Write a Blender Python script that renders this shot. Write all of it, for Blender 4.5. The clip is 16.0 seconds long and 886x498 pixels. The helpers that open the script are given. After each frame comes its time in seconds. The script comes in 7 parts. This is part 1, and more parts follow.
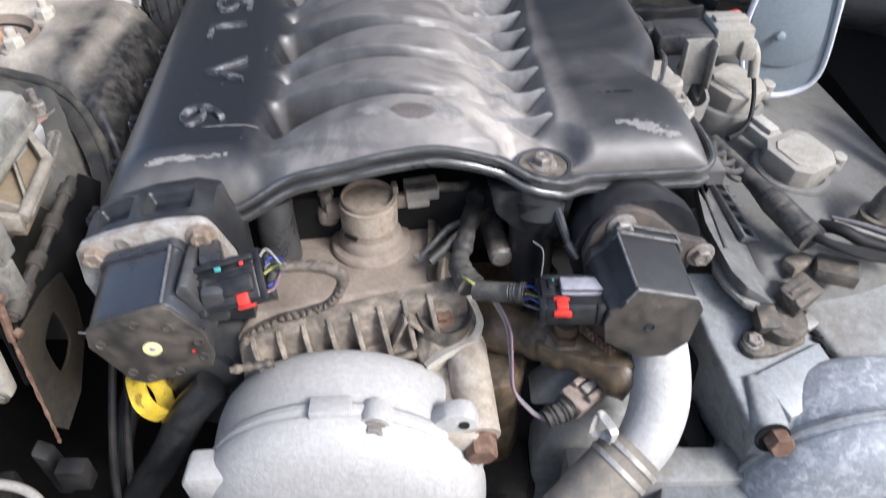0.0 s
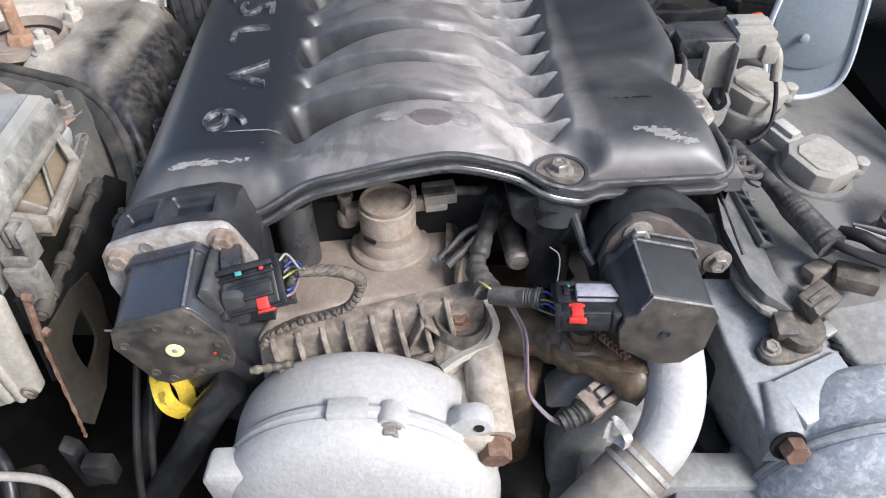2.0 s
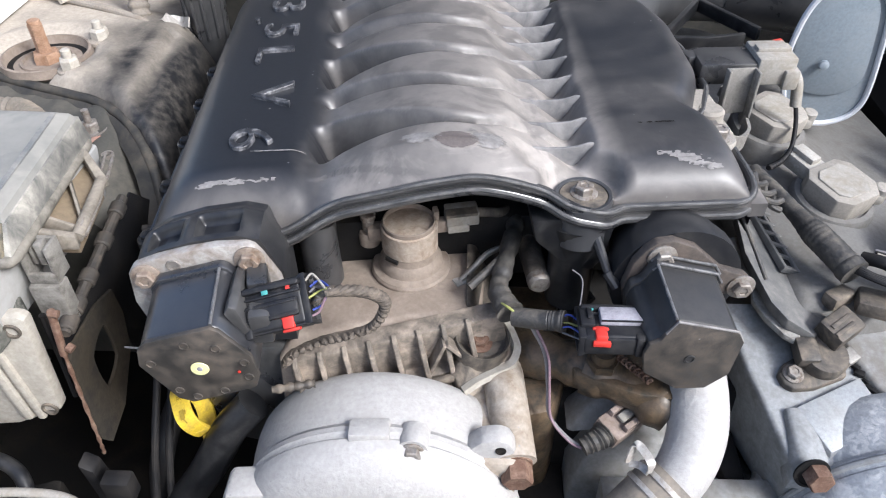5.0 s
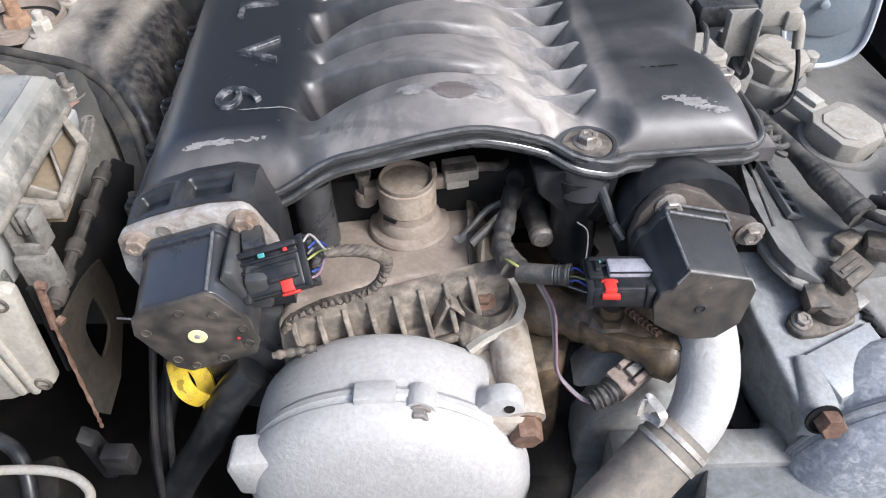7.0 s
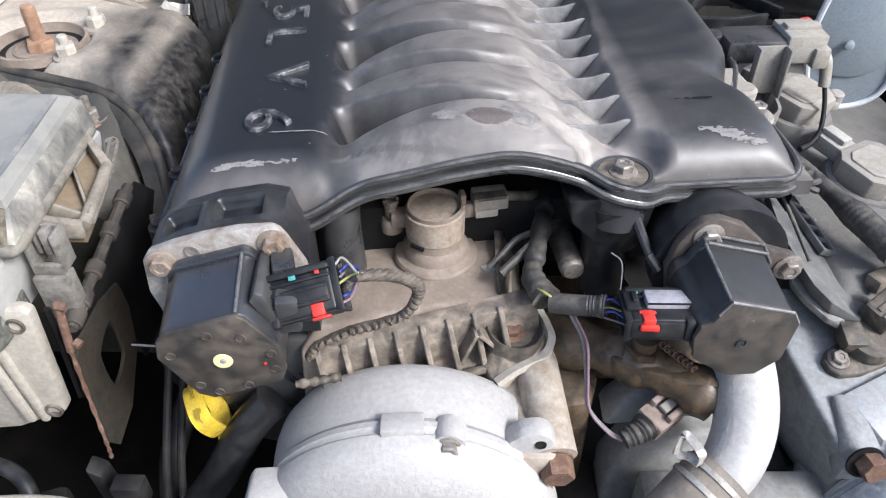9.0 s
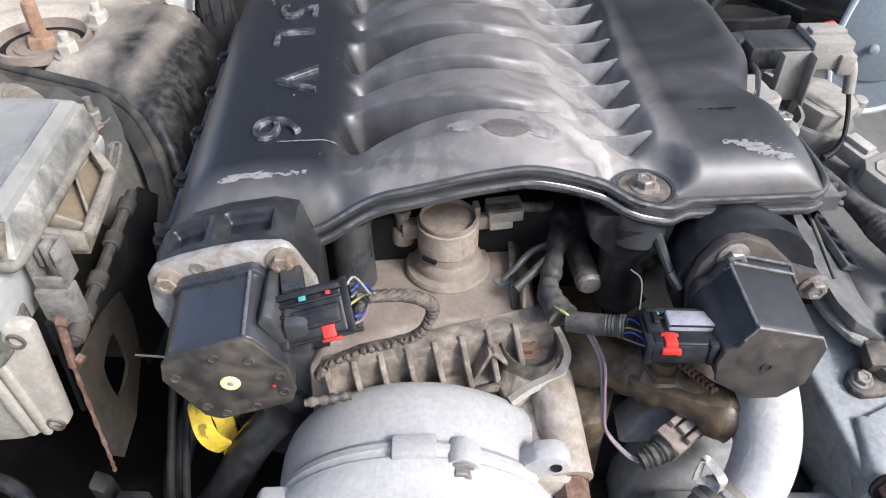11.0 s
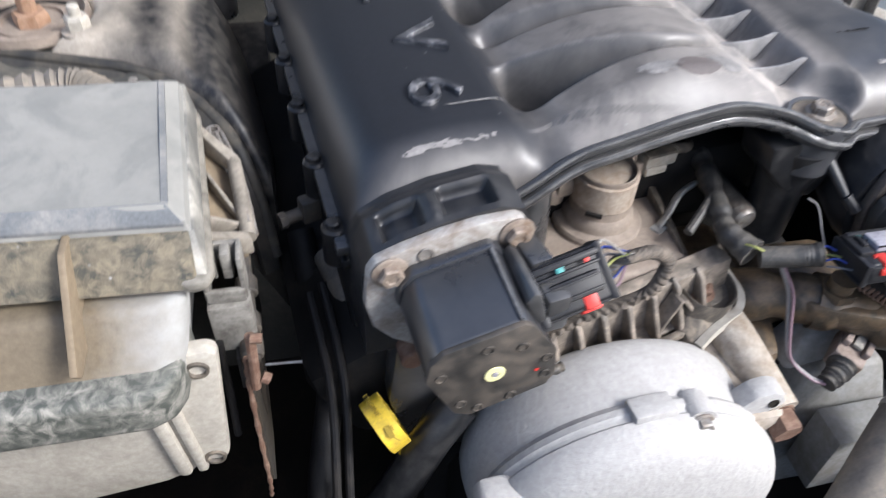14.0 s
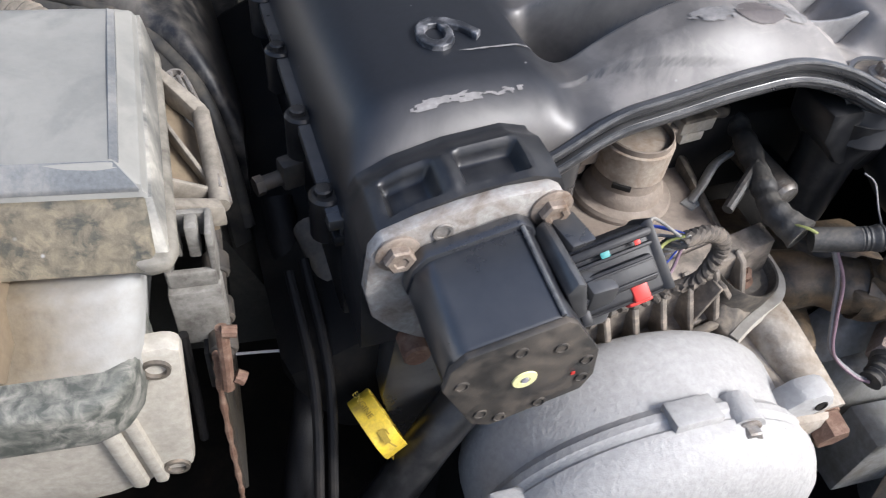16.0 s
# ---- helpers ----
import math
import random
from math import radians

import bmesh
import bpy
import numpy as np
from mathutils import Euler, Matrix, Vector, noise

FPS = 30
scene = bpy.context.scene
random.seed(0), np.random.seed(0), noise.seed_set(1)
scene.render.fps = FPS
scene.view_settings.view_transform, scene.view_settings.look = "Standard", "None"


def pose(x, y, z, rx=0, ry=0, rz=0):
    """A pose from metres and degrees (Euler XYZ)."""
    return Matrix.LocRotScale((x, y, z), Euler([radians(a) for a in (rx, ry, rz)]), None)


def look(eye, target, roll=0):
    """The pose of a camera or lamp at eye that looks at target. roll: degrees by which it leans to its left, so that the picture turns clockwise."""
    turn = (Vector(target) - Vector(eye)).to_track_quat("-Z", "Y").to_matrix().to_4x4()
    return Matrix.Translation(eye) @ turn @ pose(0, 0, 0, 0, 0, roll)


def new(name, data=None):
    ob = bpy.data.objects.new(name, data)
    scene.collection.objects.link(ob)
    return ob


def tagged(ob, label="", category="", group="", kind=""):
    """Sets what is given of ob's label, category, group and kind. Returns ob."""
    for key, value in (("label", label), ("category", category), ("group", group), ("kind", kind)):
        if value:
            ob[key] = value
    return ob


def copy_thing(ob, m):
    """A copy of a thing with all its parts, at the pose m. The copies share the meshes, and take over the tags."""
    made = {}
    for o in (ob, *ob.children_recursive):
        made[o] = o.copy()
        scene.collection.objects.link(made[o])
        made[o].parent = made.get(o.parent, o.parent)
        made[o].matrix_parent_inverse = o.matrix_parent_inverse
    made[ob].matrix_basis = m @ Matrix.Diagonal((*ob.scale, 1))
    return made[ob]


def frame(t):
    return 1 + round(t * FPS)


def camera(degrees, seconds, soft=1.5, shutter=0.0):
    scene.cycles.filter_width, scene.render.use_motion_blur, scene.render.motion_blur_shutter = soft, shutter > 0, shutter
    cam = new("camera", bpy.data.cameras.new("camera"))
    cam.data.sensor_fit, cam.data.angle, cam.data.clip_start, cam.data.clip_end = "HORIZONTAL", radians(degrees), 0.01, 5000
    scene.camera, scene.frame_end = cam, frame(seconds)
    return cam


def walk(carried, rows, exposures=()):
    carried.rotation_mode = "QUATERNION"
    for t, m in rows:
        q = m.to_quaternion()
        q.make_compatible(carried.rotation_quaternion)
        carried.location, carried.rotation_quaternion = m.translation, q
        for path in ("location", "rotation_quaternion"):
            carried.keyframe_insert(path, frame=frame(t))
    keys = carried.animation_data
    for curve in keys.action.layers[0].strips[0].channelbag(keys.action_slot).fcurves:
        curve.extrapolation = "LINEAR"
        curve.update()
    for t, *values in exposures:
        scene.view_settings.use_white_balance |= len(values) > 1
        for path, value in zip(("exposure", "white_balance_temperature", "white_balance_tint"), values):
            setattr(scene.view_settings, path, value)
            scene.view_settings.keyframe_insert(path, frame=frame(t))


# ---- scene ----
cam = camera(62.4, 16.0, soft=1.1, shutter=0.5)
PATH = [
    (0, (0.0056, 0.006, 1.1467), (-0.008, 1.497, -0.1863), -0.22),
    (0.5, (0.0039, 0.0163, 1.166), (-0.0315, 1.5493, -0.1179), -0.52),
    (1, (0.0037, 0.0071, 1.1647), (-0.0453, 1.5291, -0.1319), -1.44),
    (1.5, (0.0085, 0.0033, 1.1555), (-0.0809, 1.479, -0.1915), -1.41),
    (2, (0.0088, 0.0076, 1.1555), (-0.0652, 1.4831, -0.1926), -1.29),
    (2.5, (0.0084, 0.0026, 1.1547), (-0.0634, 1.5032, -0.1656), -1.82),
    (3, (0.0084, 0.0012, 1.1516), (-0.0789, 1.4934, -0.1772), -1.76),
    (3.5, (0.0094, 0.0027, 1.1582), (-0.0739, 1.5171, -0.1455), -1.43),
    (6, (-0.01, 0.0077, 1.1558), (-0.1045, 1.5017, -0.1705), -0.74),
    (6.5, (-0.0108, 0.0071, 1.1482), (-0.085, 1.4592, -0.2251), -1.04),
    (7, (-0.0105, 0.0143, 1.1449), (-0.0672, 1.4591, -0.2368), -2.07),
    (7.5, (-0.0106, 0.0116, 1.1438), (-0.07, 1.4862, -0.2061), -2.26),
    (8, (-0.0077, 0.0097, 1.1366), (-0.0577, 1.5258, -0.1669), -2.73),
    (8.5, (-0.0124, 0.0132, 1.1357), (-0.0752, 1.5622, -0.128), -2.83),
    (9, (-0.0309, 0.0155, 1.1316), (-0.0786, 1.5392, -0.163), -0.65),
    (11.5, (-0.0385, 0.0389, 1.1394), (-0.0951, 1.5362, -0.1853), -0.10),
    (12, (-0.0313, 0.0226, 1.1562), (-0.1297, 1.5999, -0.0695), 0.62),
    (12.5, (-0.0008, 0.0462, 1.1578), (-0.0877, 1.6366, -0.0518), 1.61),
    (12.9, (-0.035, 0.062, 1.163), (-0.014, 1.653, -0.049), -0.70),
    (13, (-0.047, 0.0576, 1.1594), (0.0383, 1.6526, -0.0442), -0.38),
    (13.5, (-0.1429, 0.0414, 1.151), (0.0032, 1.5599, -0.1424), -1.09),
    (14, (-0.2208, 0.0768, 1.1155), (0.1175, 1.4616, -0.2873), 2.95),
    (14.5, (-0.2589, 0.1218, 1.0808), (0.2143, 1.4054, -0.3781), 9.44),
    (15, (-0.2565, 0.1327, 1.0719), (0.238, 1.4156, -0.3806), 9.60),
    (15.5, (-0.2458, 0.1326, 1.0706), (0.216, 1.4067, -0.4002), 7.79),
    (16, (-0.2314, 0.1263, 1.074), (0.2014, 1.4232, -0.3857), 7.40),
]
walk(cam, [(t, look(eye, target, roll)) for t, eye, target, roll in PATH], exposures=[(0.0, 0.88, 5820, 10), (11.5, 0.88, 5820, 10), (12.5, 0.91, 5720, 10), (13.5, 1.00, 5800, 10), (14.5, 0.86, 5880, 10), (16.0, 0.81, 5900, 10)])

# ---- light ----
SUN_UP, SUN_TURN = 42.0, 125.0     # degrees above the horizon; compass turn of the light
world = bpy.data.worlds.new("sky")
scene.world = world
world.use_nodes = True
wn = world.node_tree
sky = wn.nodes.new("ShaderNodeTexSky")
sky.sky_type, sky.sun_disc = "NISHITA", False
sky.sun_elevation, sky.sun_rotation = radians(SUN_UP), radians(SUN_TURN)
sky.dust_density, sky.air_density = 5.0, 1.0
wn.links.new(sky.outputs[0], wn.nodes["Background"].inputs[0])
wn.nodes["Background"].inputs[1].default_value = 0.15
sun = new("sun", bpy.data.lights.new("sun", "SUN"))
sun.data.energy, sun.data.angle, sun.data.color = 2.4, radians(14), (1.0, 0.97, 0.93)
sun.matrix_world = look((0, 0, 0), (-math.sin(radians(SUN_TURN)) * math.cos(radians(SUN_UP)),
                                    -math.cos(radians(SUN_TURN)) * math.cos(radians(SUN_UP)), -math.sin(radians(SUN_UP))))


# ---- materials ----
def material(name, base, rough=0.5, metal=0.0, dirt=None, amount=0.5, size=40.0, fine=600.0, bump=0.2, spread=0.12, coat=0.0, dirt_rough=0.9, trans=0.0, sharp=0.25, where=None, grain=1.0, upward=False, detail=8.0, spec=0.5, patchy=0.0, specks=0.0, front_sheen=0.0, thins=None):
    """Base colour with fine grain, a second colour in patches for dirt or painted light and shade, varied gloss and a
    little relief.
    """
    m = bpy.data.materials.new(name)
    m.use_nodes = True
    nt = m.node_tree
    b = nt.nodes["Principled BSDF"]
    tc = nt.nodes.new("ShaderNodeTexCoord")

    def noise_at(scale, detail=6.0, distortion=0.0):
        n = nt.nodes.new("ShaderNodeTexNoise")
        n.inputs["Scale"].default_value, n.inputs["Detail"].default_value = scale, detail
        n.inputs["Roughness"].default_value, n.inputs["Distortion"].default_value = 0.62, distortion
        nt.links.new(tc.outputs["Object"], n.inputs["Vector"])
        return n

    def ramp(src, lo, hi):
        r = nt.nodes.new("ShaderNodeMapRange")
        r.inputs[1].default_value, r.inputs[2].default_value = lo, hi
        nt.links.new(src, r.inputs[0])
        return r.outputs[0]

    def mix(fac, a, c):
        x = nt.nodes.new("ShaderNodeMix")
        x.data_type = "RGBA"
        for sock, val in ((x.inputs[0], fac), (x.inputs[6], a), (x.inputs[7], c)):
            if isinstance(val, (tuple, list)):
                sock.default_value = (*val[:3], 1)
            elif isinstance(val, float):
                sock.default_value = val
            else:
                nt.links.new(val, sock)
        return x.outputs[2]

    large, small = noise_at(size, detail, 0.6), noise_at(fine, 4)
    dark = tuple(c * (1 - spread * 1.6) for c in base)
    light = tuple(min(1, c * (1 + spread)) for c in base)
    col = mix(ramp(small.outputs[0], 0.3, 0.7), dark, light)
    rsock = None
    if dirt:
        lo = 0.72 - 0.45 * amount
        fac = ramp(large.outputs[0], lo - sharp / 2, lo + sharp / 2)
        if where:  # the second colour lies thicker along a stretch of x: (turn, stops of (x, share))
            vr = nt.nodes.new("ShaderNodeVectorRotate")
            vr.rotation_type = "Z_AXIS"
            vr.inputs["Angle"].default_value = radians(-where[0])
            nt.links.new(tc.outputs["Object"], vr.inputs["Vector"])
            sx = nt.nodes.new("ShaderNodeSeparateXYZ")
            nt.links.new(vr.outputs[0], sx.inputs[0])
            lo_x, hi_x = where[1][0][0], where[1][-1][0]
            cr = nt.nodes.new("ShaderNodeValToRGB")
            nt.links.new(ramp(sx.outputs[0], lo_x, hi_x), cr.inputs[0])
            el = cr.color_ramp.elements
            while len(el) < len(where[1]):
                el.new(0.5)
            for e, (px, sv) in zip(el, where[1]):
                e.position, e.color = (px - lo_x) / (hi_x - lo_x), (sv, sv, sv, 1)
            shift = nt.nodes.new("ShaderNodeMath")
            shift.operation, shift.use_clamp = "MULTIPLY_ADD", True
            nt.links.new(cr.outputs[0], shift.inputs[0])
            shift.inputs[1].default_value = 1.6
            half = nt.nodes.new("ShaderNodeMath")
            half.operation = "MULTIPLY_ADD"
            nt.links.new(fac, half.inputs[0])
            half.inputs[1].default_value, half.inputs[2].default_value = 0.5, -0.55
            nt.links.new(half.outputs[0], shift.inputs[2])
            fac = shift.outputs[0]
            if thins:  # less of it towards the rear: (y, y, share left)
                far = nt.nodes.new("ShaderNodeMapRange")
                far.inputs[1].default_value, far.inputs[2].default_value = thins[0], thins[1]
                far.inputs[3].default_value, far.inputs[4].default_value = 1.0, thins[2]
                nt.links.new(sx.outputs[1], far.inputs[0])
                less = nt.nodes.new("ShaderNodeMath")
                less.operation = "MULTIPLY"
                nt.links.new(fac, less.inputs[0])
                nt.links.new(far.outputs[0], less.inputs[1])
                fac = less.outputs[0]
        grit = nt.nodes.new("ShaderNodeMath")
        grit.operation = "MULTIPLY"
        nt.links.new(fac, grit.inputs[0])
        nt.links.new(ramp(noise_at(fine * 0.35, 5).outputs[0], 0.6 - 0.38 * (1 + 3 * (1 - grain)), 0.6), grit.inputs[1])
        if patchy:  # wiped places with uneven edges
            wiped = nt.nodes.new("ShaderNodeMapRange")
            wiped.inputs[1].default_value, wiped.inputs[2].default_value = 0.44, 0.53
            wiped.inputs[3].default_value, wiped.inputs[4].default_value = 1 - patchy, 1.0
            nt.links.new(noise_at(17, 7, 1.6).outputs[0], wiped.inputs[0])
            rub = nt.nodes.new("ShaderNodeMath")
            rub.operation = "MULTIPLY"
            nt.links.new(grit.outputs[0], rub.inputs[0])
            nt.links.new(wiped.outputs[0], rub.inputs[1])
            grit = rub
        if upward:  # dust colour fades out on steep faces
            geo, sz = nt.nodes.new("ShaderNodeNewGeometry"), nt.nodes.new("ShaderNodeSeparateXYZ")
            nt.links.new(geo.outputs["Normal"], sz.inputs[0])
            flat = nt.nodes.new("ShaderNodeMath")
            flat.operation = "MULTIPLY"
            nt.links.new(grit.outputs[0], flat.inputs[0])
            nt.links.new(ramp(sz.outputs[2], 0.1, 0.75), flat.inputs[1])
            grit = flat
        if front_sheen:  # pale tint on what faces the front of the car, in place of sheen
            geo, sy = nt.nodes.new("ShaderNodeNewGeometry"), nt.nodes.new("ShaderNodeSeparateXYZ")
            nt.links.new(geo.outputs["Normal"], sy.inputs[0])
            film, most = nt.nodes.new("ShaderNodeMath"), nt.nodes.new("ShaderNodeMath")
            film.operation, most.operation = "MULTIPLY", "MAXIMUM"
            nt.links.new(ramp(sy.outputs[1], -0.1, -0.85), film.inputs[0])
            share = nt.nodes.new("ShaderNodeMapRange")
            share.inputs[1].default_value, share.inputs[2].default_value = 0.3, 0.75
            share.inputs[3].default_value, share.inputs[4].default_value = 0.25 * front_sheen, front_sheen
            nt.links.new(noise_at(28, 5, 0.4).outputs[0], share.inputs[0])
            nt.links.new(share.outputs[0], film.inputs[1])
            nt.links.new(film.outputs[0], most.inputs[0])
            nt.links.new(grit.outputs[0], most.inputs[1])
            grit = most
        col = mix(grit.outputs[0], col, dirt)
        mr = nt.nodes.new("ShaderNodeMapRange")
        mr.inputs[3].default_value, mr.inputs[4].default_value = rough, dirt_rough
        nt.links.new(grit.outputs[0], mr.inputs[0])
        rsock = mr.outputs[0]
    else:
        mr = nt.nodes.new("ShaderNodeMapRange")
        mr.inputs[3].default_value, mr.inputs[4].default_value = max(0.02, rough - 0.08), min(1, rough + 0.1)
        nt.links.new(large.outputs[0], mr.inputs[0])
        rsock = mr.outputs[0]
    if specks:  # scattered crumbs of pale grit
        vor = nt.nodes.new("ShaderNodeTexVoronoi")
        vor.inputs["Scale"].default_value = 150
        nt.links.new(tc.outputs["Object"], vor.inputs["Vector"])
        sr = nt.nodes.new("ShaderNodeSeparateColor")
        nt.links.new(vor.outputs["Color"], sr.inputs[0])
        spot, few = ramp(vor.outputs["Distance"], 0.13, 0.03), ramp(sr.outputs[0], 1 - specks, 1 - specks * 0.6)
        both = nt.nodes.new("ShaderNodeMath")
        both.operation = "MULTIPLY"
        nt.links.new(spot, both.inputs[0])
        nt.links.new(few, both.inputs[1])
        col = mix(both.outputs[0], col, (0.26, 0.255, 0.25))
    nt.links.new(col, b.inputs["Base Color"])
    nt.links.new(rsock, b.inputs["Roughness"])
    b.inputs["Metallic"].default_value = metal
    b.inputs["Coat Weight"].default_value = coat
    b.inputs["Specular IOR Level"].default_value = spec
    b.inputs["Transmission Weight"].default_value = trans
    if bump:
        bp = nt.nodes.new("ShaderNodeBump")
        bp.inputs["Strength"].default_value, bp.inputs["Distance"].default_value = bump, 0.0006
        nt.links.new(small.outputs[0], bp.inputs["Height"])
        nt.links.new(bp.outputs[0], b.inputs["Normal"])
    return m


M_BLACK = material("black_plastic", (0.015, 0.016, 0.019), 0.25, dirt=(0.075, 0.076, 0.08), amount=0.42, size=9, fine=420, bump=0.05, dirt_rough=0.5, sharp=0.6, grain=0.3, detail=3, spec=0.8, specks=0.04)
M_BLACK2 = material("clean_black_plastic", (0.013, 0.014, 0.017), 0.22, dirt=(0.085, 0.083, 0.08), amount=0.42, size=30, fine=700, bump=0.04, dirt_rough=0.48, sharp=0.5, grain=0.3, detail=3, spec=0.8)
# Pale tint on front faces and some on the left plenum replace sheen.
M_RUNNER = material("dusty_black_plastic", (0.012, 0.0135, 0.0175), 0.38, dirt=(0.42, 0.385, 0.35), amount=0.5, size=9, fine=300, bump=0.06, dirt_rough=0.65, sharp=0.8, grain=0.12, upward=True, detail=4, spec=0.6, patchy=0.34, specks=0.045, front_sheen=0.33, thins=(-0.10, 0.06, 0.66),
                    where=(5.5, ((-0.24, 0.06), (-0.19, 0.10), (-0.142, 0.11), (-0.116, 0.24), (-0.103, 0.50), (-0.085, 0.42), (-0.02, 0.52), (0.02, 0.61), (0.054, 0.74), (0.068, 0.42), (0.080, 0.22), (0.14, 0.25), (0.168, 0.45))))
M_PLENUM = material("cloudy_dust_plastic", (0.013, 0.0145, 0.018), 0.42, dirt=(0.065, 0.065, 0.066), amount=0.48, size=16, fine=300, bump=0.06, dirt_rough=0.6, sharp=0.5, grain=0.2, detail=5, spec=0.7, specks=0.05)
M_WEB = material("dusty_web_plastic", (0.055, 0.057, 0.064), 0.45, dirt=(0.33, 0.32, 0.31), amount=0.5, size=45, fine=400, bump=0.1, dirt_rough=0.6, sharp=0.6, grain=0.3)
# Second colour is a faint grey that stands in for sky sheen.
M_GLOSS = material("glossy_black_plastic", (0.010, 0.011, 0.0145), 0.24, dirt=(0.045, 0.046, 0.049), amount=0.42, size=25, fine=700, bump=0.03, dirt_rough=0.35, sharp=0.6, grain=0.3, detail=3, spec=1.0)
M_PLUG = material("satin_black_plug", (0.012, 0.0125, 0.015), 0.42, dirt=(0.035, 0.034, 0.033), amount=0.4, size=60, fine=600, bump=0.08, dirt_rough=0.6, spec=0.35)
M_TUBE = material("black_tube_plastic", (0.011, 0.0115, 0.013), 0.3, dirt=(0.04, 0.039, 0.038), amount=0.35, size=40, bump=0.05, dirt_rough=0.45, spec=0.35)
M_ACTR = material("dusty_black_housing", (0.022, 0.022, 0.023), 0.38, dirt=(0.05, 0.048, 0.045), amount=0.5, size=30, fine=500, bump=0.08, dirt_rough=0.6, sharp=0.5)
M_SCUFF = material("scuffed_pale_plastic", (0.215, 0.205, 0.197), 0.55, dirt=(0.13, 0.126, 0.122), amount=0.45, size=110, fine=500, bump=0.15)
M_STAIN = material("brown_stain", (0.095, 0.081, 0.076), 0.5, dirt=(0.125, 0.11, 0.104), amount=0.4, size=60, bump=0.1)
M_FACE = material("dusty_end_cover", (0.03, 0.028, 0.0255), 0.5, dirt=(0.092, 0.076, 0.060), amount=0.5, size=60, fine=400, bump=0.2, specks=0.1)
M_LETTER = material("worn_letter_plastic", (0.022, 0.0235, 0.028), 0.3, dirt=(0.26, 0.26, 0.27), amount=0.36, size=95, fine=700, bump=0.1, dirt_rough=0.45)
M_LIP = material("scuffed_black_plastic", (0.04, 0.041, 0.043), 0.55, dirt=(0.15, 0.147, 0.143), amount=0.45, size=45, fine=500, bump=0.2, dirt_rough=0.65, specks=0.15)
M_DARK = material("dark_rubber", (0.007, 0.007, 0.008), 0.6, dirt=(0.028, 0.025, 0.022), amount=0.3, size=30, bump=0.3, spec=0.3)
# Grime taken to near-black, so the colour holds the shade of deep gaps.
M_DEEP = material("shade_and_grime_black", (0.009, 0.0088, 0.0088), 0.65, dirt=(0.03, 0.026, 0.021), amount=0.3, size=18, bump=0.3, spec=0.2)
M_ALU = material("oxidised_white_aluminium", (0.395, 0.386, 0.373), 0.62, metal=0.08, dirt=(0.325, 0.315, 0.30), amount=0.4, size=50, fine=300, bump=1.0, spread=0.10, detail=8, sharp=0.6, specks=0.22)
M_GREY = material("grey_cast_aluminium", (0.285, 0.297, 0.303), 0.55, metal=0.3, dirt=(0.185, 0.183, 0.177), amount=0.42, size=75, fine=350, bump=0.5, sharp=0.4)
M_FLAKE = material("flaking_cast_aluminium", (0.32, 0.335, 0.35), 0.55, metal=0.25, dirt=(0.55, 0.555, 0.555), amount=0.36, size=150, fine=350, bump=0.6, sharp=0.15, detail=10)
M_PAD = material("machined_aluminium", (0.36, 0.372, 0.375), 0.45, metal=0.4, dirt=(0.27, 0.27, 0.255), amount=0.4, size=22, fine=500, bump=0.12)
# Cast aluminium darkened to hold the shade of the recess.
M_RECESS = material("shade_dark_aluminium", (0.075, 0.078, 0.082), 0.45, metal=0.2, dirt=(0.03, 0.029, 0.027), amount=0.5, size=30, fine=300, bump=0.3)
M_GREYD = material("dusty_cast_aluminium", (0.27, 0.275, 0.27), 0.6, metal=0.15, dirt=(0.16, 0.14, 0.115), amount=0.45, size=24, fine=300, bump=0.45, sharp=0.4)
M_BROWN = material("dust_caked_metal", (0.265, 0.222, 0.182), 0.6, dirt=(0.135, 0.104, 0.08), amount=0.52, size=38, fine=320, bump=0.6, sharp=0.5, grain=0.5, specks=0.10)
M_BAND = material("dusty_clamp_steel", (0.40, 0.345, 0.285), 0.5, metal=0.25, dirt=(0.26, 0.20, 0.15), amount=0.5, size=70, fine=500, bump=0.35)
# Oily brown, taken darker to include the shade under the right actuator.
M_BROWN2 = material("oily_brown_metal", (0.112, 0.078, 0.046), 0.4, dirt=(0.028, 0.024, 0.018), amount=0.55, size=75, fine=420, bump=0.5, dirt_rough=0.5)
M_RIB = material("dusty_dark_plastic", (0.045, 0.04, 0.034), 0.55, dirt=(0.21, 0.175, 0.135), amount=0.45, size=55, fine=450, bump=0.4)
M_SANDY = material("dirty_sandy_aluminium", (0.40, 0.36, 0.305), 0.7, metal=0.05, dirt=(0.20, 0.155, 0.11), amount=0.5, size=60, fine=300, bump=0.8, sharp=0.4, specks=0.3)
M_STEEL = material("dull_steel", (0.28, 0.262, 0.24), 0.5, metal=0.5, dirt=(0.15, 0.118, 0.09), amount=0.45, size=120, fine=900, bump=0.25)
M_OLDBOLT = material("brown_dusty_bolt", (0.27, 0.225, 0.185), 0.55, metal=0.3, dirt=(0.16, 0.11, 0.075), amount=0.45, size=150, fine=700, bump=0.4)
M_ZINC = material("corroded_zinc", (0.43, 0.415, 0.39), 0.5, metal=0.3, dirt=(0.19, 0.15, 0.118), amount=0.48, size=80, fine=400, bump=0.7, sharp=0.35, grain=0.6)
M_RUSTB = material("rusty_bolt", (0.13, 0.072, 0.048), 0.8, metal=0.2, dirt=(0.24, 0.165, 0.12), amount=0.4, size=140, fine=900, bump=0.5)
M_STUD = material("pale_rust", (0.30, 0.19, 0.125), 0.8, dirt=(0.20, 0.11, 0.06), amount=0.45, size=120, fine=700, bump=0.5)
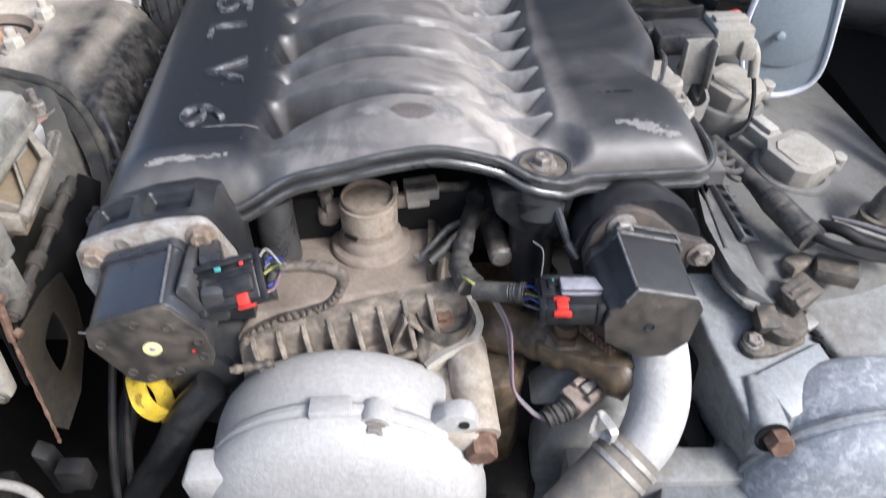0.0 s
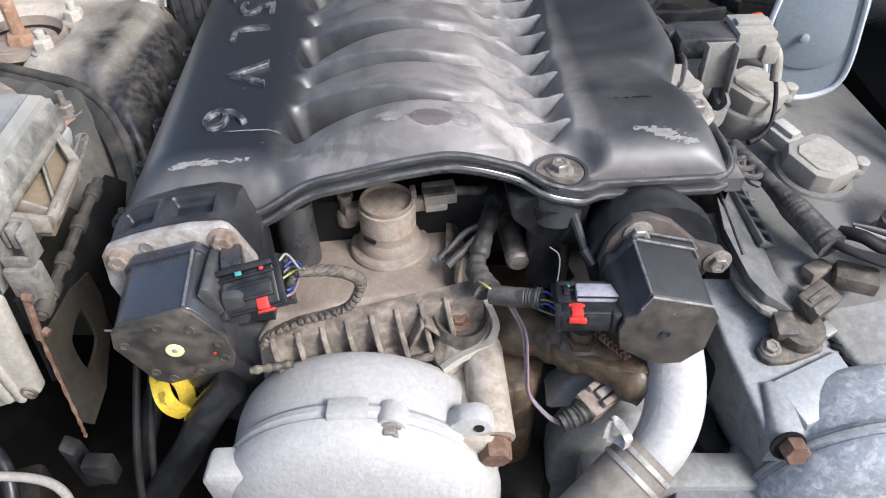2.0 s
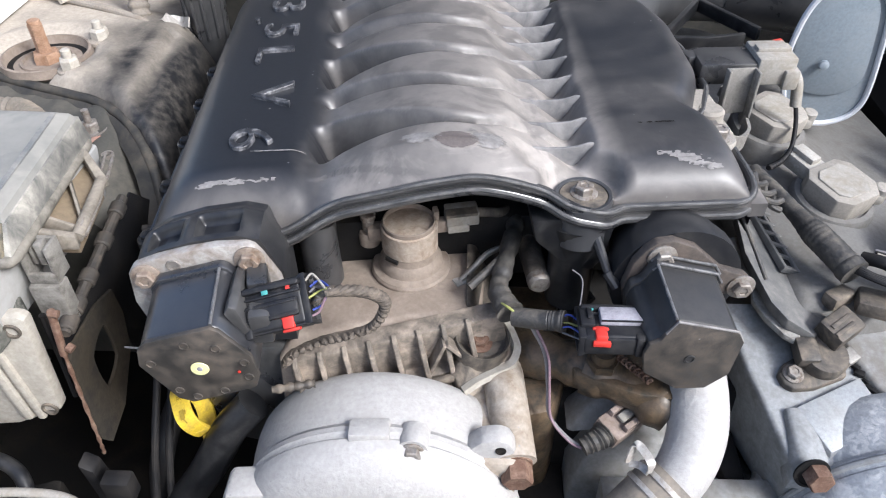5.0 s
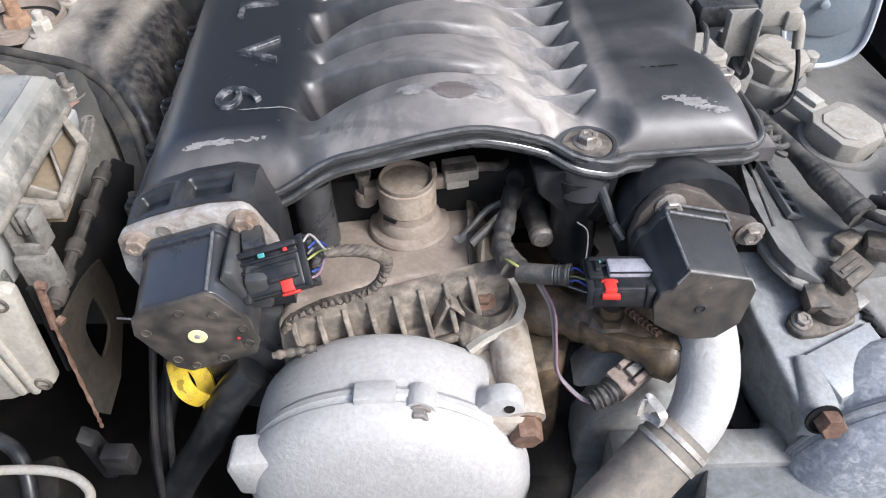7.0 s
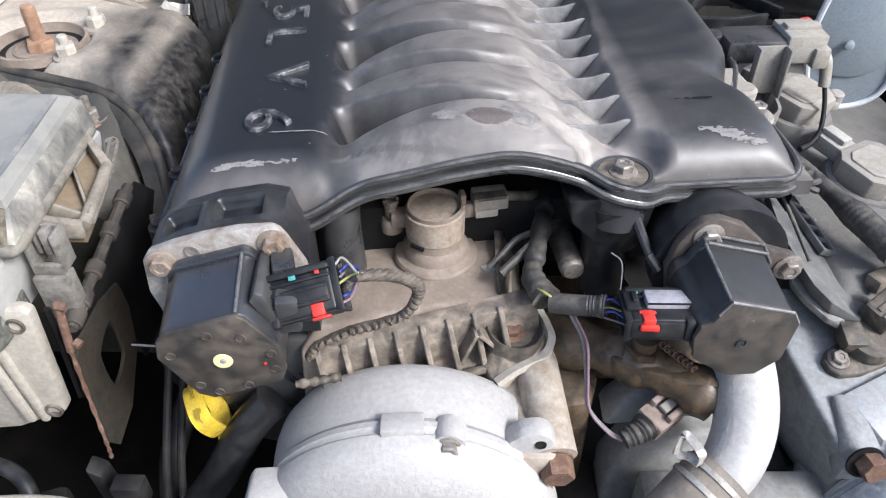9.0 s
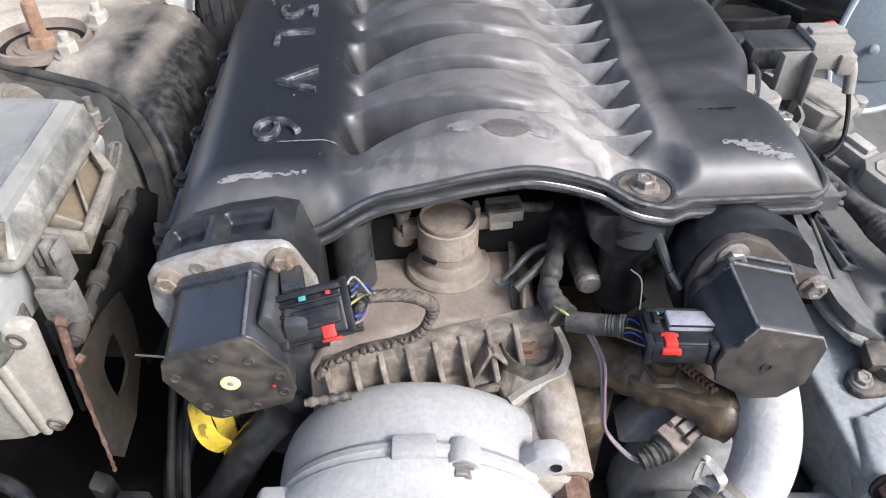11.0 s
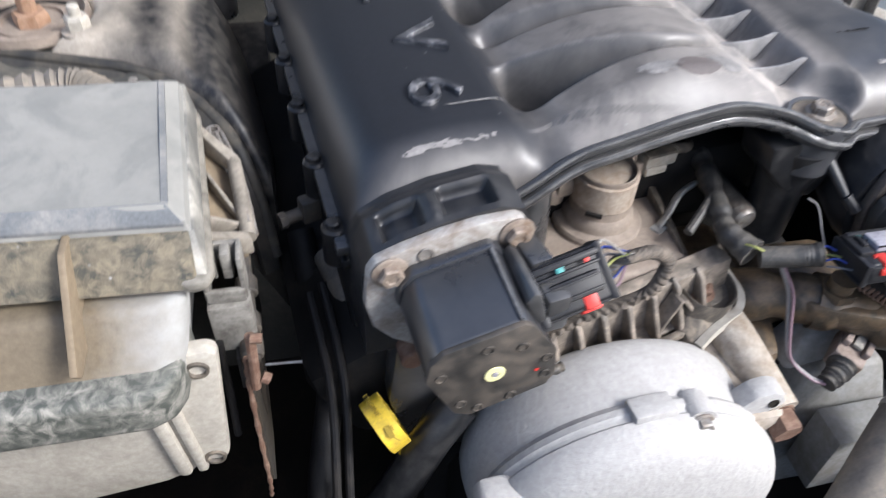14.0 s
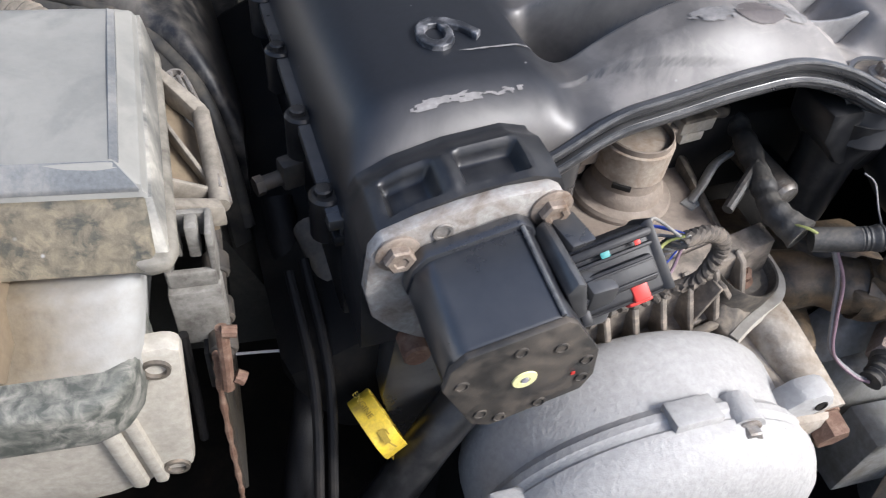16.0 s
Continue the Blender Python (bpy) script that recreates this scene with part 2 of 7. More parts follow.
M_VALVE2 = material("dusty_grey_strip", (0.30, 0.295, 0.275), 0.6, dirt=(0.16, 0.15, 0.135), amount=0.4, size=60, bump=0.3)
M_SENSB = material("grimy_bracket_steel", (0.25, 0.24, 0.22), 0.5, metal=0.3, dirt=(0.17, 0.158, 0.14), amount=0.4, size=90, bump=0.3)
M_FLAP = material("dusty_black_rail", (0.085, 0.086, 0.085), 0.5, dirt=(0.17, 0.165, 0.155), amount=0.45, size=50, bump=0.2)
M_YEL = material("yellow_plastic", (0.62, 0.44, 0.03), 0.45, dirt=(0.30, 0.21, 0.05), amount=0.3, size=120, bump=0.1)
M_RED = material("red_plastic", (0.52, 0.035, 0.025), 0.45, bump=0.05, spread=0.05)
M_GREYP = material("grey_plastic", (0.36, 0.36, 0.37), 0.4, dirt=(0.30, 0.26, 0.22), amount=0.3, size=90, bump=0.1)
M_TAN = material("dusty_tan_plastic", (0.29, 0.275, 0.245), 0.65, dirt=(0.22, 0.195, 0.155), amount=0.45, size=80, fine=500, bump=0.25)
M_COIL = material("dusty_coil_plastic", (0.285, 0.265, 0.232), 0.65, dirt=(0.22, 0.20, 0.17), amount=0.4, size=60, fine=500, bump=0.2)
M_TANM = material("dust_coated_paint", (0.27, 0.24, 0.20), 0.75, dirt=(0.21, 0.175, 0.135), amount=0.4, size=18, fine=500, bump=0.35)
# Dark second colour: real patches, plus shade painted down the right flank.
M_TOWER = material("dusty_body_paint", (0.36, 0.32, 0.265), 0.7, dirt=(0.009, 0.0095, 0.011), amount=0.45, size=12, fine=300, bump=0.25, dirt_rough=0.5, sharp=0.3, grain=0.02, detail=2.0,
                   where=(0, ((-0.20, 0.1), (0.05, 0.2), (0.078, 0.5), (0.10, 0.82), (0.120, 0.62), (0.134, 0.95), (0.2, 1.0))))
M_SEAL = material("dusty_rubber_seal", (0.018, 0.018, 0.017), 0.6, dirt=(0.075, 0.066, 0.052), amount=0.45, size=40, fine=400, bump=0.3)
M_SHELF = material("dusty_dark_paint", (0.045, 0.044, 0.038), 0.7, dirt=(0.115, 0.104, 0.084), amount=0.4, size=14, fine=400, bump=0.3)
M_BRKT = material("dirty_olive_steel", (0.036, 0.028, 0.017), 0.8, dirt=(0.014, 0.0125, 0.010), amount=0.5, size=30, fine=400, bump=0.4)
M_VCOVER = material("dusty_valve_cover", (0.15, 0.147, 0.139), 0.7, dirt=(0.115, 0.108, 0.096), amount=0.5, size=20, fine=450, bump=0.3)
M_LID = material("dusty_grey_lid", (0.155, 0.157, 0.147), 0.5, dirt=(0.30, 0.29, 0.262), amount=0.62, size=11, fine=300, bump=0.12, sharp=0.6, spread=0.05, grain=0.2, patchy=0.45)
M_LIDSIDE = material("scuffed_lid_plastic", (0.105, 0.105, 0.098), 0.5, dirt=(0.40, 0.38, 0.33), amount=0.5, size=45, fine=240, bump=0.4, sharp=0.25, detail=10)
M_LIDRIM = material("tan_stained_rim", (0.20, 0.185, 0.155), 0.6, dirt=(0.085, 0.078, 0.064), amount=0.46, size=90, fine=260, bump=0.4, sharp=0.35, detail=8)
# Pale stops at the right corner put sunlight into the colour.
M_BASE = material("tan_box_sunlit_corner", (0.125, 0.100, 0.066), 0.65, dirt=(0.31, 0.31, 0.30), amount=0.45, size=45, fine=240, bump=0.4, sharp=0.6, grain=0.4, where=(0, ((-0.2, 0.10), (0.03, 0.06), (0.055, 0.14), (0.08, 0.52), (0.1, 0.90))))
M_MUDWALL = material("mud_mottled_plastic", (0.155, 0.13, 0.088), 0.65, dirt=(0.042, 0.043, 0.037), amount=0.5, size=150, fine=200, bump=0.8, sharp=0.2, detail=10, specks=0.25)
M_MUDRIB = material("tan_mud_plastic", (0.17, 0.132, 0.085), 0.7, dirt=(0.16, 0.125, 0.085), amount=0.4, size=40, fine=300, bump=0.3)
M_CREAM = material("dusty_cream_plastic", (0.39, 0.365, 0.315), 0.65, dirt=(0.26, 0.235, 0.195), amount=0.42, size=70, fine=300, bump=0.4, sharp=0.4)
M_HOSE = material("dusty_rubber_hose", (0.15, 0.135, 0.115), 0.75, dirt=(0.25, 0.215, 0.17), amount=0.5, size=60, fine=500, bump=0.35)
M_TAPE = material("taped_loom", (0.034, 0.033, 0.032), 0.5, dirt=(0.12, 0.108, 0.09), amount=0.42, size=90, fine=450, bump=0.6)
M_LOOM = material("dusty_twisted_loom", (0.06, 0.05, 0.04), 0.65, dirt=(0.17, 0.14, 0.11), amount=0.45, size=120, fine=500, bump=0.6)
M_PANEL = material("blue_grey_plastic", (0.17, 0.205, 0.235), 0.42, dirt=(0.23, 0.25, 0.265), amount=0.45, size=10, fine=400, bump=0.1, sharp=0.5)
M_WHITE = material("white_paint", (0.8, 0.8, 0.8), 0.3, bump=0.0, spread=0.02, coat=0.5)
M_LIGHTRIM = material("pale_rim", (0.52, 0.54, 0.57), 0.45, bump=0.05, spread=0.05)
M_ASPHALT = material("asphalt", (0.05, 0.05, 0.05), 0.9, dirt=(0.08, 0.078, 0.07), amount=0.4, size=8, fine=200, bump=0.5)
M_WBLUE = material("blue_wire", (0.04, 0.07, 0.35), 0.45, bump=0)
M_WYEL = material("yellow_green_wire", (0.28, 0.29, 0.09), 0.45, bump=0)
M_WGREY = material("grey_wire", (0.14, 0.135, 0.14), 0.5, bump=0.1)
M_WPINK = material("violet_wire", (0.20, 0.13, 0.155), 0.5, bump=0.1)
M_TEAL = material("teal_paint_dot", (0.06, 0.26, 0.25), 0.5, bump=0)
M_DOT = material("pale_yellow_dot", (0.72, 0.70, 0.35), 0.5, bump=0)
M_LATCHG = material("pale_lilac_plastic", (0.36, 0.35, 0.385), 0.35, dirt=(0.16, 0.15, 0.16), amount=0.35, size=90, bump=0.1)
M_BLOCK = material("dull_black_block", (0.011, 0.012, 0.015), 0.3, dirt=(0.042, 0.041, 0.040), amount=0.45, size=40, fine=500, bump=0.1, dirt_rough=0.55, sharp=0.5, specks=0.06)
M_INK = material("faded_print", (0.30, 0.21, 0.02), 0.6, bump=0)


# ---- mesh helpers ----
def bridge(bm, rings, closed=True, cap=True):
    vs = [[bm.verts.new(p) for p in r] for r in rings]
    n = len(vs[0])
    for a, b in zip(vs, vs[1:]):
        for i in range(n if closed else n - 1):
            j = (i + 1) % n
            bm.faces.new((a[i], a[j], b[j], b[i]))
    if cap and closed:
        bm.faces.new(list(reversed(vs[0])))
        bm.faces.new(vs[-1])
    return bm


def bevelled(bm, width, segments=2, angle=30):
    if width <= 0:
        return bm
    bm.normal_update()
    edges = [e for e in bm.edges if len(e.link_faces) == 2 and e.calc_face_angle(0) > radians(angle)]
    bmesh.ops.bevel(bm, geom=edges, offset=width, segments=segments, profile=0.5, affect="EDGES", clamp_overlap=True)
    return bm


def box(c, s, bev=0.002, rz=0.0, rx=0.0, ry=0.0, seg=2):
    bm = bmesh.new()
    bmesh.ops.create_cube(bm, size=1, matrix=Matrix.Diagonal((*s, 1)))
    bevelled(bm, bev, seg)
    bm.transform(pose(*c, rx, ry, rz))
    return bm


def slab(poly, lo, hi, axis="z", bev=0.0015, seg=2):
    """A polygon drawn out along an axis: z takes (x, y), y takes (x, z), x takes (y, z)."""
    at = {"z": lambda a, b, d: (a, b, d), "y": lambda a, b, d: (a, d, b), "x": lambda a, b, d: (d, a, b)}[axis]
    bm = bridge(bmesh.new(), [[at(a, b, d) for a, b in poly] for d in (lo, hi)])
    bmesh.ops.recalc_face_normals(bm, faces=bm.faces)
    return bevelled(bm, bev, seg)


def smooth_path(pts, steps=8):
    p = [Vector(q) for q in pts]
    p = [2 * p[0] - p[1], *p, 2 * p[-1] - p[-2]]
    out = []
    for a, b, c, d in zip(p, p[1:], p[2:], p[3:]):
        for i in range(steps):
            t = i / steps
            out.append(0.5 * (2 * b + (c - a) * t + (2 * a - 5 * b + 4 * c - d) * t * t + (3 * b - a - 3 * c + d) * t ** 3))
    return out + [p[-2]]


def tube(pts, r, n=14, steps=8, closed=False, smooth=True, squash=1.0, twist=0.0):
    """A round bar along a path; r is a radius or a function of 0..1 along it."""
    path = smooth_path(pts, steps) if smooth else [Vector(q) for q in pts]
    rings, side = [], None
    for i, p in enumerate(path):
        d = (path[min(i + 1, len(path) - 1)] - path[max(i - 1, 0)]).normalized()
        if side is None:
            side = d.orthogonal().normalized()
        side = (side - d * side.dot(d)).normalized()
        up = d.cross(side)
        rad = r(i / (len(path) - 1)) if callable(r) else r
        rings.append([p + rad * (math.cos(a) * side + squash * math.sin(a) * up) for a in (2 * math.pi * k / n + twist * i for k in range(n))])
    return bridge(bmesh.new(), rings)


def turned(profile, n=28, m=None):
    """A turned body about z from (radius, height) pairs."""
    bm = bridge(bmesh.new(), [[(max(r, 1e-5) * math.cos(2 * math.pi * k / n), max(r, 1e-5) * math.sin(2 * math.pi * k / n), h) for k in range(n)] for r, h in profile])
    bmesh.ops.recalc_face_normals(bm, faces=bm.faces)
    if m:
        bm.transform(m)
    return bm


def rod(a, b, r, n=16, bev=0.0):
    a, b = Vector(a), Vector(b)
    m = Matrix.Translation(a) @ (b - a).to_track_quat("Z", "Y").to_matrix().to_4x4()
    h = (b - a).length
    w = min(bev, r * 0.5)
    return turned([(r - w, 0), (r, w), (r, h - w), (r - w, h)] if bev else [(r, 0), (r, h)], n, m)


def joined(*bms):
    out = bmesh.new()
    for b in bms:
        tmp = bpy.data.meshes.new("tmp")
        b.to_mesh(tmp)
        out.from_mesh(tmp)
        bpy.data.meshes.remove(tmp)
        b.free()
    return out


def strap(pts, width, thick, side, steps=8):
    """A flat band along a path; side is the direction of its width."""
    path, rings = smooth_path(pts, steps), []
    side = Vector(side).normalized()
    for i, p in enumerate(path):
        d = (path[min(i + 1, len(path) - 1)] - path[max(i - 1, 0)]).normalized()
        s = (side - d * side.dot(d)).normalized()
        up = d.cross(s)
        rings.append([p + s * width / 2 * a + up * thick / 2 * b for a, b in ((-1, -1), (1, -1), (1, 1), (-1, 1))])
    return bridge(bmesh.new(), rings)


def spun(bm, m):
    bm.transform(m)
    return bm


def thing(name, at, label, category, group="", kind=""):
    ob = new(name)
    ob.location, ob.empty_display_size = at, 0.02
    return tagged(ob, label, category, group, kind)


def part(name, bm, mat, parent=None, label="", sharp=32):
    """Links a bmesh, given in world metres, as one mesh object under a thing or a part."""
    root = parent
    while root and root.parent:
        root = root.parent
    if root:
        bm.transform(Matrix.Translation(-root.location))
    bmesh.ops.recalc_face_normals(bm, faces=bm.faces)
    me = bpy.data.meshes.new(name)
    bm.to_mesh(me)
    bm.free()
    me.materials.append(mat)
    me.shade_smooth()
    me.set_sharp_from_angle(angle=radians(sharp))
    ob = new(name, me)
    if parent:
        ob.parent = parent
    return tagged(ob, label)


def lone(name, bm, mat, label, category, kind="", group="", sharp=32):
    return tagged(part(name, bm, mat, None, label, sharp), label, category, group, kind)


def hexhead(m, af=0.010, h=0.006, flange=0.0075, fh=0.0016):
    """A flanged hexagon head about local z at the pose m."""
    r = af / math.sqrt(3)
    bm = turned([(flange, 0), (flange, fh * 0.6), (flange * 0.86, fh)], 20)
    hx = turned([(r, fh * 0.8), (r, h - 0.0008), (r * 0.86, h), (r * 0.5, h), (r * 0.42, h - 0.0007)], 6)
    return spun(joined(bm, hx), m)


def facing(p, d):
    return Matrix.Translation(p) @ Vector(d).to_track_quat("Z", "Y").to_matrix().to_4x4()


def glyphs(text, size, depth, m):
    cu = bpy.data.curves.new("text", "FONT")
    cu.body, cu.size, cu.extrude, cu.align_x, cu.align_y = text, size, depth / 2, "CENTER", "CENTER"
    cu.bevel_depth, cu.resolution_u, cu.offset = depth * 0.22, 3, -0.018 * size
    ob = bpy.data.objects.new("text", cu)
    scene.collection.objects.link(ob)
    dg = bpy.context.evaluated_depsgraph_get()
    me = bpy.data.meshes.new_from_object(ob.evaluated_get(dg))
    bm = bmesh.new()
    bm.from_mesh(me)
    bpy.data.objects.remove(ob)
    bpy.data.meshes.remove(me)
    bpy.data.curves.remove(cu)
    return spun(bm, m)


def sstep(a, b, x):
    t = np.clip((x - a) / (b - a), 0, 1)
    return t * t * (3 - 2 * t)


def sheet(us, vs, height, m=None, drop=None):
    """A height field over a grid, with a skirt down to drop, a height or a function of the place."""
    bm = bmesh.new()
    U, V = np.meshgrid(us, vs)
    Z = height(U, V)
    vert = [[bm.verts.new((U[j, i], V[j, i], Z[j, i])) for i in range(len(us))] for j in range(len(vs))]
    for j in range(len(vs) - 1):
        for i in range(len(us) - 1):
            bm.faces.new((vert[j][i], vert[j][i + 1], vert[j + 1][i + 1], vert[j + 1][i]))
    if drop is not None:
        ring = vert[0] + [r[-1] for r in vert[1:]] + vert[-1][-2::-1] + [r[0] for r in vert[-2:0:-1]]
        low = [bm.verts.new((v.co.x, v.co.y, min(drop(v.co) if callable(drop) else drop, v.co.z - 0.001))) for v in ring]
        for i in range(len(ring)):
            j = (i + 1) % len(ring)
            bm.faces.new((ring[j], ring[i], low[i], low[j]))
    return spun(bm, m) if m else bm


# ---- the bay: ground, walls of the engine bay ----
lone("ground", box((0, 0, -0.02), (60, 60, 0.04), 0), M_ASPHALT, "dark asphalt ground under the car", "ground", "structure")
lone("wall_firewall", box((0, 1.02, 0.55), (1.5, 0.03, 0.86), 0.004), M_SHELF, "dark grimy firewall behind the engine", "firewall", "structure")
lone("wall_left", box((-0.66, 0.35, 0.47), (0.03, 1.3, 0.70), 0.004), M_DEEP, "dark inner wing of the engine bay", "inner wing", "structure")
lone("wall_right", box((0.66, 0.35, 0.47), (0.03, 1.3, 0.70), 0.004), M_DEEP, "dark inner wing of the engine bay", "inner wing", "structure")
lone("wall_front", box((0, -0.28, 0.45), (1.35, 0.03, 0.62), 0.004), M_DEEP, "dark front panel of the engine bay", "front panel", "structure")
# Unseen bonnet, added to shape sky light and reflections on the plastic.
lone("ceiling_hood", slab([(1.03, 1.03), (1.07, 1.03), (1.00, 2.02), (0.96, 2.02)], -0.72, 0.72, "x", 0.005), material("bonnet_underside", (0.10, 0.107, 0.12), 0.6, dirt=(0.15, 0.15, 0.15), amount=0.4, size=6, bump=0.2), "unseen raised bonnet with a grey underside", "bonnet", "structure")
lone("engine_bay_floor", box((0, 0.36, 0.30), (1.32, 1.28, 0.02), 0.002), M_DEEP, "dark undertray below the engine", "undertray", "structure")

# ---- intake manifold ----
TURN_M = Matrix.Translation((0, 0.362, 0)) @ Matrix.Rotation(radians(5.5), 4, "Z")   # its own axes: u to the right, v to the rear


def man(u, v, z):
    return tuple(TURN_M @ Vector((u, v, z)))


RIM_U = (-0.215, -0.14, -0.118, -0.104, -0.088, -0.06, -0.036, -0.004, 0.018, 0.04, 0.054, 0.066, 0.085, 0.17)
RIM_Z = (0.866, 0.867, 0.871, 0.881, 0.8915, 0.897, 0.9025, 0.907, 0.902, 0.8935, 0.8880, 0.8845, 0.8800, 0.880)


def rim_z(u):
    return sum(np.interp(u + d, RIM_U, RIM_Z) for d in (-0.008, -0.004, 0, 0.004, 0.008)) / 5


def right_edge(v):
    """How far the right plenum's side steps in at the bolt lug and out behind it."""
    return -0.013 * np.exp(-((v - 0.088) / 0.017) ** 2) + 0.009 * sstep(0.11, 0.145, v) - 0.010 * sstep(0.20, 0.25, v)


def manifold_top(u, v):
    # six arched runners; each begins with a short front wall behind a crease
    s = np.clip((u + 0.1) / 0.165, 0, 1)
    crest = 0.896 + 0.030 * np.sin(np.pi * s) ** 0.9 - 0.012 * s ** 3
    west = np.clip((-0.012 - u) / 0.083, 0, 1)
    east = sstep(-0.005, 0.04, u)
    sweep = 0.012 * east + 0.022 * west ** 1.3
    drop = np.zeros_like(u)
    for i in range(6):
        odd = i % 2 == 0                                    # the wide opening at the left end
        x = v - (0.0455 + 0.0485 * i + sweep)
        hole = 0.0150 * west ** 1.6 if odd else 0.002 * west
        deep = (0.0042 + 0.052 * west ** 1.7) if odd else (0.0085 * (1 - 0.55 * east) + 0.0085 * west)
        back = 0.008 + (0.012 if odd else 0.006) * west
        front = 0.0048 + 0.005 * west
        x = np.where(x > 0, np.maximum(x - 0.35 * hole, 0) / front, np.maximum(-x - hole, 0) / back)
        drop = np.maximum(drop, deep * (1 - 0.35 * east) * np.clip(1 - x, 0, 1) ** 1.7)
    # the tops lean a little towards the crease in front of the next one
    q = ((v - 0.0455 - sweep) / 0.0485) % 1.0
    runner = crest - drop - 0.0032 * q * (1 - 0.5 * east)
    runner = np.where(v > 0.300, np.minimum(runner, crest - 0.05), runner)
    # pockets between the webs at the right ends of the runners
    saw = ((v - 0.007) / 0.030) % 1.0
    floor_z = 0.9005 - 0.0062 * sstep(0.026, 0.060, u) * np.sin(np.pi * np.clip(saw, 0, 1)) ** 0.5 * (0.55 + 0.45 * saw)
    k = sstep(0.022, 0.050, u + 0.006 * np.sin(np.pi * saw)) * sstep(0.004, 0.014, v) * (v < 0.33)
    runner = runner * (1 - k) + np.minimum(floor_z, runner) * k
    left = 0.9018 - 0.012 * np.clip((-0.140 - u) / 0.06, 0, 1.2) ** 2 - 0.034 * (1 - np.sqrt(1 - np.clip((-0.176 - u) / 0.0316, 0, 1) ** 2.2))
    left = left - 0.004 * sstep(-0.118, -0.104, u)
    ur = u - right_edge(v) * sstep(0.09, 0.14, u)
    right = 0.908 + 0.006 * sstep(0.1, 0.3, v) - 0.027 * (1 - np.sqrt(1 - np.clip((ur - 0.143) / 0.0245, 0, 1) ** 2.2))
    right = right - 0.006 * np.clip((0.098 - u) / 0.03, 0, 1) ** 2
    z = np.where(u < -0.1, left, runner)
    k = sstep(-0.111, -0.084, u)
    z = np.where((u > -0.115) & (u < -0.06), left * (1 - k) + runner * k, z)
    k = sstep(0.058, 0.078, u - 0.010 * sstep(0.02, 0.30, v) + 0.0016 * np.sin(v * 90) * np.sin(v * 41))
    right = right - 0.034 * sstep(0.235, 0.315, v)
    z = np.where(u > 0.05, z * (1 - k) + right * k, z)
    # rounded front down to the rim
    reach = 0.022 + 0.015 * (1 - sstep(-0.12, -0.09, u)) + 0.015 * sstep(0.078, 0.10, u)
    t = np.clip((reach - 0.003 - v) / reach, 0, 1)
    rz = rim_z(u) + 0.004
    mixl = sstep(-0.115, -0.095, u) * (1 - sstep(0.048, 0.072, u))
    z = z - np.maximum(z - rz, 0) * ((1.5 * t ** 1.7 - 0.5 * t ** 3) * mixl + (1 - np.sqrt(1 - t ** 2.2)) * (1 - mixl))
    # boss round the front bolt
    d = np.hypot(u - 0.063, v - 0.002)
    k = 1 - sstep(0.0165, 0.0310, d)
    z = z * (1 - k) + 0.888 * k
    return z


manifold = thing("intake_manifold", (0, 0.5, 0.80), "black plastic intake manifold with arched runners, dusty, raised lettering", "intake manifold")
us = np.concatenate([np.linspace(-0.2075, -0.18, 16), np.linspace(-0.178, -0.112, 18), np.linspace(-0.11, -0.088, 16), np.linspace(-0.086, 0.05, 60), np.linspace(0.0515, 0.085, 28), np.linspace(0.088, 0.15, 18), np.linspace(0.152, 0.178, 16)])
vs = np.concatenate([np.linspace(-0.003, 0.03, 34), np.linspace(0.031, 0.318, 260)])
shell = part("upper_shell", sheet(us, vs, manifold_top, TURN_M, lambda p: p.z - 0.010 if p.y < 0.012 else 0.846), M_RUNNER, manifold, "dusty black plastic shell with six arched runners", sharp=50)

# double lip along the front and the right side
front = [(u, -0.005 - 0.0095 * math.exp(-((u - 0.063) / 0.0195) ** 4), float(rim_z(np.array(u)))) for u in np.linspace(-0.195, 0.158, 90)]
side = [(0.166, -0.001, 0.880), (0.1725, 0.008, 0.880), (0.1755, 0.025, 0.880), *((0.1755 + float(right_edge(np.array(v))), v, 0.880) for v in np.linspace(0.045, 0.215, 18))]
lip = [man(u, v, z) for u, v, z in front + side]
part("upper_lip", tube([(x, y + 0.0008, z + 0.0032) for x, y, z in lip], 0.0027, 10, 3), M_BLACK2, manifold)
part("worn_edge", tube([(x, y - 0.0010, z + 0.0050) for x, y, z in lip], 0.0011, 8, 3), M_LIP, manifold, "upper lip edge worn pale")
part("lip_wall", strap([(x, y + 0.0035, z - 0.001) for x, y, z in lip], 0.010, 0.004, (0, 0.15, 1), 2), M_BLACK2, manifold)
part("lower_lip", joined(tube([(x, y - 0.0008, z - 0.0044) for x, y, z in lip], 0.0031, 10, 3), tube([(x, y + 0.004, z - 0.0065) for x, y, z in lip], 0.0038, 8, 3)), M_BLACK2, manifold, "black plastic lower lip")
part("worn_edge", tube([(x, y - 0.0030, z - 0.0028) for x, y, z in lip], 0.0012, 8, 3), M_LIP, manifold, "lower lip edge worn pale")
# left wall with its seam
part("side_wall", spun(slab([(-0.2065, 0.0), (-0.2065, 0.31), (-0.190, 0.33), (-0.150, 0.33), (-0.150, 0.0)], 0.79, 0.8635, "z", 0.003), TURN_M), M_TUBE, manifold)
seam = spun(slab([(-0.2125, -0.004), (-0.2125, 0.305), (-0.205, 0.32), (-0.20, 0.32), (-0.20, -0.004)], 0.854, 0.860, "z", 0.0012), TURN_M)
part("side_seam", seam, M_BLACK2, manifold)
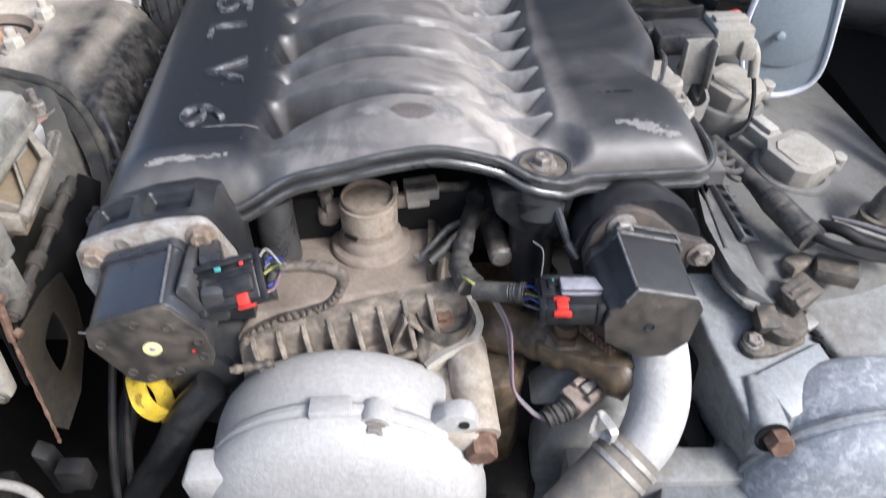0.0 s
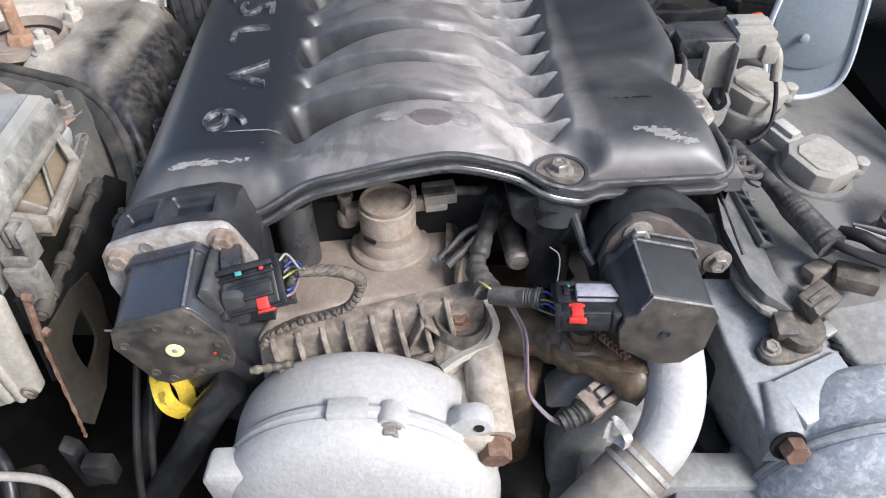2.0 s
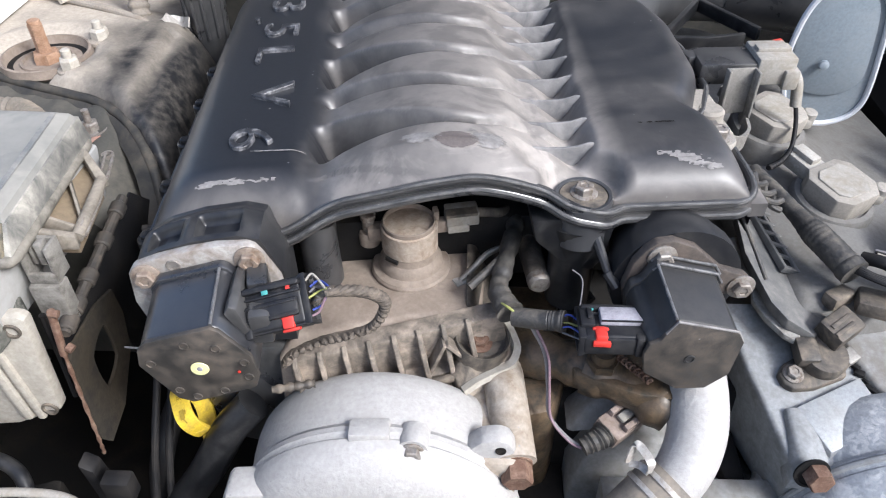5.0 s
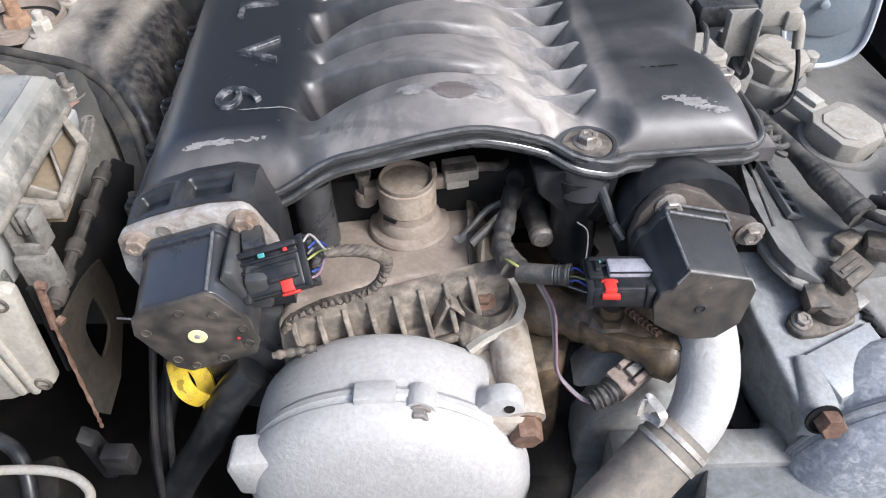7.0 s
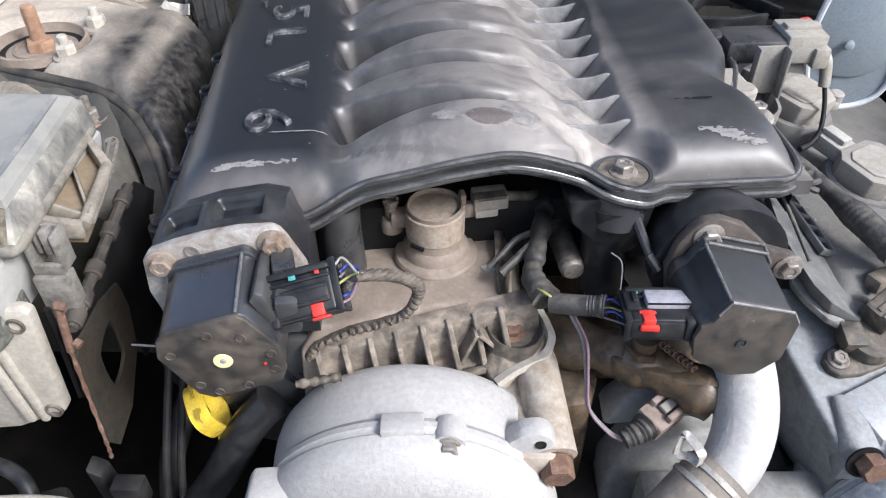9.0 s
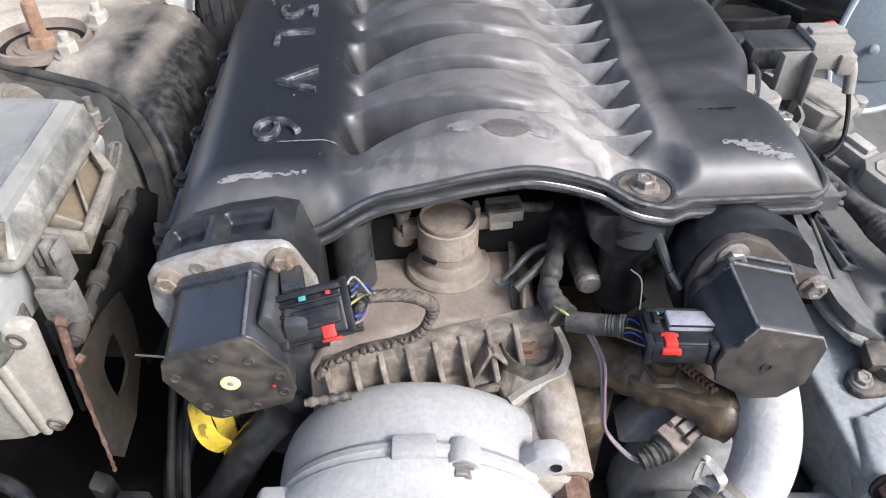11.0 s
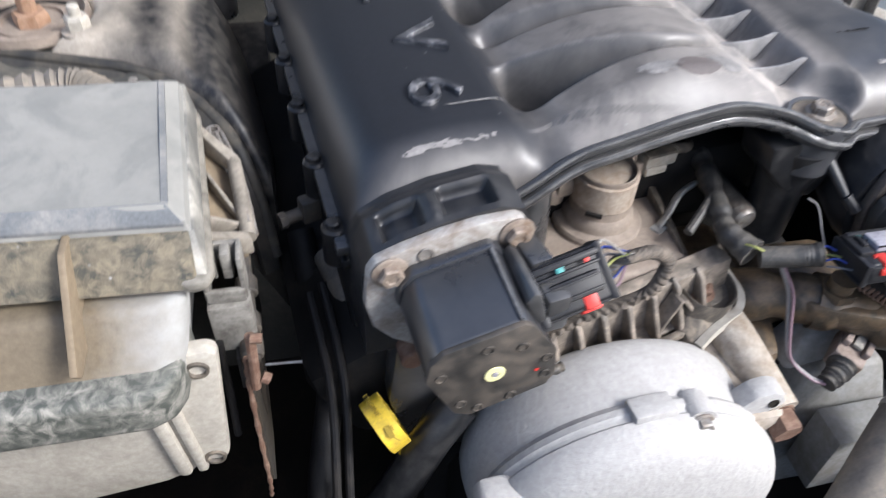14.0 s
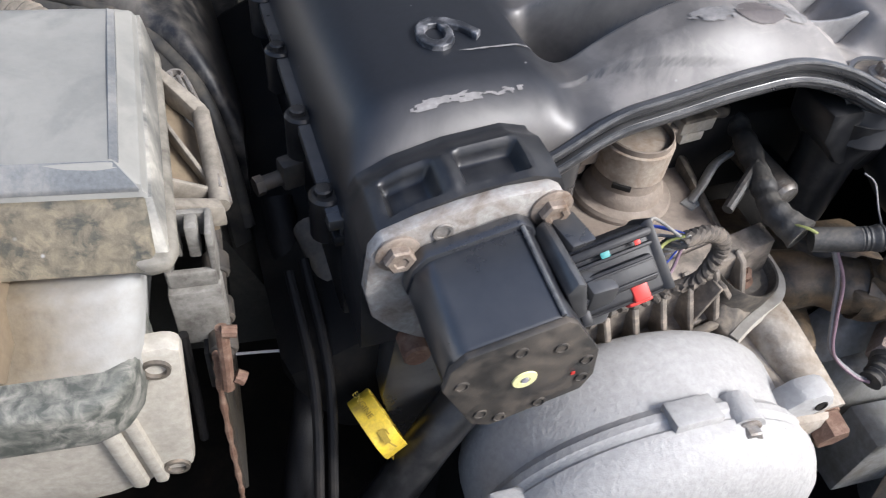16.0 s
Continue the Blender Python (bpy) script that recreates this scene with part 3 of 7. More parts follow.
part("seam_lower", spun(slab([(-0.2105, -0.004), (-0.2105, 0.305), (-0.205, 0.315), (-0.20, 0.315), (-0.20, -0.004)], 0.8440, 0.8500, "z", 0.0014), TURN_M), M_TUBE, manifold)
for v in (0.012, 0.068, 0.124, 0.180, 0.236):
    part("seam_lug", spun(joined(turned([(0.0075, 0.838), (0.0075, 0.8605), (0.0062, 0.8618)], 18, Matrix.Translation((-0.2100, v, 0))), turned([(0.0042, 0.861), (0.0040, 0.8640), (0.0030, 0.8646)], 8, Matrix.Translation((-0.2110, v, 0)))), TURN_M), M_TUBE, manifold)
# webs between the pockets at the runner ends, each a thin fin with a raised tip
for k in range(1, 11):
    v = 0.007 + 0.030 * k
    sh = 0.0012 * k
    poly = [(0.020, 0.885), (0.022, 0.9050), (0.034, 0.9030), (0.046, 0.9014), (0.056 + sh * 0.4, 0.9012), (0.064 + sh * 0.7, 0.9020), (0.071 + sh, 0.9044), (0.074 + sh, 0.9040), (0.074 + sh, 0.868), (0.04, 0.868)]
    part("web", spun(slab(poly, v - 0.0010, v + 0.0010, "y", 0.0007, 2), TURN_M), M_WEB, manifold)
def scuff(name, cu, cv, ru, rv, ragged, mat, label, seed, n=72):
    """A thin worn patch that follows the shell, with a ragged outline."""
    bm = bmesh.new()
    us, vs = np.linspace(cu - ru, cu + ru, n), np.linspace(cv - rv, cv + rv, n)
    U, V = np.meshgrid(us, vs)
    Z = manifold_top(U, V) + 0.0005
    vert = {}

    def at(j, i):
        if (j, i) not in vert:
            vert[j, i] = bm.verts.new((U[j, i], V[j, i], Z[j, i]))
        return vert[j, i]

    for j in range(n - 1):
        for i in range(n - 1):
            a, b = (2 * (i + 0.5) / (n - 1) - 1), (2 * (j + 0.5) / (n - 1) - 1)
            if a * a + b * b + ragged * (noise.noise(Vector((U[j, i] * 75 + seed, V[j, i] * 130, 0))) + 0.8 * noise.noise(Vector((U[j, i] * 330 + seed, V[j, i] * 700, 3)))) < 0.75:
                bm.faces.new((at(j, i), at(j, i + 1), at(j + 1, i + 1), at(j + 1, i)))
    return part(name, spun(bm, TURN_M), mat, manifold, label)


scuff("worn_patch", -0.0350, 0.0215, 0.0130, 0.0060, 0.9, M_SCUFF, "pale worn patch on the front runner", 3)
scuff("worn_patch", 0.0045, 0.0225, 0.0130, 0.0095, 0.9, M_SCUFF, "pale worn patch on the front runner", 5)
scuff("stain", -0.0132, 0.0190, 0.0150, 0.0085, 0.10, M_STAIN, "brown oval stain", 8)
for k in range(5):
    scuff("worn_patch", 0.122 + 0.005 * k, 0.0190 - 0.0026 * k, 0.012 - 0.001 * k, 0.0018, 2.2, M_SCUFF, "pale scrape on the plenum", 21 + 7 * k)
scuff("worn_patch", -0.150, 0.0165, 0.0260, 0.0024, 1.6, M_SCUFF, "pale scrape along the front edge", 33)
scuff("scratch", -0.124, 0.0440, 0.0200, 0.0008, 0.9, M_SCUFF, "thin pale scratch", 41)
scuff("scratch", 0.118, 0.0520, 0.0120, 0.0011, 1.2, M_DEEP, "thin dark scratch", 47)
# raised lettering, read towards the front of the car
for ch, u, v in (("3", -0.146, 0.273), (".", -0.157, 0.246), ("5", -0.146, 0.223), ("L", -0.146, 0.180), ("V", -0.140, 0.115), ("6", -0.146, 0.058)):
    part("raised_letter", glyphs(ch, 0.041, 0.0036, TURN_M @ Matrix.Translation((u, v, 0.9018)) @ Matrix.Rotation(radians(-2.5), 4, "Y") @ Matrix.Rotation(radians(-90), 4, "Z") @ Matrix.Diagonal((1.4, 1.0, 1, 1))), M_LETTER, manifold, "raised letter worn pale")
# rear cross tube and its bolt
part("cross_tube", tube([man(-0.146, 0.27, 0.870), man(-0.150, 0.312, 0.876), man(-0.140, 0.346, 0.881), man(-0.106, 0.372, 0.885), (-0.08, 0.745, 0.886), (0.0, 0.752, 0.886), (0.09, 0.758, 0.886)], lambda t: 0.0255 + 0.004 * max(0, 0.35 - t), 22, 8), M_GLOSS, manifold, "black cross tube behind the runners")
part("tube_seam", spun(strap([(-0.172, 0.318, 0.899), (-0.150, 0.322, 0.903), (-0.124, 0.320, 0.901)], 0.004, 0.0016, (0, 1, 0.2), 5), TURN_M), M_LIP, manifold, "pale seam at the plenum end")
stud = part("bolt", joined(rod((-0.024, 0.722, 0.87), (-0.024, 0.722, 0.909), 0.0085, 18, 0.001), hexhead(facing((-0.024, 0.722, 0.909), (0, 0, 1)), 0.013, 0.010, 0.0105)), M_FACE, manifold, "tall dark bolt with a hexagon head")
bolt_at = Vector(man(0.063, 0.001, 0.889))
part("washer", turned([(0.0146, -0.001), (0.0146, 0.0012), (0.0110, 0.0018), (0.0085, 0.0025)], 26, Matrix.Translation(bolt_at)), M_RIB, manifold)
part("boss_cup", turned([(0.0175, -0.03), (0.0175, -0.008), (0.0180, 0.000), (0.0172, 0.0022), (0.0152, 0.0018), (0.0142, -0.001)], 30, Matrix.Translation(bolt_at)), M_BLACK, manifold)
part("bolt", hexhead(Matrix.Translation(bolt_at + Vector((0, 0, 0.002))) @ Matrix.Rotation(0.3, 4, "Z"), 0.0105, 0.0065, 0.0085), M_STEEL, manifold, "dull hexagon bolt")
part("bolt", hexhead(Matrix.Translation((0.160, 0.439, 0.889)), 0.0105, 0.0075, 0.0085), M_STEEL, manifold, "dull hexagon bolt")
part("bolt_lug", turned([(0.012, -0.02), (0.012, -0.002), (0.011, 0)], 24, Matrix.Translation((0.160, 0.439, 0.889))), M_TAN, manifold)
# legs and gussets below the lip
part("leg", tube([(-0.104, 0.366, 0.868), (-0.104, 0.364, 0.85), (-0.103, 0.364, 0.82)], 0.0125, 16), M_BLACK2, manifold)
part("leg", spun(joined(turned([(0.0150, 0.800), (0.0155, 0.838), (0.0185, 0.852), (0.0225, 0.872)], 30, Matrix.Translation((0.062, 0.006, 0))), slab([(0.030, 0.880), (0.034, 0.862), (0.050, 0.846), (0.072, 0.836), (0.079, 0.846), (0.084, 0.880)], -0.010, 0.02, "y", 0.003)), TURN_M), M_TUBE, manifold, "round black leg with a flared skirt")
part("inlet_elbow", tube([man(0.122, 0.17, 0.8585), man(0.123, 0.215, 0.8655), man(0.124, 0.26, 0.8695), (0.112, 0.668, 0.872), (0.130, 0.712, 0.874), (0.162, 0.742, 0.876), (0.205, 0.757, 0.878), (0.262, 0.757, 0.876)], lambda t: 0.0455 - 0.004 * t, 30, 8), M_PLENUM, manifold, "dusty inlet elbow")
part("elbow_seam", tube([man(0.080, 0.285, 0.885), man(0.092, 0.292, 0.906), man(0.122, 0.298, 0.9165), man(0.152, 0.288, 0.906), man(0.164, 0.275, 0.885)], 0.0016, 8, 5), M_LIP, manifold)
for poly in ([(0.150, 0.612), (0.154, 0.605), (0.190, 0.604), (0.225, 0.613), (0.224, 0.617), (0.190, 0.609), (0.158, 0.610)], [(0.152, 0.614), (0.197, 0.69), (0.203, 0.69), (0.158, 0.613)], [(0.198, 0.69), (0.238, 0.624), (0.242, 0.627), (0.203, 0.692)]):
    part("strut", slab(poly, 0.872, 0.884, "z", 0.0012), M_TUBE, manifold)
duct = thing("air_duct", (0.36, 0.74, 0.84), "smooth black rubber air duct with a clamp", "air duct")
part("hose", tube([(0.245, 0.757, 0.876), (0.30, 0.745, 0.873), (0.37, 0.725, 0.868), (0.45, 0.70, 0.86)], 0.0425, 26, 8), M_BLACK2, duct)
part("clamp", joined(tube([(0.352, 0.731, 0.8695), (0.366, 0.727, 0.868)], 0.0445, 26, 4), box((0.36, 0.715, 0.913), (0.03, 0.014, 0.012), 0.002, 10)), M_ZINC, duct, "pale dusty hose clamp")

# ---- flap actuators on the manifold's front, square to it ----
def actuator(name, at, label, face, top, y0, y1, dark, flange, fy, bolts, fmat):
    """face and flange are outlines of (u, z); top holds the places along the face that carry a raised edge to the rear."""
    t = thing(name, at, label, "actuator", "flap actuators on the intake manifold")
    cx = sum(x for x, _ in face) / len(face)
    cz = sum(z for _, z in face) / len(face)
    back = [(cx + (x - cx) * 1.02 - 0.001, cz + (z - cz) * 1.02 + 0.005) for x, z in face]
    part("housing", spun(bevelled(bridge(bmesh.new(), [[(x, y0, z) for x, z in face], [(x, y1, z) for x, z in back]]), 0.0024, 3), TURN_M), dark, t)
    lid = [(cx + (x - cx) * 1.03, cz + (z - cz) * 1.03) for x, z in face]
    part("cover_plate", spun(slab(lid, y0 - 0.0024, y0 + 0.0008, "y", 0.0008), TURN_M), M_FACE, t, "matt dusty black end cover")
    foot = [(cx + (x - cx) * 1.05 - 0.001, cz + (z - cz) * 1.05 + 0.006) for x, z in face]
    part("rear_collar", spun(slab(foot, y1 - 0.004, y1 + 0.003, "y", 0.0016), TURN_M), dark, t)
    part("mounting_flange", spun(slab(flange, fy, fy + 0.007, "y", 0.0018), TURN_M), fmat, t, "corroded pale metal flange" if fmat is M_ZINC else "")
    for x, z in bolts:
        part("bolt", spun(hexhead(facing((x, fy, z), (0, -1, 0)), 0.0105, 0.0055, 0.0088), TURN_M), M_OLDBOLT if fmat is M_ZINC else M_STEEL, t, "dull hexagon flange bolt")
    for i in top:
        (xa, za), (xb, zb) = face[i], back[i]
        part("edge_ridge", spun(tube([(xa, y0 + 0.001, za + 0.0004), (xb, y1 - 0.004, zb + 0.0004)], 0.0010, 8, 3), TURN_M), M_EDGEW, t, "worn pale edge")
    return t


M_EDGEW = material("worn_edge_plastic", (0.12, 0.12, 0.122), 0.4, dirt=(0.03, 0.03, 0.031), amount=0.45, size=120, fine=600, bump=0.15)
faceL = [(-0.1885, 0.8655), (-0.1835, 0.8715), (-0.1485, 0.8800), (-0.1445, 0.8775), (-0.1315, 0.8580), (-0.1296, 0.8420), (-0.1330, 0.8330), (-0.1690, 0.8225), (-0.1765, 0.8265), (-0.1905, 0.8545)]
flL = [(-0.2045, 0.8760), (-0.2005, 0.8820), (-0.1866, 0.8872), (-0.1697, 0.8915), (-0.1517, 0.8945), (-0.1340, 0.8945), (-0.1300, 0.8920), (-0.1270, 0.8870), (-0.1190, 0.8680), (-0.1180, 0.8590), (-0.1300, 0.8450), (-0.1640, 0.8105), (-0.1740, 0.8105), (-0.1940, 0.8265), (-0.2030, 0.8380), (-0.2065, 0.8550)]
actL = actuator("flap_actuator", (-0.15, 0.28, 0.80), "black plastic flap actuator on a corroded metal flange", faceL, (2,), -0.087, -0.044, M_GLOSS, flL, -0.040, ((-0.1338, 0.8850), (-0.1943, 0.8750)), M_ZINC)


def onface(u, z, y=-0.0895):
    return TURN_M @ facing((u, y, z), (0, -1, 0))


part("flange_hole", turned([(0.0042, 0), (0.0040, 0.0007), (0.0028, 0.0006), (0.0024, -0.002)], 18, onface(-0.1773, 0.8822, -0.0402)), M_STEEL, actL)
part("lower_screw", joined(rod(man(-0.184, -0.046, 0.812), man(-0.184, -0.020, 0.812), 0.0065, 14, 0.001), rod(man(-0.174, -0.043, 0.818), man(-0.174, -0.020, 0.818), 0.0045, 12, 0.001)), M_RUSTB, actL, "rusty screw ends under the flange")
part("paint_dot", turned([(0.0050, 0), (0.0048, 0.0005), (0.0022, 0.0006), (0.0020, 0.0003)], 24, onface(-0.1595, 0.8505)), M_DOT, actL, "pale yellow paint dot")
part("dot_centre", turned([(0.0017, 0), (0.0014, 0.0009)], 12, onface(-0.1595, 0.8505)), M_LATCHG, actL)
for x, z in ((-0.1640, 0.8690), (-0.1480, 0.8660), (-0.1845, 0.8560), (-0.1350, 0.8540), (-0.1345, 0.8420), (-0.1500, 0.8310), (-0.1660, 0.8270), (-0.1745, 0.8330)):
    part("rivet", turned([(0.0028, 0), (0.0027, 0.0006), (0.0021, 0.0007), (0.0020, 0.0001)], 14, onface(x, z)), M_FACE, actL)
part("red_dot", turned([(0.0010, 0), (0.0009, 0.0004)], 10, onface(-0.1390, 0.8465)), M_RED, actL, "tiny red mark")
part("side_pad", spun(slab([(-0.1435, 0.8790), (-0.1400, 0.8850), (-0.1360, 0.8830), (-0.1300, 0.8600), (-0.1330, 0.8560)], -0.078, -0.045, "y", 0.0016), TURN_M), M_BLACK2, actL, "recessed side of the housing")
part("socket_arm", spun(joined(box((-0.129, -0.050, 0.872), (0.012, 0.018, 0.022), 0.002, 10), box((-0.1265, -0.066, 0.865), (0.012, 0.022, 0.022), 0.002, 4)), TURN_M), M_BLACK2, actL)


# black block between flange and plenum, with two shallow pockets on top
def block_top(a, b):
    arc = np.interp(a, (-0.206, -0.200, -0.186, -0.165, -0.140, -0.128, -0.118), (0.868, 0.880, 0.8875, 0.8935, 0.8965, 0.893, 0.868))
    z = arc + 0.002 * sstep(-0.036, -0.02, b) - 0.004 * sstep(-0.012, 0.0, b)
    for lo, hi in ((-0.1955, -0.1735), (-0.1665, -0.1385)):
        inside = sstep(lo, lo + 0.004, a) * (1 - sstep(hi - 0.004, hi, a)) * sstep(-0.0300, -0.0270, b) * (1 - sstep(-0.0140, -0.0110, b))
        z = z - 0.0075 * inside
    ridge = np.exp(-((a + 0.1700) / 0.0022) ** 2) * sstep(-0.034, -0.028, b) * (1 - sstep(-0.014, -0.010, b))
    return z + 0.0016 * ridge


part("valve_block", spun(sheet(np.linspace(-0.206, -0.118, 80), np.linspace(-0.0335, 0.002, 40), block_top, None, 0.81), TURN_M), M_BLOCK, actL, "black block with two shallow pockets", sharp=45)

M_FLANGE = material("brown_dusty_flange", (0.085, 0.068, 0.056), 0.55, dirt=(0.035, 0.031, 0.029), amount=0.5, size=60, bump=0.3)
faceR = [(0.0850, 0.8450), (0.0870, 0.8530), (0.0925, 0.8555), (0.0994, 0.8690), (0.1345, 0.8590), (0.1386, 0.8515), (0.1363, 0.8250), (0.1250, 0.8140), (0.1081, 0.8145), (0.0875, 0.8300)]
flR = [(0.0830, 0.8500), (0.0870, 0.8690), (0.0932, 0.8790), (0.0989, 0.8840), (0.1085, 0.8850), (0.1228, 0.8790), (0.1418, 0.8610), (0.1584, 0.8550), (0.1640, 0.8480), (0.1605, 0.8400), (0.1440, 0.8400), (0.1350, 0.8180), (0.0900, 0.8180)]
actR = actuator("flap_actuator", (0.115, 0.30, 0.80), "matt black plastic flap actuator with two steel bolts", faceR, (3,), -0.087, -0.044, M_ACTR, flR, -0.040, ((0.1030, 0.8735), (0.1560, 0.8470)), M_FLANGE)
part("front_ridge", spun(tube([(0.0945, -0.0885, 0.8610), (0.0994, -0.0885, 0.8700), (0.1345, -0.0885, 0.8600), (0.1388, -0.0885, 0.8520)], 0.0008, 8, 2, smooth=False), TURN_M), M_SCUFF, actR, "worn pale edge")
part("collar_ridge", spun(joined(*[tube([(0.0962, y, 0.8705 + d), (0.1000, y, 0.8752 + d), (0.1352, y, 0.8650 + d), (0.1392, y, 0.8580 + d)], 0.0010, 8, 2, smooth=False) for y, d in ((-0.0475, 0.0), (-0.0425, 0.0022))]), TURN_M), M_EDGEW, actR, "double ridge worn pale")
for x, z in ((0.1179, 0.8687), (0.1322, 0.8620)):
    part("rivet", turned([(0.0028, 0), (0.0022, 0.0012)], 12, onface(x, z, -0.0402)), M_STEEL, actR)
part("centre_mark", turned([(0.0032, 0), (0.003, 0.0006), (0.0022, 0.0007), (0.0021, 0.0002)], 18, onface(0.1110, 0.8403)), M_ACTR, actR)
part("collar", spun(spun(turned([(0.040, 0), (0.040, 0.012), (0.037, 0.022), (0.031, 0.040), (0.030, 0.052)], 32), facing((0.118, -0.033, 0.846), (0, 1, 0))), TURN_M), M_BLOCK, actR)
part("lever", joined(tube([(0.068, 0.366, 0.874), (0.074, 0.352, 0.862), (0.080, 0.338, 0.850)], lambda t: 0.0038 - 0.0014 * t, 10), rod((0.078, 0.340, 0.853), (0.084, 0.334, 0.846), 0.0034, 10)), M_BLOCK, actR, "dark flap lever")

# ---- connectors ----
def connector(name, m, label, size, rail, broad=0.0):
    """A plug along local x: shell, rails and latch on top, red lock on the near edge, flared mouth at the wire end."""
    sx, sy, sz = size
    t = thing(name, tuple(m.translation), label, "connector", "actuator connectors")
    part("shell", spun(box((-0.002, 0, 0), (sx * 0.92, sy * 0.94, sz), 0.0022, seg=3), m), M_PLUG, t)
    part("back_rail", spun(joined(box((-0.002, sy * 0.36, sz * 0.5 + 0.0012), (sx * 0.94, sy * 0.13, 0.0052), 0.0014), box((-0.002, sy * 0.20, sz * 0.5), (sx * 0.90, 0.0016, 0.0040), 0.0006)), m), M_PLUG, t)
    along, length = -0.003 - 0.10 * sx * broad, sx * (0.86 - 0.20 * broad)
    part("latch", spun(box((along, sy * (0.22 * broad - 0.10), sz * 0.5 + 0.0008), (length, sy * (0.36 + 0.10 * broad), 0.0042 + 0.002 * broad), 0.0016), m), rail, t, "pale lilac latch" if broad > 0.5 else "glossy black latch bar")
    if broad > 0.5:
        part("wire_guard", spun(joined(box((sx * 0.34, sy * 0.12, sz * 0.5 + 0.0004), (sx * 0.22, sy * 0.62, 0.0040), 0.0012), box((sx * 0.30, sy * 0.12, sz * 0.5 + 0.003), (sx * 0.08, sy * 0.30, 0.002), 0.0006)), m), M_PLUG, t, "dark guard over the wire end")
    part("latch_rib", spun(joined(*[box((along, sy * (0.22 * broad - 0.10) + k * sy * (0.11 + 0.12 * broad), sz * 0.5 + 0.0032), (length * 0.97, 0.0010, 0.0010), 0.0003) for k in (-1, 1)]), m), M_PLUG, t)
    part("cheek", spun(joined(box((-0.002, -sy * 0.42, 0.0005), (sx * 0.94, sy * 0.17, sz * 0.82), 0.0016), box((-sx * 0.40, -sy * 0.44, 0.001), (0.0045, sy * 0.22, sz * 0.95), 0.0012)), m), M_PLUG, t)
    part("red_lock", spun(joined(box((sx * 0.16, -sy * 0.34, sz * 0.40), (0.0070, sy * 0.34, 0.0050), 0.0012), box((sx * 0.16, -sy * 0.52, sz * 0.22), (0.0100, 0.0024, 0.0040), 0.0010), box((sx * 0.16, -sy * 0.24, sz * 0.48), (0.0095, 0.0026, 0.0028), 0.0010), box((sx * 0.06, -sy * 0.50, sz * 0.18), (0.0030, 0.0034, 0.0034), 0.0008)), m), M_RED, t, "bright red locking tab")
    part("paint_mark", spun(box((-sx * 0.06, sy * 0.27, sz * 0.5 + 0.0030), (0.0038, 0.0026, 0.0008), 0.0004), m), M_TEAL if broad < 0.5 else M_RED, t)
    part("paint_mark", spun(box((sx * 0.26, sy * 0.27, sz * 0.5 + 0.0028), (0.0024, 0.0020, 0.0007), 0.0003), m), M_RED if broad < 0.5 else M_TEAL, t)
    part("mouth", spun(bevelled(bridge(bmesh.new(), [[(x, y * sy * k, z * sz * k) for y, z in ((-0.5, -0.5), (0.5, -0.5), (0.5, 0.5), (-0.5, 0.5))] for x, k in ((sx * 0.36, 0.90), (sx * 0.42, 0.99), (sx * 0.49, 1.0), (sx * 0.49, 0.86), (sx * 0.43, 0.84))]), 0.0008), m), M_PLUG, t, "flared mouth for the wires")
    return t


mL = Matrix.Translation((-0.1105, 0.2878, 0.8695)) @ Matrix.Rotation(radians(7), 4, "Z") @ Matrix.Rotation(radians(-14), 4, "Y") @ Matrix.Rotation(radians(41), 4, "X")
connector("wiring_connector", mL, "black wiring connector with a red lock, plugged into the actuator", (0.041, 0.028, 0.017), M_PLUG)
mR = Matrix.Translation((0.0755, 0.300, 0.8435)) @ Matrix.Rotation(radians(180), 4, "Z") @ Matrix.Rotation(radians(8), 4, "X") @ Matrix.Diagonal((1, -1, 1, 1))
connector("wiring_connector", mR, "black wiring connector with pale rail and red lock", (0.038, 0.029, 0.0140), M_LATCHG, 1.0)

loomL = thing("wire_loop", (-0.07, 0.31, 0.83), "twisted taped wires looping from the connector", "wiring")
bare = [(-0.0890, 0.289, 0.873), (-0.0860, 0.2900, 0.878), (-0.082, 0.288, 0.882)]
base = [(-0.082, 0.288, 0.882), (-0.067, 0.295, 0.876), (-0.056, 0.299, 0.868), (-0.053, 0.298, 0.861), (-0.06, 0.294, 0.849), (-0.074, 0.295, 0.84), (-0.093, 0.296, 0.832), (-0.111, 0.294, 0.822), (-0.117, 0.295, 0.812)]
part("twisted_loom", joined(*[tube([(x + 0.0019 * math.cos(i * 1.5 + ph), y + 0.0019 * math.sin(i * 1.5 + ph), z + 0.0012 * math.cos(i * 1.5 + ph)) for i, (x, y, z) in enumerate(smooth_path(base, 6))], 0.0021, 8, 3) for ph in (0, 2.1, 4.2)]), M_LOOM, loomL)
for k, mm in enumerate((M_TAN, M_LOOM, M_WGREY, M_LOOM, M_TAPE, M_LOOM)):
    part("wire", tube([(x + 0.0024 * math.cos(i * 0.7 + k * 1.05), y + 0.0024 * math.sin(i * 0.7 + k * 1.05), z + 0.0016 * math.cos(i * 0.7 + k * 1.05)) for i, (x, y, z) in enumerate(smooth_path(bare, 5))], 0.0012, 8, 3), mm, loomL)
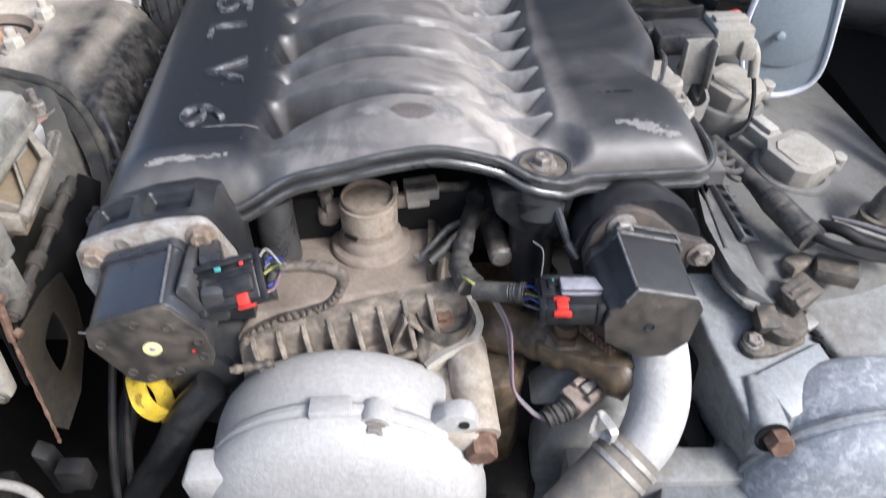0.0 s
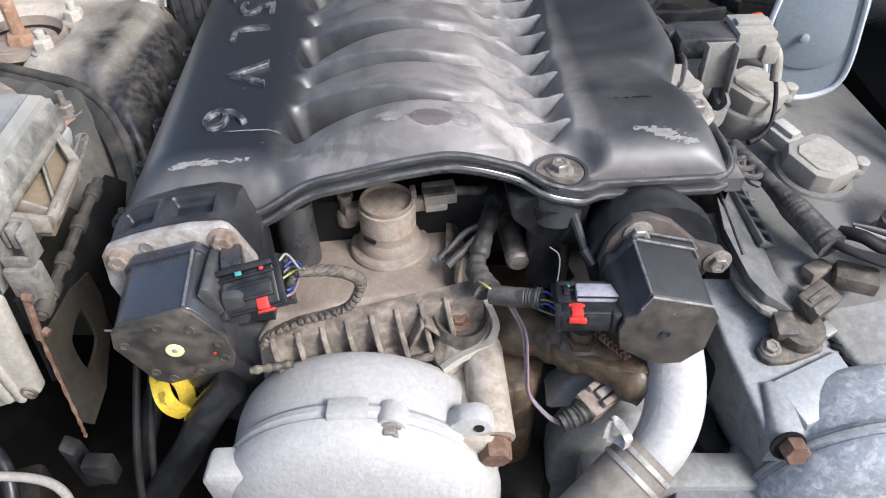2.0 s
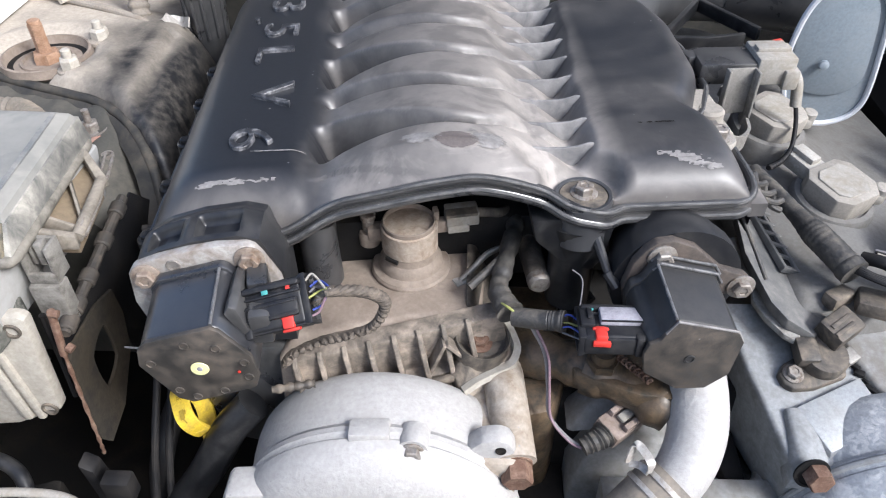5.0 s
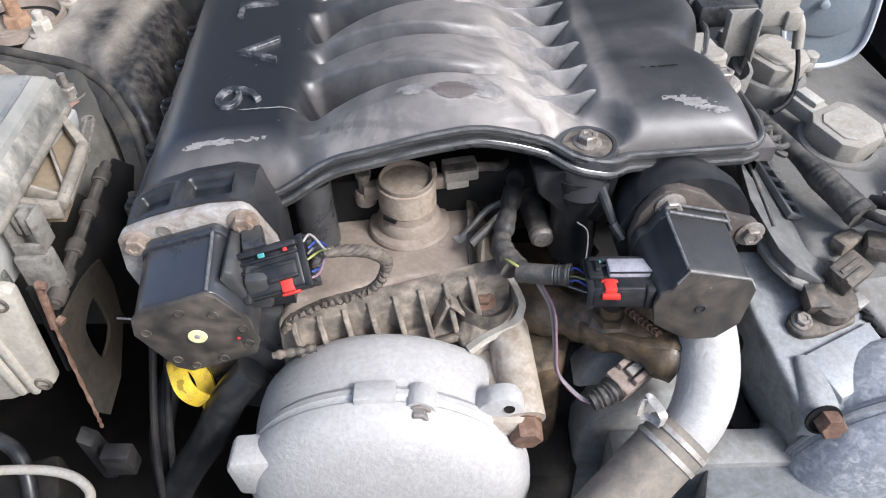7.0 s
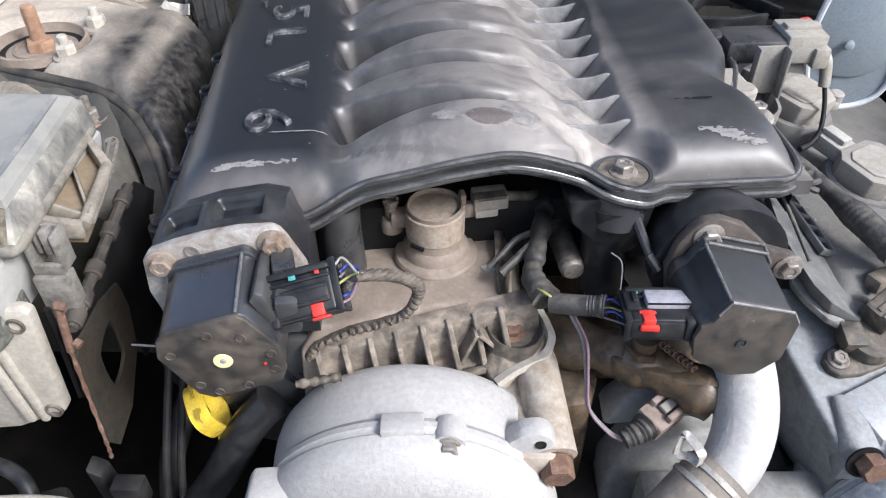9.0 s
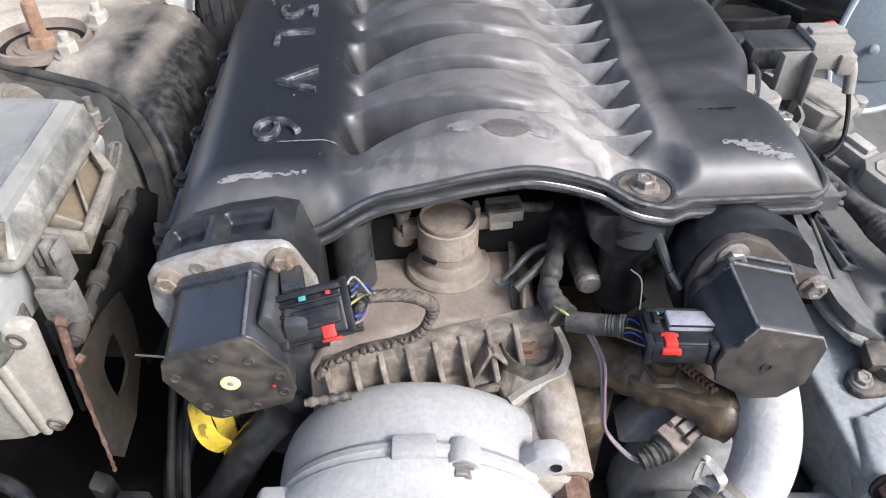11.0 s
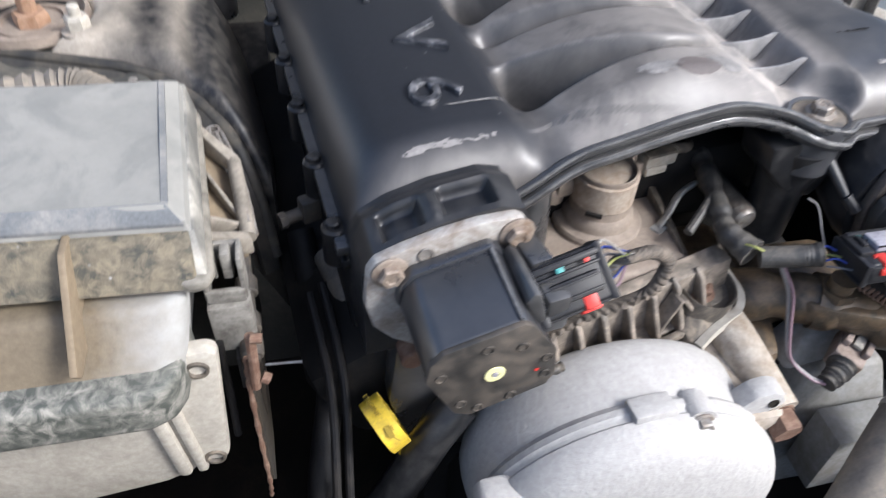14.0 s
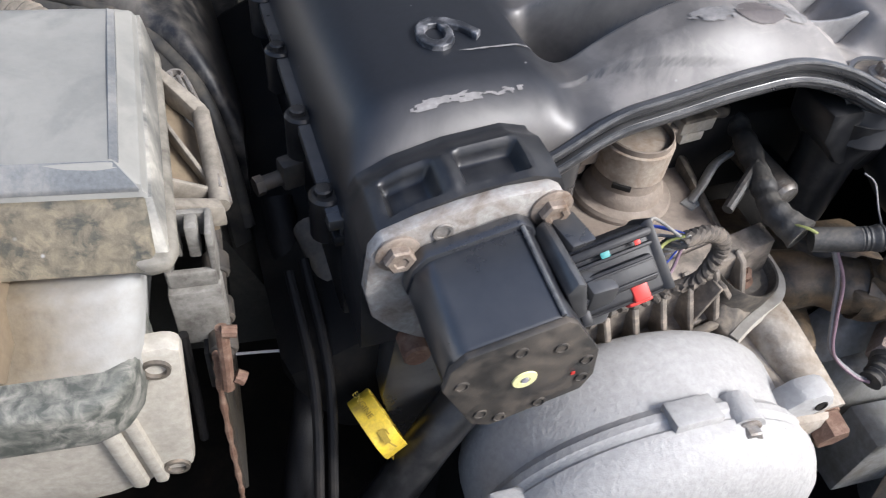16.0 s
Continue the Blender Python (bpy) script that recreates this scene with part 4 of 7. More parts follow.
for k, mm in enumerate((M_WPINK, M_WBLUE, M_WGREY, M_WYEL, M_WGREY, M_WBLUE, M_TAN)):
    out = mL @ Vector((0.019, -0.010 + 0.0033 * k, 0.0045 - 0.003 * (k % 3)))
    bow = mL @ Vector((0.0235 + 0.001 * (k % 2), -0.008 + 0.0034 * k, 0.0030 - 0.003 * (k % 3)))
    part("wire", tube([out, bow, Vector(bare[-1]) + Vector((0.001 * (k % 3), 0.0008 * (k % 2), 0.0012 * (k % 2)))], 0.0007, 8, 5), mm, loomL)

loomR = thing("engine_harness", (0.03, 0.33, 0.80), "black taped engine wiring harness with corrugated sleeve", "wiring harness")
part("trunk", tube([(0.030, 0.46, 0.83), (0.026, 0.415, 0.836), (0.022, 0.39, 0.836), (0.016, 0.362, 0.834), (0.013, 0.343, 0.832), (0.020, 0.326, 0.830)], lambda t: 0.0062 + 0.0005 * math.sin(t * 33) + 0.0003 * math.sin(t * 71) + 0.002 * float(sstep(0.75, 0.95, t)), 16, 14), M_TAPE, loomR)
part("branch", tube([(-0.006, 0.352, 0.826), (0.006, 0.362, 0.832), (0.018, 0.372, 0.838)], 0.0030, 10, 6), M_TAPE, loomR)
part("sleeve", tube([(0.022, 0.322, 0.831), (0.036, 0.317, 0.834), (0.052, 0.312, 0.838)], lambda t: 0.0062 + 0.00025 * math.sin(t * 110) * (t > 0.7) + 0.0006 * (t > 0.88), 16, 24), M_TAPE, loomR, "short ribbed black sleeve")
for k, mm in enumerate((M_WBLUE, M_WYEL, M_WBLUE, M_WGREY)):
    part("wire", tube([(0.050, 0.313 - 0.003 * k, 0.840 - 0.001 * k), (0.054, 0.311 - 0.005 * k + 0.003, 0.842 - 0.002 * (k % 2)), (0.060, 0.311 - 0.0050 * k, 0.840)], 0.0006, 8, 5), mm, loomR)
part("wire", tube([(0.012, 0.332, 0.834), (0.018, 0.323, 0.838), (0.026, 0.319, 0.834)], 0.0008, 8, 5), M_WYEL, loomR, "yellow-green wire")
part("wire", tube([(0.033, 0.316, 0.828), (0.042, 0.311, 0.81), (0.045, 0.303, 0.79), (0.047, 0.293, 0.772), (0.058, 0.283, 0.763), (0.066, 0.279, 0.760)], 0.0012, 8, 7), M_WGREY, loomR)
part("wire", tube([(0.035, 0.317, 0.828), (0.044, 0.309, 0.81), (0.046, 0.301, 0.79), (0.048, 0.291, 0.771), (0.059, 0.281, 0.762), (0.067, 0.277, 0.760)], 0.0009, 8, 7), M_WPINK, loomR)
part("stray_wire", tube([(0.058, 0.345, 0.85), (0.064, 0.341, 0.846), (0.063, 0.33, 0.838), (0.060, 0.32, 0.835)], 0.0005, 6, 5), M_WGREY, loomR)

# ---- water outlet housing below the manifold ----
outlet = thing("water_outlet_housing", (-0.045, 0.36, 0.77), "dust-caked metal housing with a round upright neck", "housing")
NECK = Matrix.Translation((-0.0475, 0.388, 0))
part("body", bevelled(bridge(bmesh.new(), [[(-0.130, 0.306, 0.74), (-0.050, 0.326, 0.74), (0.008, 0.335, 0.74), (0.010, 0.44, 0.74), (-0.135, 0.44, 0.74)], [(-0.128, 0.312, 0.796), (-0.050, 0.331, 0.799), (0.002, 0.338, 0.801), (0.006, 0.44, 0.801), (-0.128, 0.44, 0.796)], [(-0.118, 0.322, 0.8085), (-0.050, 0.338, 0.8115), (-0.006, 0.345, 0.8125), (-0.006, 0.44, 0.8125), (-0.112, 0.44, 0.8085)]]), 0.0025, 3), M_BROWN, outlet, "flat dusty casting")
part("rear_wall", bevelled(bridge(bmesh.new(), [[(-0.125, 0.402, 0.80), (-0.074, 0.400, 0.80), (-0.074, 0.43, 0.80), (-0.125, 0.43, 0.80)], [(-0.122, 0.410, 0.86), (-0.078, 0.412, 0.86), (-0.078, 0.43, 0.86), (-0.122, 0.43, 0.86)]]), 0.003), M_BROWN, outlet)
part("base_ring", turned([(0.0278, 0.808), (0.0278, 0.8130), (0.0266, 0.8148), (0.0236, 0.8156), (0.0222, 0.8166), (0.0218, 0.8200), (0.0206, 0.8222), (0.0188, 0.8245), (0.0184, 0.8300)], 44, NECK), M_BROWN, outlet)
part("neck", turned([(0.0182, 0.827), (0.0180, 0.8525), (0.0172, 0.8530), (0.0166, 0.8522), (0.0162, 0.8340), (0.001, 0.8335)], 40, NECK), M_BROWN, outlet)
part("clamp_band", turned([(0.0184, 0.8310), (0.0192, 0.8312), (0.0194, 0.8490), (0.0185, 0.8495)], 40, NECK), M_BAND, outlet, "pale dusty clamp band")
# Dark block drawn for the shaded slot below the band.
part("band_slot", box((-0.0585, 0.3715, 0.8302), (0.010, 0.002, 0.0028), 0.0004, -32), M_DEEP, outlet)
part("clamp_lug", joined(box((-0.0690, 0.393, 0.838), (0.016, 0.010, 0.012), 0.002, 8), turned([(0.0072, 0.826), (0.0076, 0.834), (0.0062, 0.837)], 18, Matrix.Translation((-0.0765, 0.3955, 0)))), M_BROWN, outlet)
part("clamp_screw", joined(rod((-0.0765, 0.3955, 0.832), (-0.0765, 0.3955, 0.8475), 0.0044, 14, 0.0006), turned([(0.0046, 0.8465), (0.0054, 0.8475), (0.0054, 0.8505), (0.0040, 0.8510), (0.0036, 0.8490), (0.0005, 0.8488)], 18, Matrix.Translation((-0.0765, 0.3955, 0)))), M_STEEL, outlet, "upright hollow clamp screw")
part("sensor_arm", joined(box((-0.0275, 0.394, 0.8440), (0.012, 0.007, 0.010), 0.0015, 12), box((-0.0300, 0.396, 0.8500), (0.004, 0.008, 0.012), 0.0012, 12)), M_BROWN, outlet)
part("sensor_block", joined(box((-0.0125, 0.3985, 0.8500), (0.0225, 0.014, 0.0110), 0.0012, 12), box((-0.0150, 0.3945, 0.8435), (0.0150, 0.010, 0.0060), 0.001, 12)), M_TAN, outlet, "dusty tan connector on the neck")
part("sensor_stripe", box((-0.0125, 0.3945, 0.8545), (0.0215, 0.008, 0.0024), 0.0006, 12), M_RIB, outlet)
part("sensor_pipe", tube([(-0.003, 0.402, 0.8490), (0.006, 0.404, 0.8480), (0.014, 0.408, 0.8450), (0.022, 0.420, 0.8400)], 0.0034, 12, 6), M_RIB, outlet)
part("cable_arm", joined(tube([(-0.012, 0.373, 0.812), (-0.004, 0.379, 0.818), (0.006, 0.388, 0.824), (0.018, 0.394, 0.826)], 0.0022, 10, 6, squash=1.8), box((-0.012, 0.372, 0.812), (0.010, 0.008, 0.003), 0.001, 30)), M_VALVE2, outlet, "grey cable clip arm")
part("side_rib", bevelled(bridge(bmesh.new(), [[(-0.006, 0.340, 0.795), (0.010, 0.344, 0.775), (0.012, 0.42, 0.785), (-0.006, 0.42, 0.80)], [(-0.008, 0.348, 0.815), (-0.003, 0.350, 0.812), (-0.002, 0.42, 0.822), (-0.009, 0.42, 0.824)]]), 0.002), M_RIB, outlet, "dark sloping side with a pale edge")
RIM_LOW = [(0.018, 0.345, 0.802), (0.023, 0.337, 0.797), (0.026, 0.328, 0.792), (0.022, 0.319, 0.788), (0.012, 0.314, 0.786), (0.001, 0.309, 0.783), (-0.008, 0.304, 0.779)]
ribbed = thing("ribbed_cover", (-0.04, 0.31, 0.77), "dusty dark plastic cover with triangular stiffening ribs", "cover")
mB = Matrix.Translation((-0.058, 0.3195, 0.790)) @ Matrix.Rotation(radians(12), 4, "Z") @ Matrix.Rotation(radians(-8), 4, "Y")
M_RIBB = material("dusty_brown_plastic", (0.11, 0.094, 0.076), 0.6, dirt=(0.30, 0.25, 0.20), amount=0.45, size=75, fine=450, bump=0.4)
tray = part("tray", spun(slab([(-0.010, -0.018), (-0.010, -0.0145), (-0.0015, -0.0125), (-0.0005, 0.0175), (0.012, 0.0195), (0.014, -0.018)], -0.060, 0.079, "x", 0.0012), mB), M_RIBB, ribbed)
for k in range(8):
    x = -0.0575 + 0.0162 * k
    part("rib", spun(slab([(-0.0150, -0.0155), (-0.0138, -0.009), (-0.0048, 0.0165), (0.002, 0.0205), (0.003, -0.0155)], x - 0.0018, x + 0.0018, "x", 0.0008, 1), mB), M_RIBB, ribbed)
mE = Matrix.Translation((0.0015, 0.3305, 0.8035)) @ Matrix.Rotation(radians(9), 4, "X") @ Matrix.Rotation(radians(6), 4, "Y")
EAR = RIM_LOW + [(-0.016, 0.314, 0.786), (-0.010, 0.330, 0.794), (0.002, 0.346, 0.801)]
part("mounting_ear", bevelled(bridge(bmesh.new(), [[(x, y, z - 0.016) for x, y, z in EAR], [(x - 0.001, y + 0.001, z - 0.001) for x, y, z in EAR], [(0.0015 + (x - 0.0015) * 0.52, 0.3305 + (y - 0.3305) * 0.52, 0.7950 + (z - 0.795) * 0.12) for x, y, z in EAR]]), 0.0010, 2), M_RIB, ribbed, "dark sloping ear")
part("bolt_recess", turned([(0.0188, -0.016), (0.0184, -0.0010), (0.0178, 0.0002), (0.0168, -0.0004), (0.0156, -0.0060), (0.0115, -0.0078), (0.0005, -0.0080)], 40, mE @ Matrix.Translation((0.0020, 0, 0))), M_RIB, ribbed)
part("bolt", hexhead(mE @ Matrix.Translation((0.0010, 0, -0.0080)), 0.010, 0.0065, 0.0085), M_RUSTB, ribbed, "rusty recessed bolt")
for x, turn in ((0.031, 30), (0.047, -30)):
    part("cross_rib", spun(box((x, -0.0065, 0.000), (0.0026, 0.0100, 0.029), 0.0006, 0, 0, turn), mB), M_RIBB, ribbed)
part("front_rail", spun(box((0.010, -0.0145, -0.0150), (0.134, 0.0045, 0.0050), 0.0012), mB), M_RIB, ribbed, "lower rail of the cover")
part("hose_stub", tube([(-0.125, 0.284, 0.80), (-0.112, 0.287, 0.80), (-0.10, 0.291, 0.799)], lambda t: 0.0022 + 0.0008 * (int(t * 9) % 2), 12, 8), M_RIB, ribbed)
flange_low = thing("gasket_flange", (0.01, 0.33, 0.75), "pale aluminium flange under the ribbed cover, brown below", "flange")
part("rim", strap(RIM_LOW, 0.0046, 0.0050, (0.15, 0.25, 1), 6), M_CREAM, flange_low, "pale machined rim")
FOOT = RIM_LOW[1:] + [(-0.030, 0.304, 0.770), (-0.030, 0.36, 0.790), (0.018, 0.36, 0.796)]
part("wall", bevelled(bridge(bmesh.new(), [[(x, y - 0.004, 0.70) for x, y, z in FOOT], [(x - 0.0004, y + 0.0004, z - 0.0045) for x, y, z in FOOT]]), 0.0015, 2), M_SANDY, flange_low, "dirty sandy wall")

# ---- front timing covers ----
def timing_cover(name, c, label, mat, radius, tab):
    t = thing(name, (c[0], c[1], c[2] - radius), label, "timing cover", "front timing covers")
    cx, y0, cz = c

    def arch(r, y, squash=1.0, n=72):
        return [(cx + r * 1.04 * math.cos(a), y, cz + r * squash * math.sin(a)) for a in (2 * math.pi * k / n for k in range(n))]

    rings = [arch(radius * f, y0 + d) for f, d in ((0.90, 0.052), (0.955, 0.048), (0.985, 0.042), (0.995, 0.034), (0.992, 0.024), (0.981, 0.014), (0.972, 0.0085), (0.984, 0.0062), (0.998, 0.0048), (1.0, 0.001), (0.990, -0.0005), (0.988, -0.003),
                                                     (0.997, -0.0042), (0.992, -0.008), (0.97, -0.013), (0.93, -0.019), (0.86, -0.024), (0.75, -0.028), (0.5, -0.033), (0.2, -0.035))]
    part("drum", bridge(bmesh.new(), rings), mat, t)
    return t


cover = timing_cover("timing_cover", (-0.060, 0.257, 0.711), "round pale oxidised aluminium timing cover with bolt bosses", M_ALU, 0.0875, True)
part("tab", box((-0.062, 0.2585, 0.7975), (0.024, 0.014, 0.007), 0.0012, 3, -8), M_ALU, cover)
part("bolt_boss", tube([(-0.0361, 0.2640, 0.7885), (-0.0363, 0.2570, 0.7900), (-0.0365, 0.2500, 0.7905)], lambda t: 0.0100 - 0.0006 * t, 26, 6), M_ALU, cover)
part("bolt", hexhead(facing((-0.0365, 0.2500, 0.7908), (0, -1, 0.08)), 0.010, 0.006, 0.0072), M_STEEL, cover, "grey hexagon bolt")
part("ear", slab([(-0.006, 0.776), (0.004, 0.7865), (0.014, 0.7885), (0.021, 0.786), (0.0245, 0.778), (0.022, 0.755), (-0.012, 0.745)], 0.2600, 0.274, "y", 0.003), M_ALU, cover)
# The hole's shade is put into its dark colour.
part("hole_rim", turned([(0.0034, 0), (0.0032, 0.0005), (0.0024, 0.0005), (0.002, -0.003)], 16, facing((0.0155, 0.2598, 0.7795), (0, -1, 0.1))), M_DEEP, cover, "empty bolt hole, near-black in colour for its shade")
part("ear", slab([(-0.154, 0.750), (-0.151, 0.757), (-0.125, 0.760), (-0.11, 0.72), (-0.151, 0.722)], 0.236, 0.258, "y", 0.003), M_ALU, cover)
pillar = thing("boss_pillar", (0.027, 0.29, 0.72), "pale casting pillar with a rusty hexagon bolt", "casting")
part("pillar", joined(tube([(0.015, 0.345, 0.777), (0.019, 0.31, 0.774), (0.025, 0.263, 0.763)], 0.0135, 22, 6), box((0.012, 0.30, 0.752), (0.030, 0.09, 0.04), 0.006)), M_SANDY, pillar)
part("bolt", joined(spun(turned([(0.0098, 0), (0.0098, 0.0125), (0.0088, 0.014), (0.0015, 0.0135)], 6), facing((0.0255, 0.2635, 0.762), (0.06, -1, -0.12))), spun(turned([(0.0105, 0), (0.0105, 0.003)], 20), facing((0.0253, 0.2645, 0.762), (0.06, -1, -0.12)))), M_RUSTB, pillar, "rusty brown hexagon bolt")

# ---- coolant pipe, hose, spring clamp ----
pipe = thing("coolant_pipe", (0.14, 0.28, 0.74), "curved pale oxidised aluminium coolant pipe", "pipe")
part("pipe", tube([(0.130, 0.36, 0.806), (0.1345, 0.325, 0.804), (0.1365, 0.300, 0.795), (0.134, 0.276, 0.781), (0.123, 0.256, 0.768), (0.104, 0.243, 0.755)], lambda t: 0.0158 + 0.0022 * math.sin(math.pi * min(1, t * 1.1)), 26, 8), M_ALU, pipe)
M_CLAMP = material("bright_spring_steel", (0.44, 0.42, 0.385), 0.42, metal=0.45, dirt=(0.24, 0.205, 0.165), amount=0.35, size=110, bump=0.2)
hose = thing("coolant_hose", (0.09, 0.22, 0.70), "thick dusty grey-brown rubber coolant hose with spring clamp", "hose")
hp = [(0.1185, 0.2535, 0.765), (0.106, 0.2445, 0.7565), (0.088, 0.231, 0.744), (0.064, 0.212, 0.728), (0.036, 0.190, 0.70)]
part("hose", tube(hp, lambda t: 0.0196 if t > 0.04 else 0.0186, 28, 8), M_HOSE, hose)
d = Vector(hp[1]) - Vector(hp[0])
c0 = Vector(hp[0]) + d * 0.62
for s in (-0.0048, 0.0048):
    a = c0 + d.normalized() * s
    part("clamp_band", tube([a - d.normalized() * 0.0016, a + d.normalized() * 0.0016], 0.0205, 30, 3), M_CLAMP, hose, "steel spring clamp band")
ear = [(0.0900, 0.2550, 0.7800), (0.0930, 0.2600, 0.7890), (0.0965, 0.2595, 0.7895), (0.1015, 0.2500, 0.7875), (0.1005, 0.2475, 0.7810)]
part("clamp_ear", joined(strap(ear, 0.0050, 0.0011, (0.75, 0.55, 0.35), 4), strap([(0.0905, 0.2545, 0.7795), (0.0960, 0.2530, 0.7805), (0.1010, 0.2480, 0.7805)], 0.0044, 0.0011, (0.75, 0.55, 0.35), 4)), M_CLAMP, hose, "bent open clamp ear")
part("clamp_ear", joined(strap([(0.1200, 0.2480, 0.7770), (0.1245, 0.2500, 0.7745), (0.1275, 0.2470, 0.7690), (0.1265, 0.2425, 0.7640)], 0.0040, 0.0011, (0.5, 0.6, 0.4), 5)), M_CLAMP, hose, "bent clamp ear")

inlet = thing("oily_pipe_casting", (0.09, 0.31, 0.74), "oil-stained brown cast pipe with a threaded sender", "pipe")
part("casting", tube([(0.020, 0.35, 0.77), (0.050, 0.332, 0.783), (0.075, 0.319, 0.787), (0.100, 0.306, 0.785), (0.122, 0.294, 0.779)], lambda t: 0.0165 - 0.002 * t + 0.0016 * math.sin(t * 15) + 0.0009 * math.sin(t * 37), 20, 10), M_BROWN2, inlet)
part("union_ring", tube([(0.0725, 0.3205, 0.7868), (0.0795, 0.3170, 0.7868)], 0.0178, 22, 3), M_BROWN2, inlet, "oily raised ring")
part("wing", slab([(0.058, 0.318), (0.085, 0.316), (0.122, 0.300), (0.124, 0.289), (0.100, 0.291), (0.062, 0.306)], 0.783, 0.797, "z", 0.003), M_BROWN2, inlet)
part("sender", joined(turned([(0.009, 0.79), (0.009, 0.803), (0.0075, 0.804), (0.0075, 0.812)], 18, Matrix.Translation((0.079, 0.313, 0))), turned([(0.0105, 0.799), (0.0105, 0.805)], 6, Matrix.Translation((0.079, 0.313, 0)))), M_BROWN2, inlet, "oily hexagon sender")
part("coil", tube([(0.086 + 0.00042 * i + 0.0024 * math.cos(i * 1.05), 0.3145 - 0.00028 * i, 0.8085 - 0.0002 * i + 0.0024 * math.sin(i * 1.05)) for i in range(54)], 0.0009, 6, 1), M_RUSTB, inlet, "small brown coiled sleeve")
lone("engine_casting", joined(slab([(0.02, 0.292), (0.05, 0.300), (0.062, 0.335), (0.06, 0.42), (-0.02, 0.42), (0.0, 0.3)], 0.62, 0.766, "z", 0.006), box((0.085, 0.365, 0.72), (0.10, 0.06, 0.09), 0.01)), M_BROWN2, "oil-stained brown engine casting below the harness", "casting")
plug = thing("sensor_plug", (0.09, 0.293, 0.745), "dusty reddish-grey two-way sensor plug with clip", "connector")
mP = Matrix.Translation((0.0925, 0.2945, 0.764)) @ Matrix.Rotation(radians(40), 4, "Z") @ Matrix.Rotation(radians(14), 4, "X")
part("shell", spun(joined(box((0, 0, 0), (0.028, 0.019, 0.014), 0.002), box((0.004, 0.0065, 0.009), (0.020, 0.004, 0.006), 0.001), box((0.004, -0.0065, 0.009), (0.020, 0.004, 0.006), 0.001)), mP), material("dusty_rose_plastic", (0.27, 0.215, 0.185), 0.7, dirt=(0.16, 0.12, 0.09), amount=0.45, size=90, bump=0.3), plug)
part("clip", spun(joined(box((0.002, 0, 0.0095), (0.012, 0.006, 0.003), 0.001), box((0.010, 0, 0.011), (0.004, 0.009, 0.004), 0.001)), mP), M_TAN, plug)
part("boot", spun(tube([(-0.013, 0, 0), (-0.020, 0, -0.001), (-0.030, 0.002, -0.004)], lambda t: 0.0085 - 0.003 * t + 0.0008 * math.sin(t * 40), 14, 8), mP), M_TAPE, plug)
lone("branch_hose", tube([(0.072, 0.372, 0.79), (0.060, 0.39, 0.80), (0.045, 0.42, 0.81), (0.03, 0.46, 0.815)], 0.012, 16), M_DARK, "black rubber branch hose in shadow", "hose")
stub = thing("metal_pipe_stub", (0.038, 0.40, 0.80), "dull capped metal pipe stub below the manifold", "pipe")
part("tube", tube([(0.022, 0.47, 0.822), (0.032, 0.42, 0.820), (0.0405, 0.372, 0.8175)], 0.0083, 20, 5), M_RIB, stub)
part("cap", spun(turned([(0.0085, 0), (0.0083, 0.005), (0.0065, 0.0075), (0.001, 0.0082)], 22), facing((0.0405, 0.372, 0.8175), (0.17, -0.96, -0.05))), M_STEEL, stub, "rounded steel end cap")

# ---- right bank: grey cover, cam sensor, valve cover, coils ----
rcover = timing_cover("timing_cover", (0.284, 0.267, 0.698), "round grey cast aluminium timing cover, powdery surface", M_FLAKE, 0.085, False)
part("rim_bead", tube([(0.284 + 0.0885 * math.cos(a), 0.2685, 0.698 + 0.0851 * math.sin(a)) for a in (2 * math.pi * k / 60 for k in range(61))], 0.0022, 8, 1), M_GREY, rcover, "smooth bead round the rim")
def block_z(y):
    return 0.762 + 0.28 * (y - 0.28)


def on_block(pts, lift=0.0):
    return [(x, y, block_z(y) + lift) for x, y in pts]


head = thing("bolt_block", (0.22, 0.30, 0.72), "grey cast block with a rounded boss, machined pad and rusty bolt", "casting")
TOP = [(0.1975, 0.271), (0.222, 0.270), (0.268, 0.286), (0.272, 0.300), (0.2500, 0.346), (0.235, 0.385), (0.172, 0.385), (0.1815, 0.334)]
part("body", bevelled(bridge(bmesh.new(), [[(x + 0.004 * (x < 0.2), y - 0.001, 0.700) for x, y in TOP], on_block(TOP, -0.0045)]), 0.0035, 3), M_GREY, head)
part("boss", bevelled(bridge(bmesh.new(), [[(x, y, block_z(y) + z) for x, z in prof] for y, prof in ((0.3070, ((0.1985, -0.012), (0.1988, -0.002), (0.2005, 0.0002), (0.2040, 0.0006), (0.2080, 0.0), (0.2100, -0.012))), (0.2950, ((0.1980, -0.018), (0.1985, -0.0025), (0.2010, 0.0004), (0.2090, 0.0012), (0.2160, -0.0008), (0.2190, -0.018))),
                                             (0.2780, ((0.1955, -0.022), (0.1965, -0.0045), (0.2010, 0.0010), (0.2100, 0.0022), (0.2190, -0.0010), (0.2215, -0.022))), (0.2670, ((0.1955, -0.020), (0.1970, -0.0060), (0.2020, 0.0004), (0.2100, 0.0018), (0.2180, -0.0014), (0.2205, -0.020))))]), 0.0016, 2), M_GREY, head, "rounded bolt boss")
part("machined_pad", bevelled(bridge(bmesh.new(), [on_block([(0.2050, 0.3085), (0.2530, 0.3305), (0.2660, 0.2985), (0.2215, 0.2765)], -0.008), on_block([(0.2066, 0.3072), (0.2520, 0.3285), (0.2642, 0.2988), (0.2212, 0.2790)], 0.0)]), 0.0009, 2), M_PAD, head, "machined pad with crisp edges")
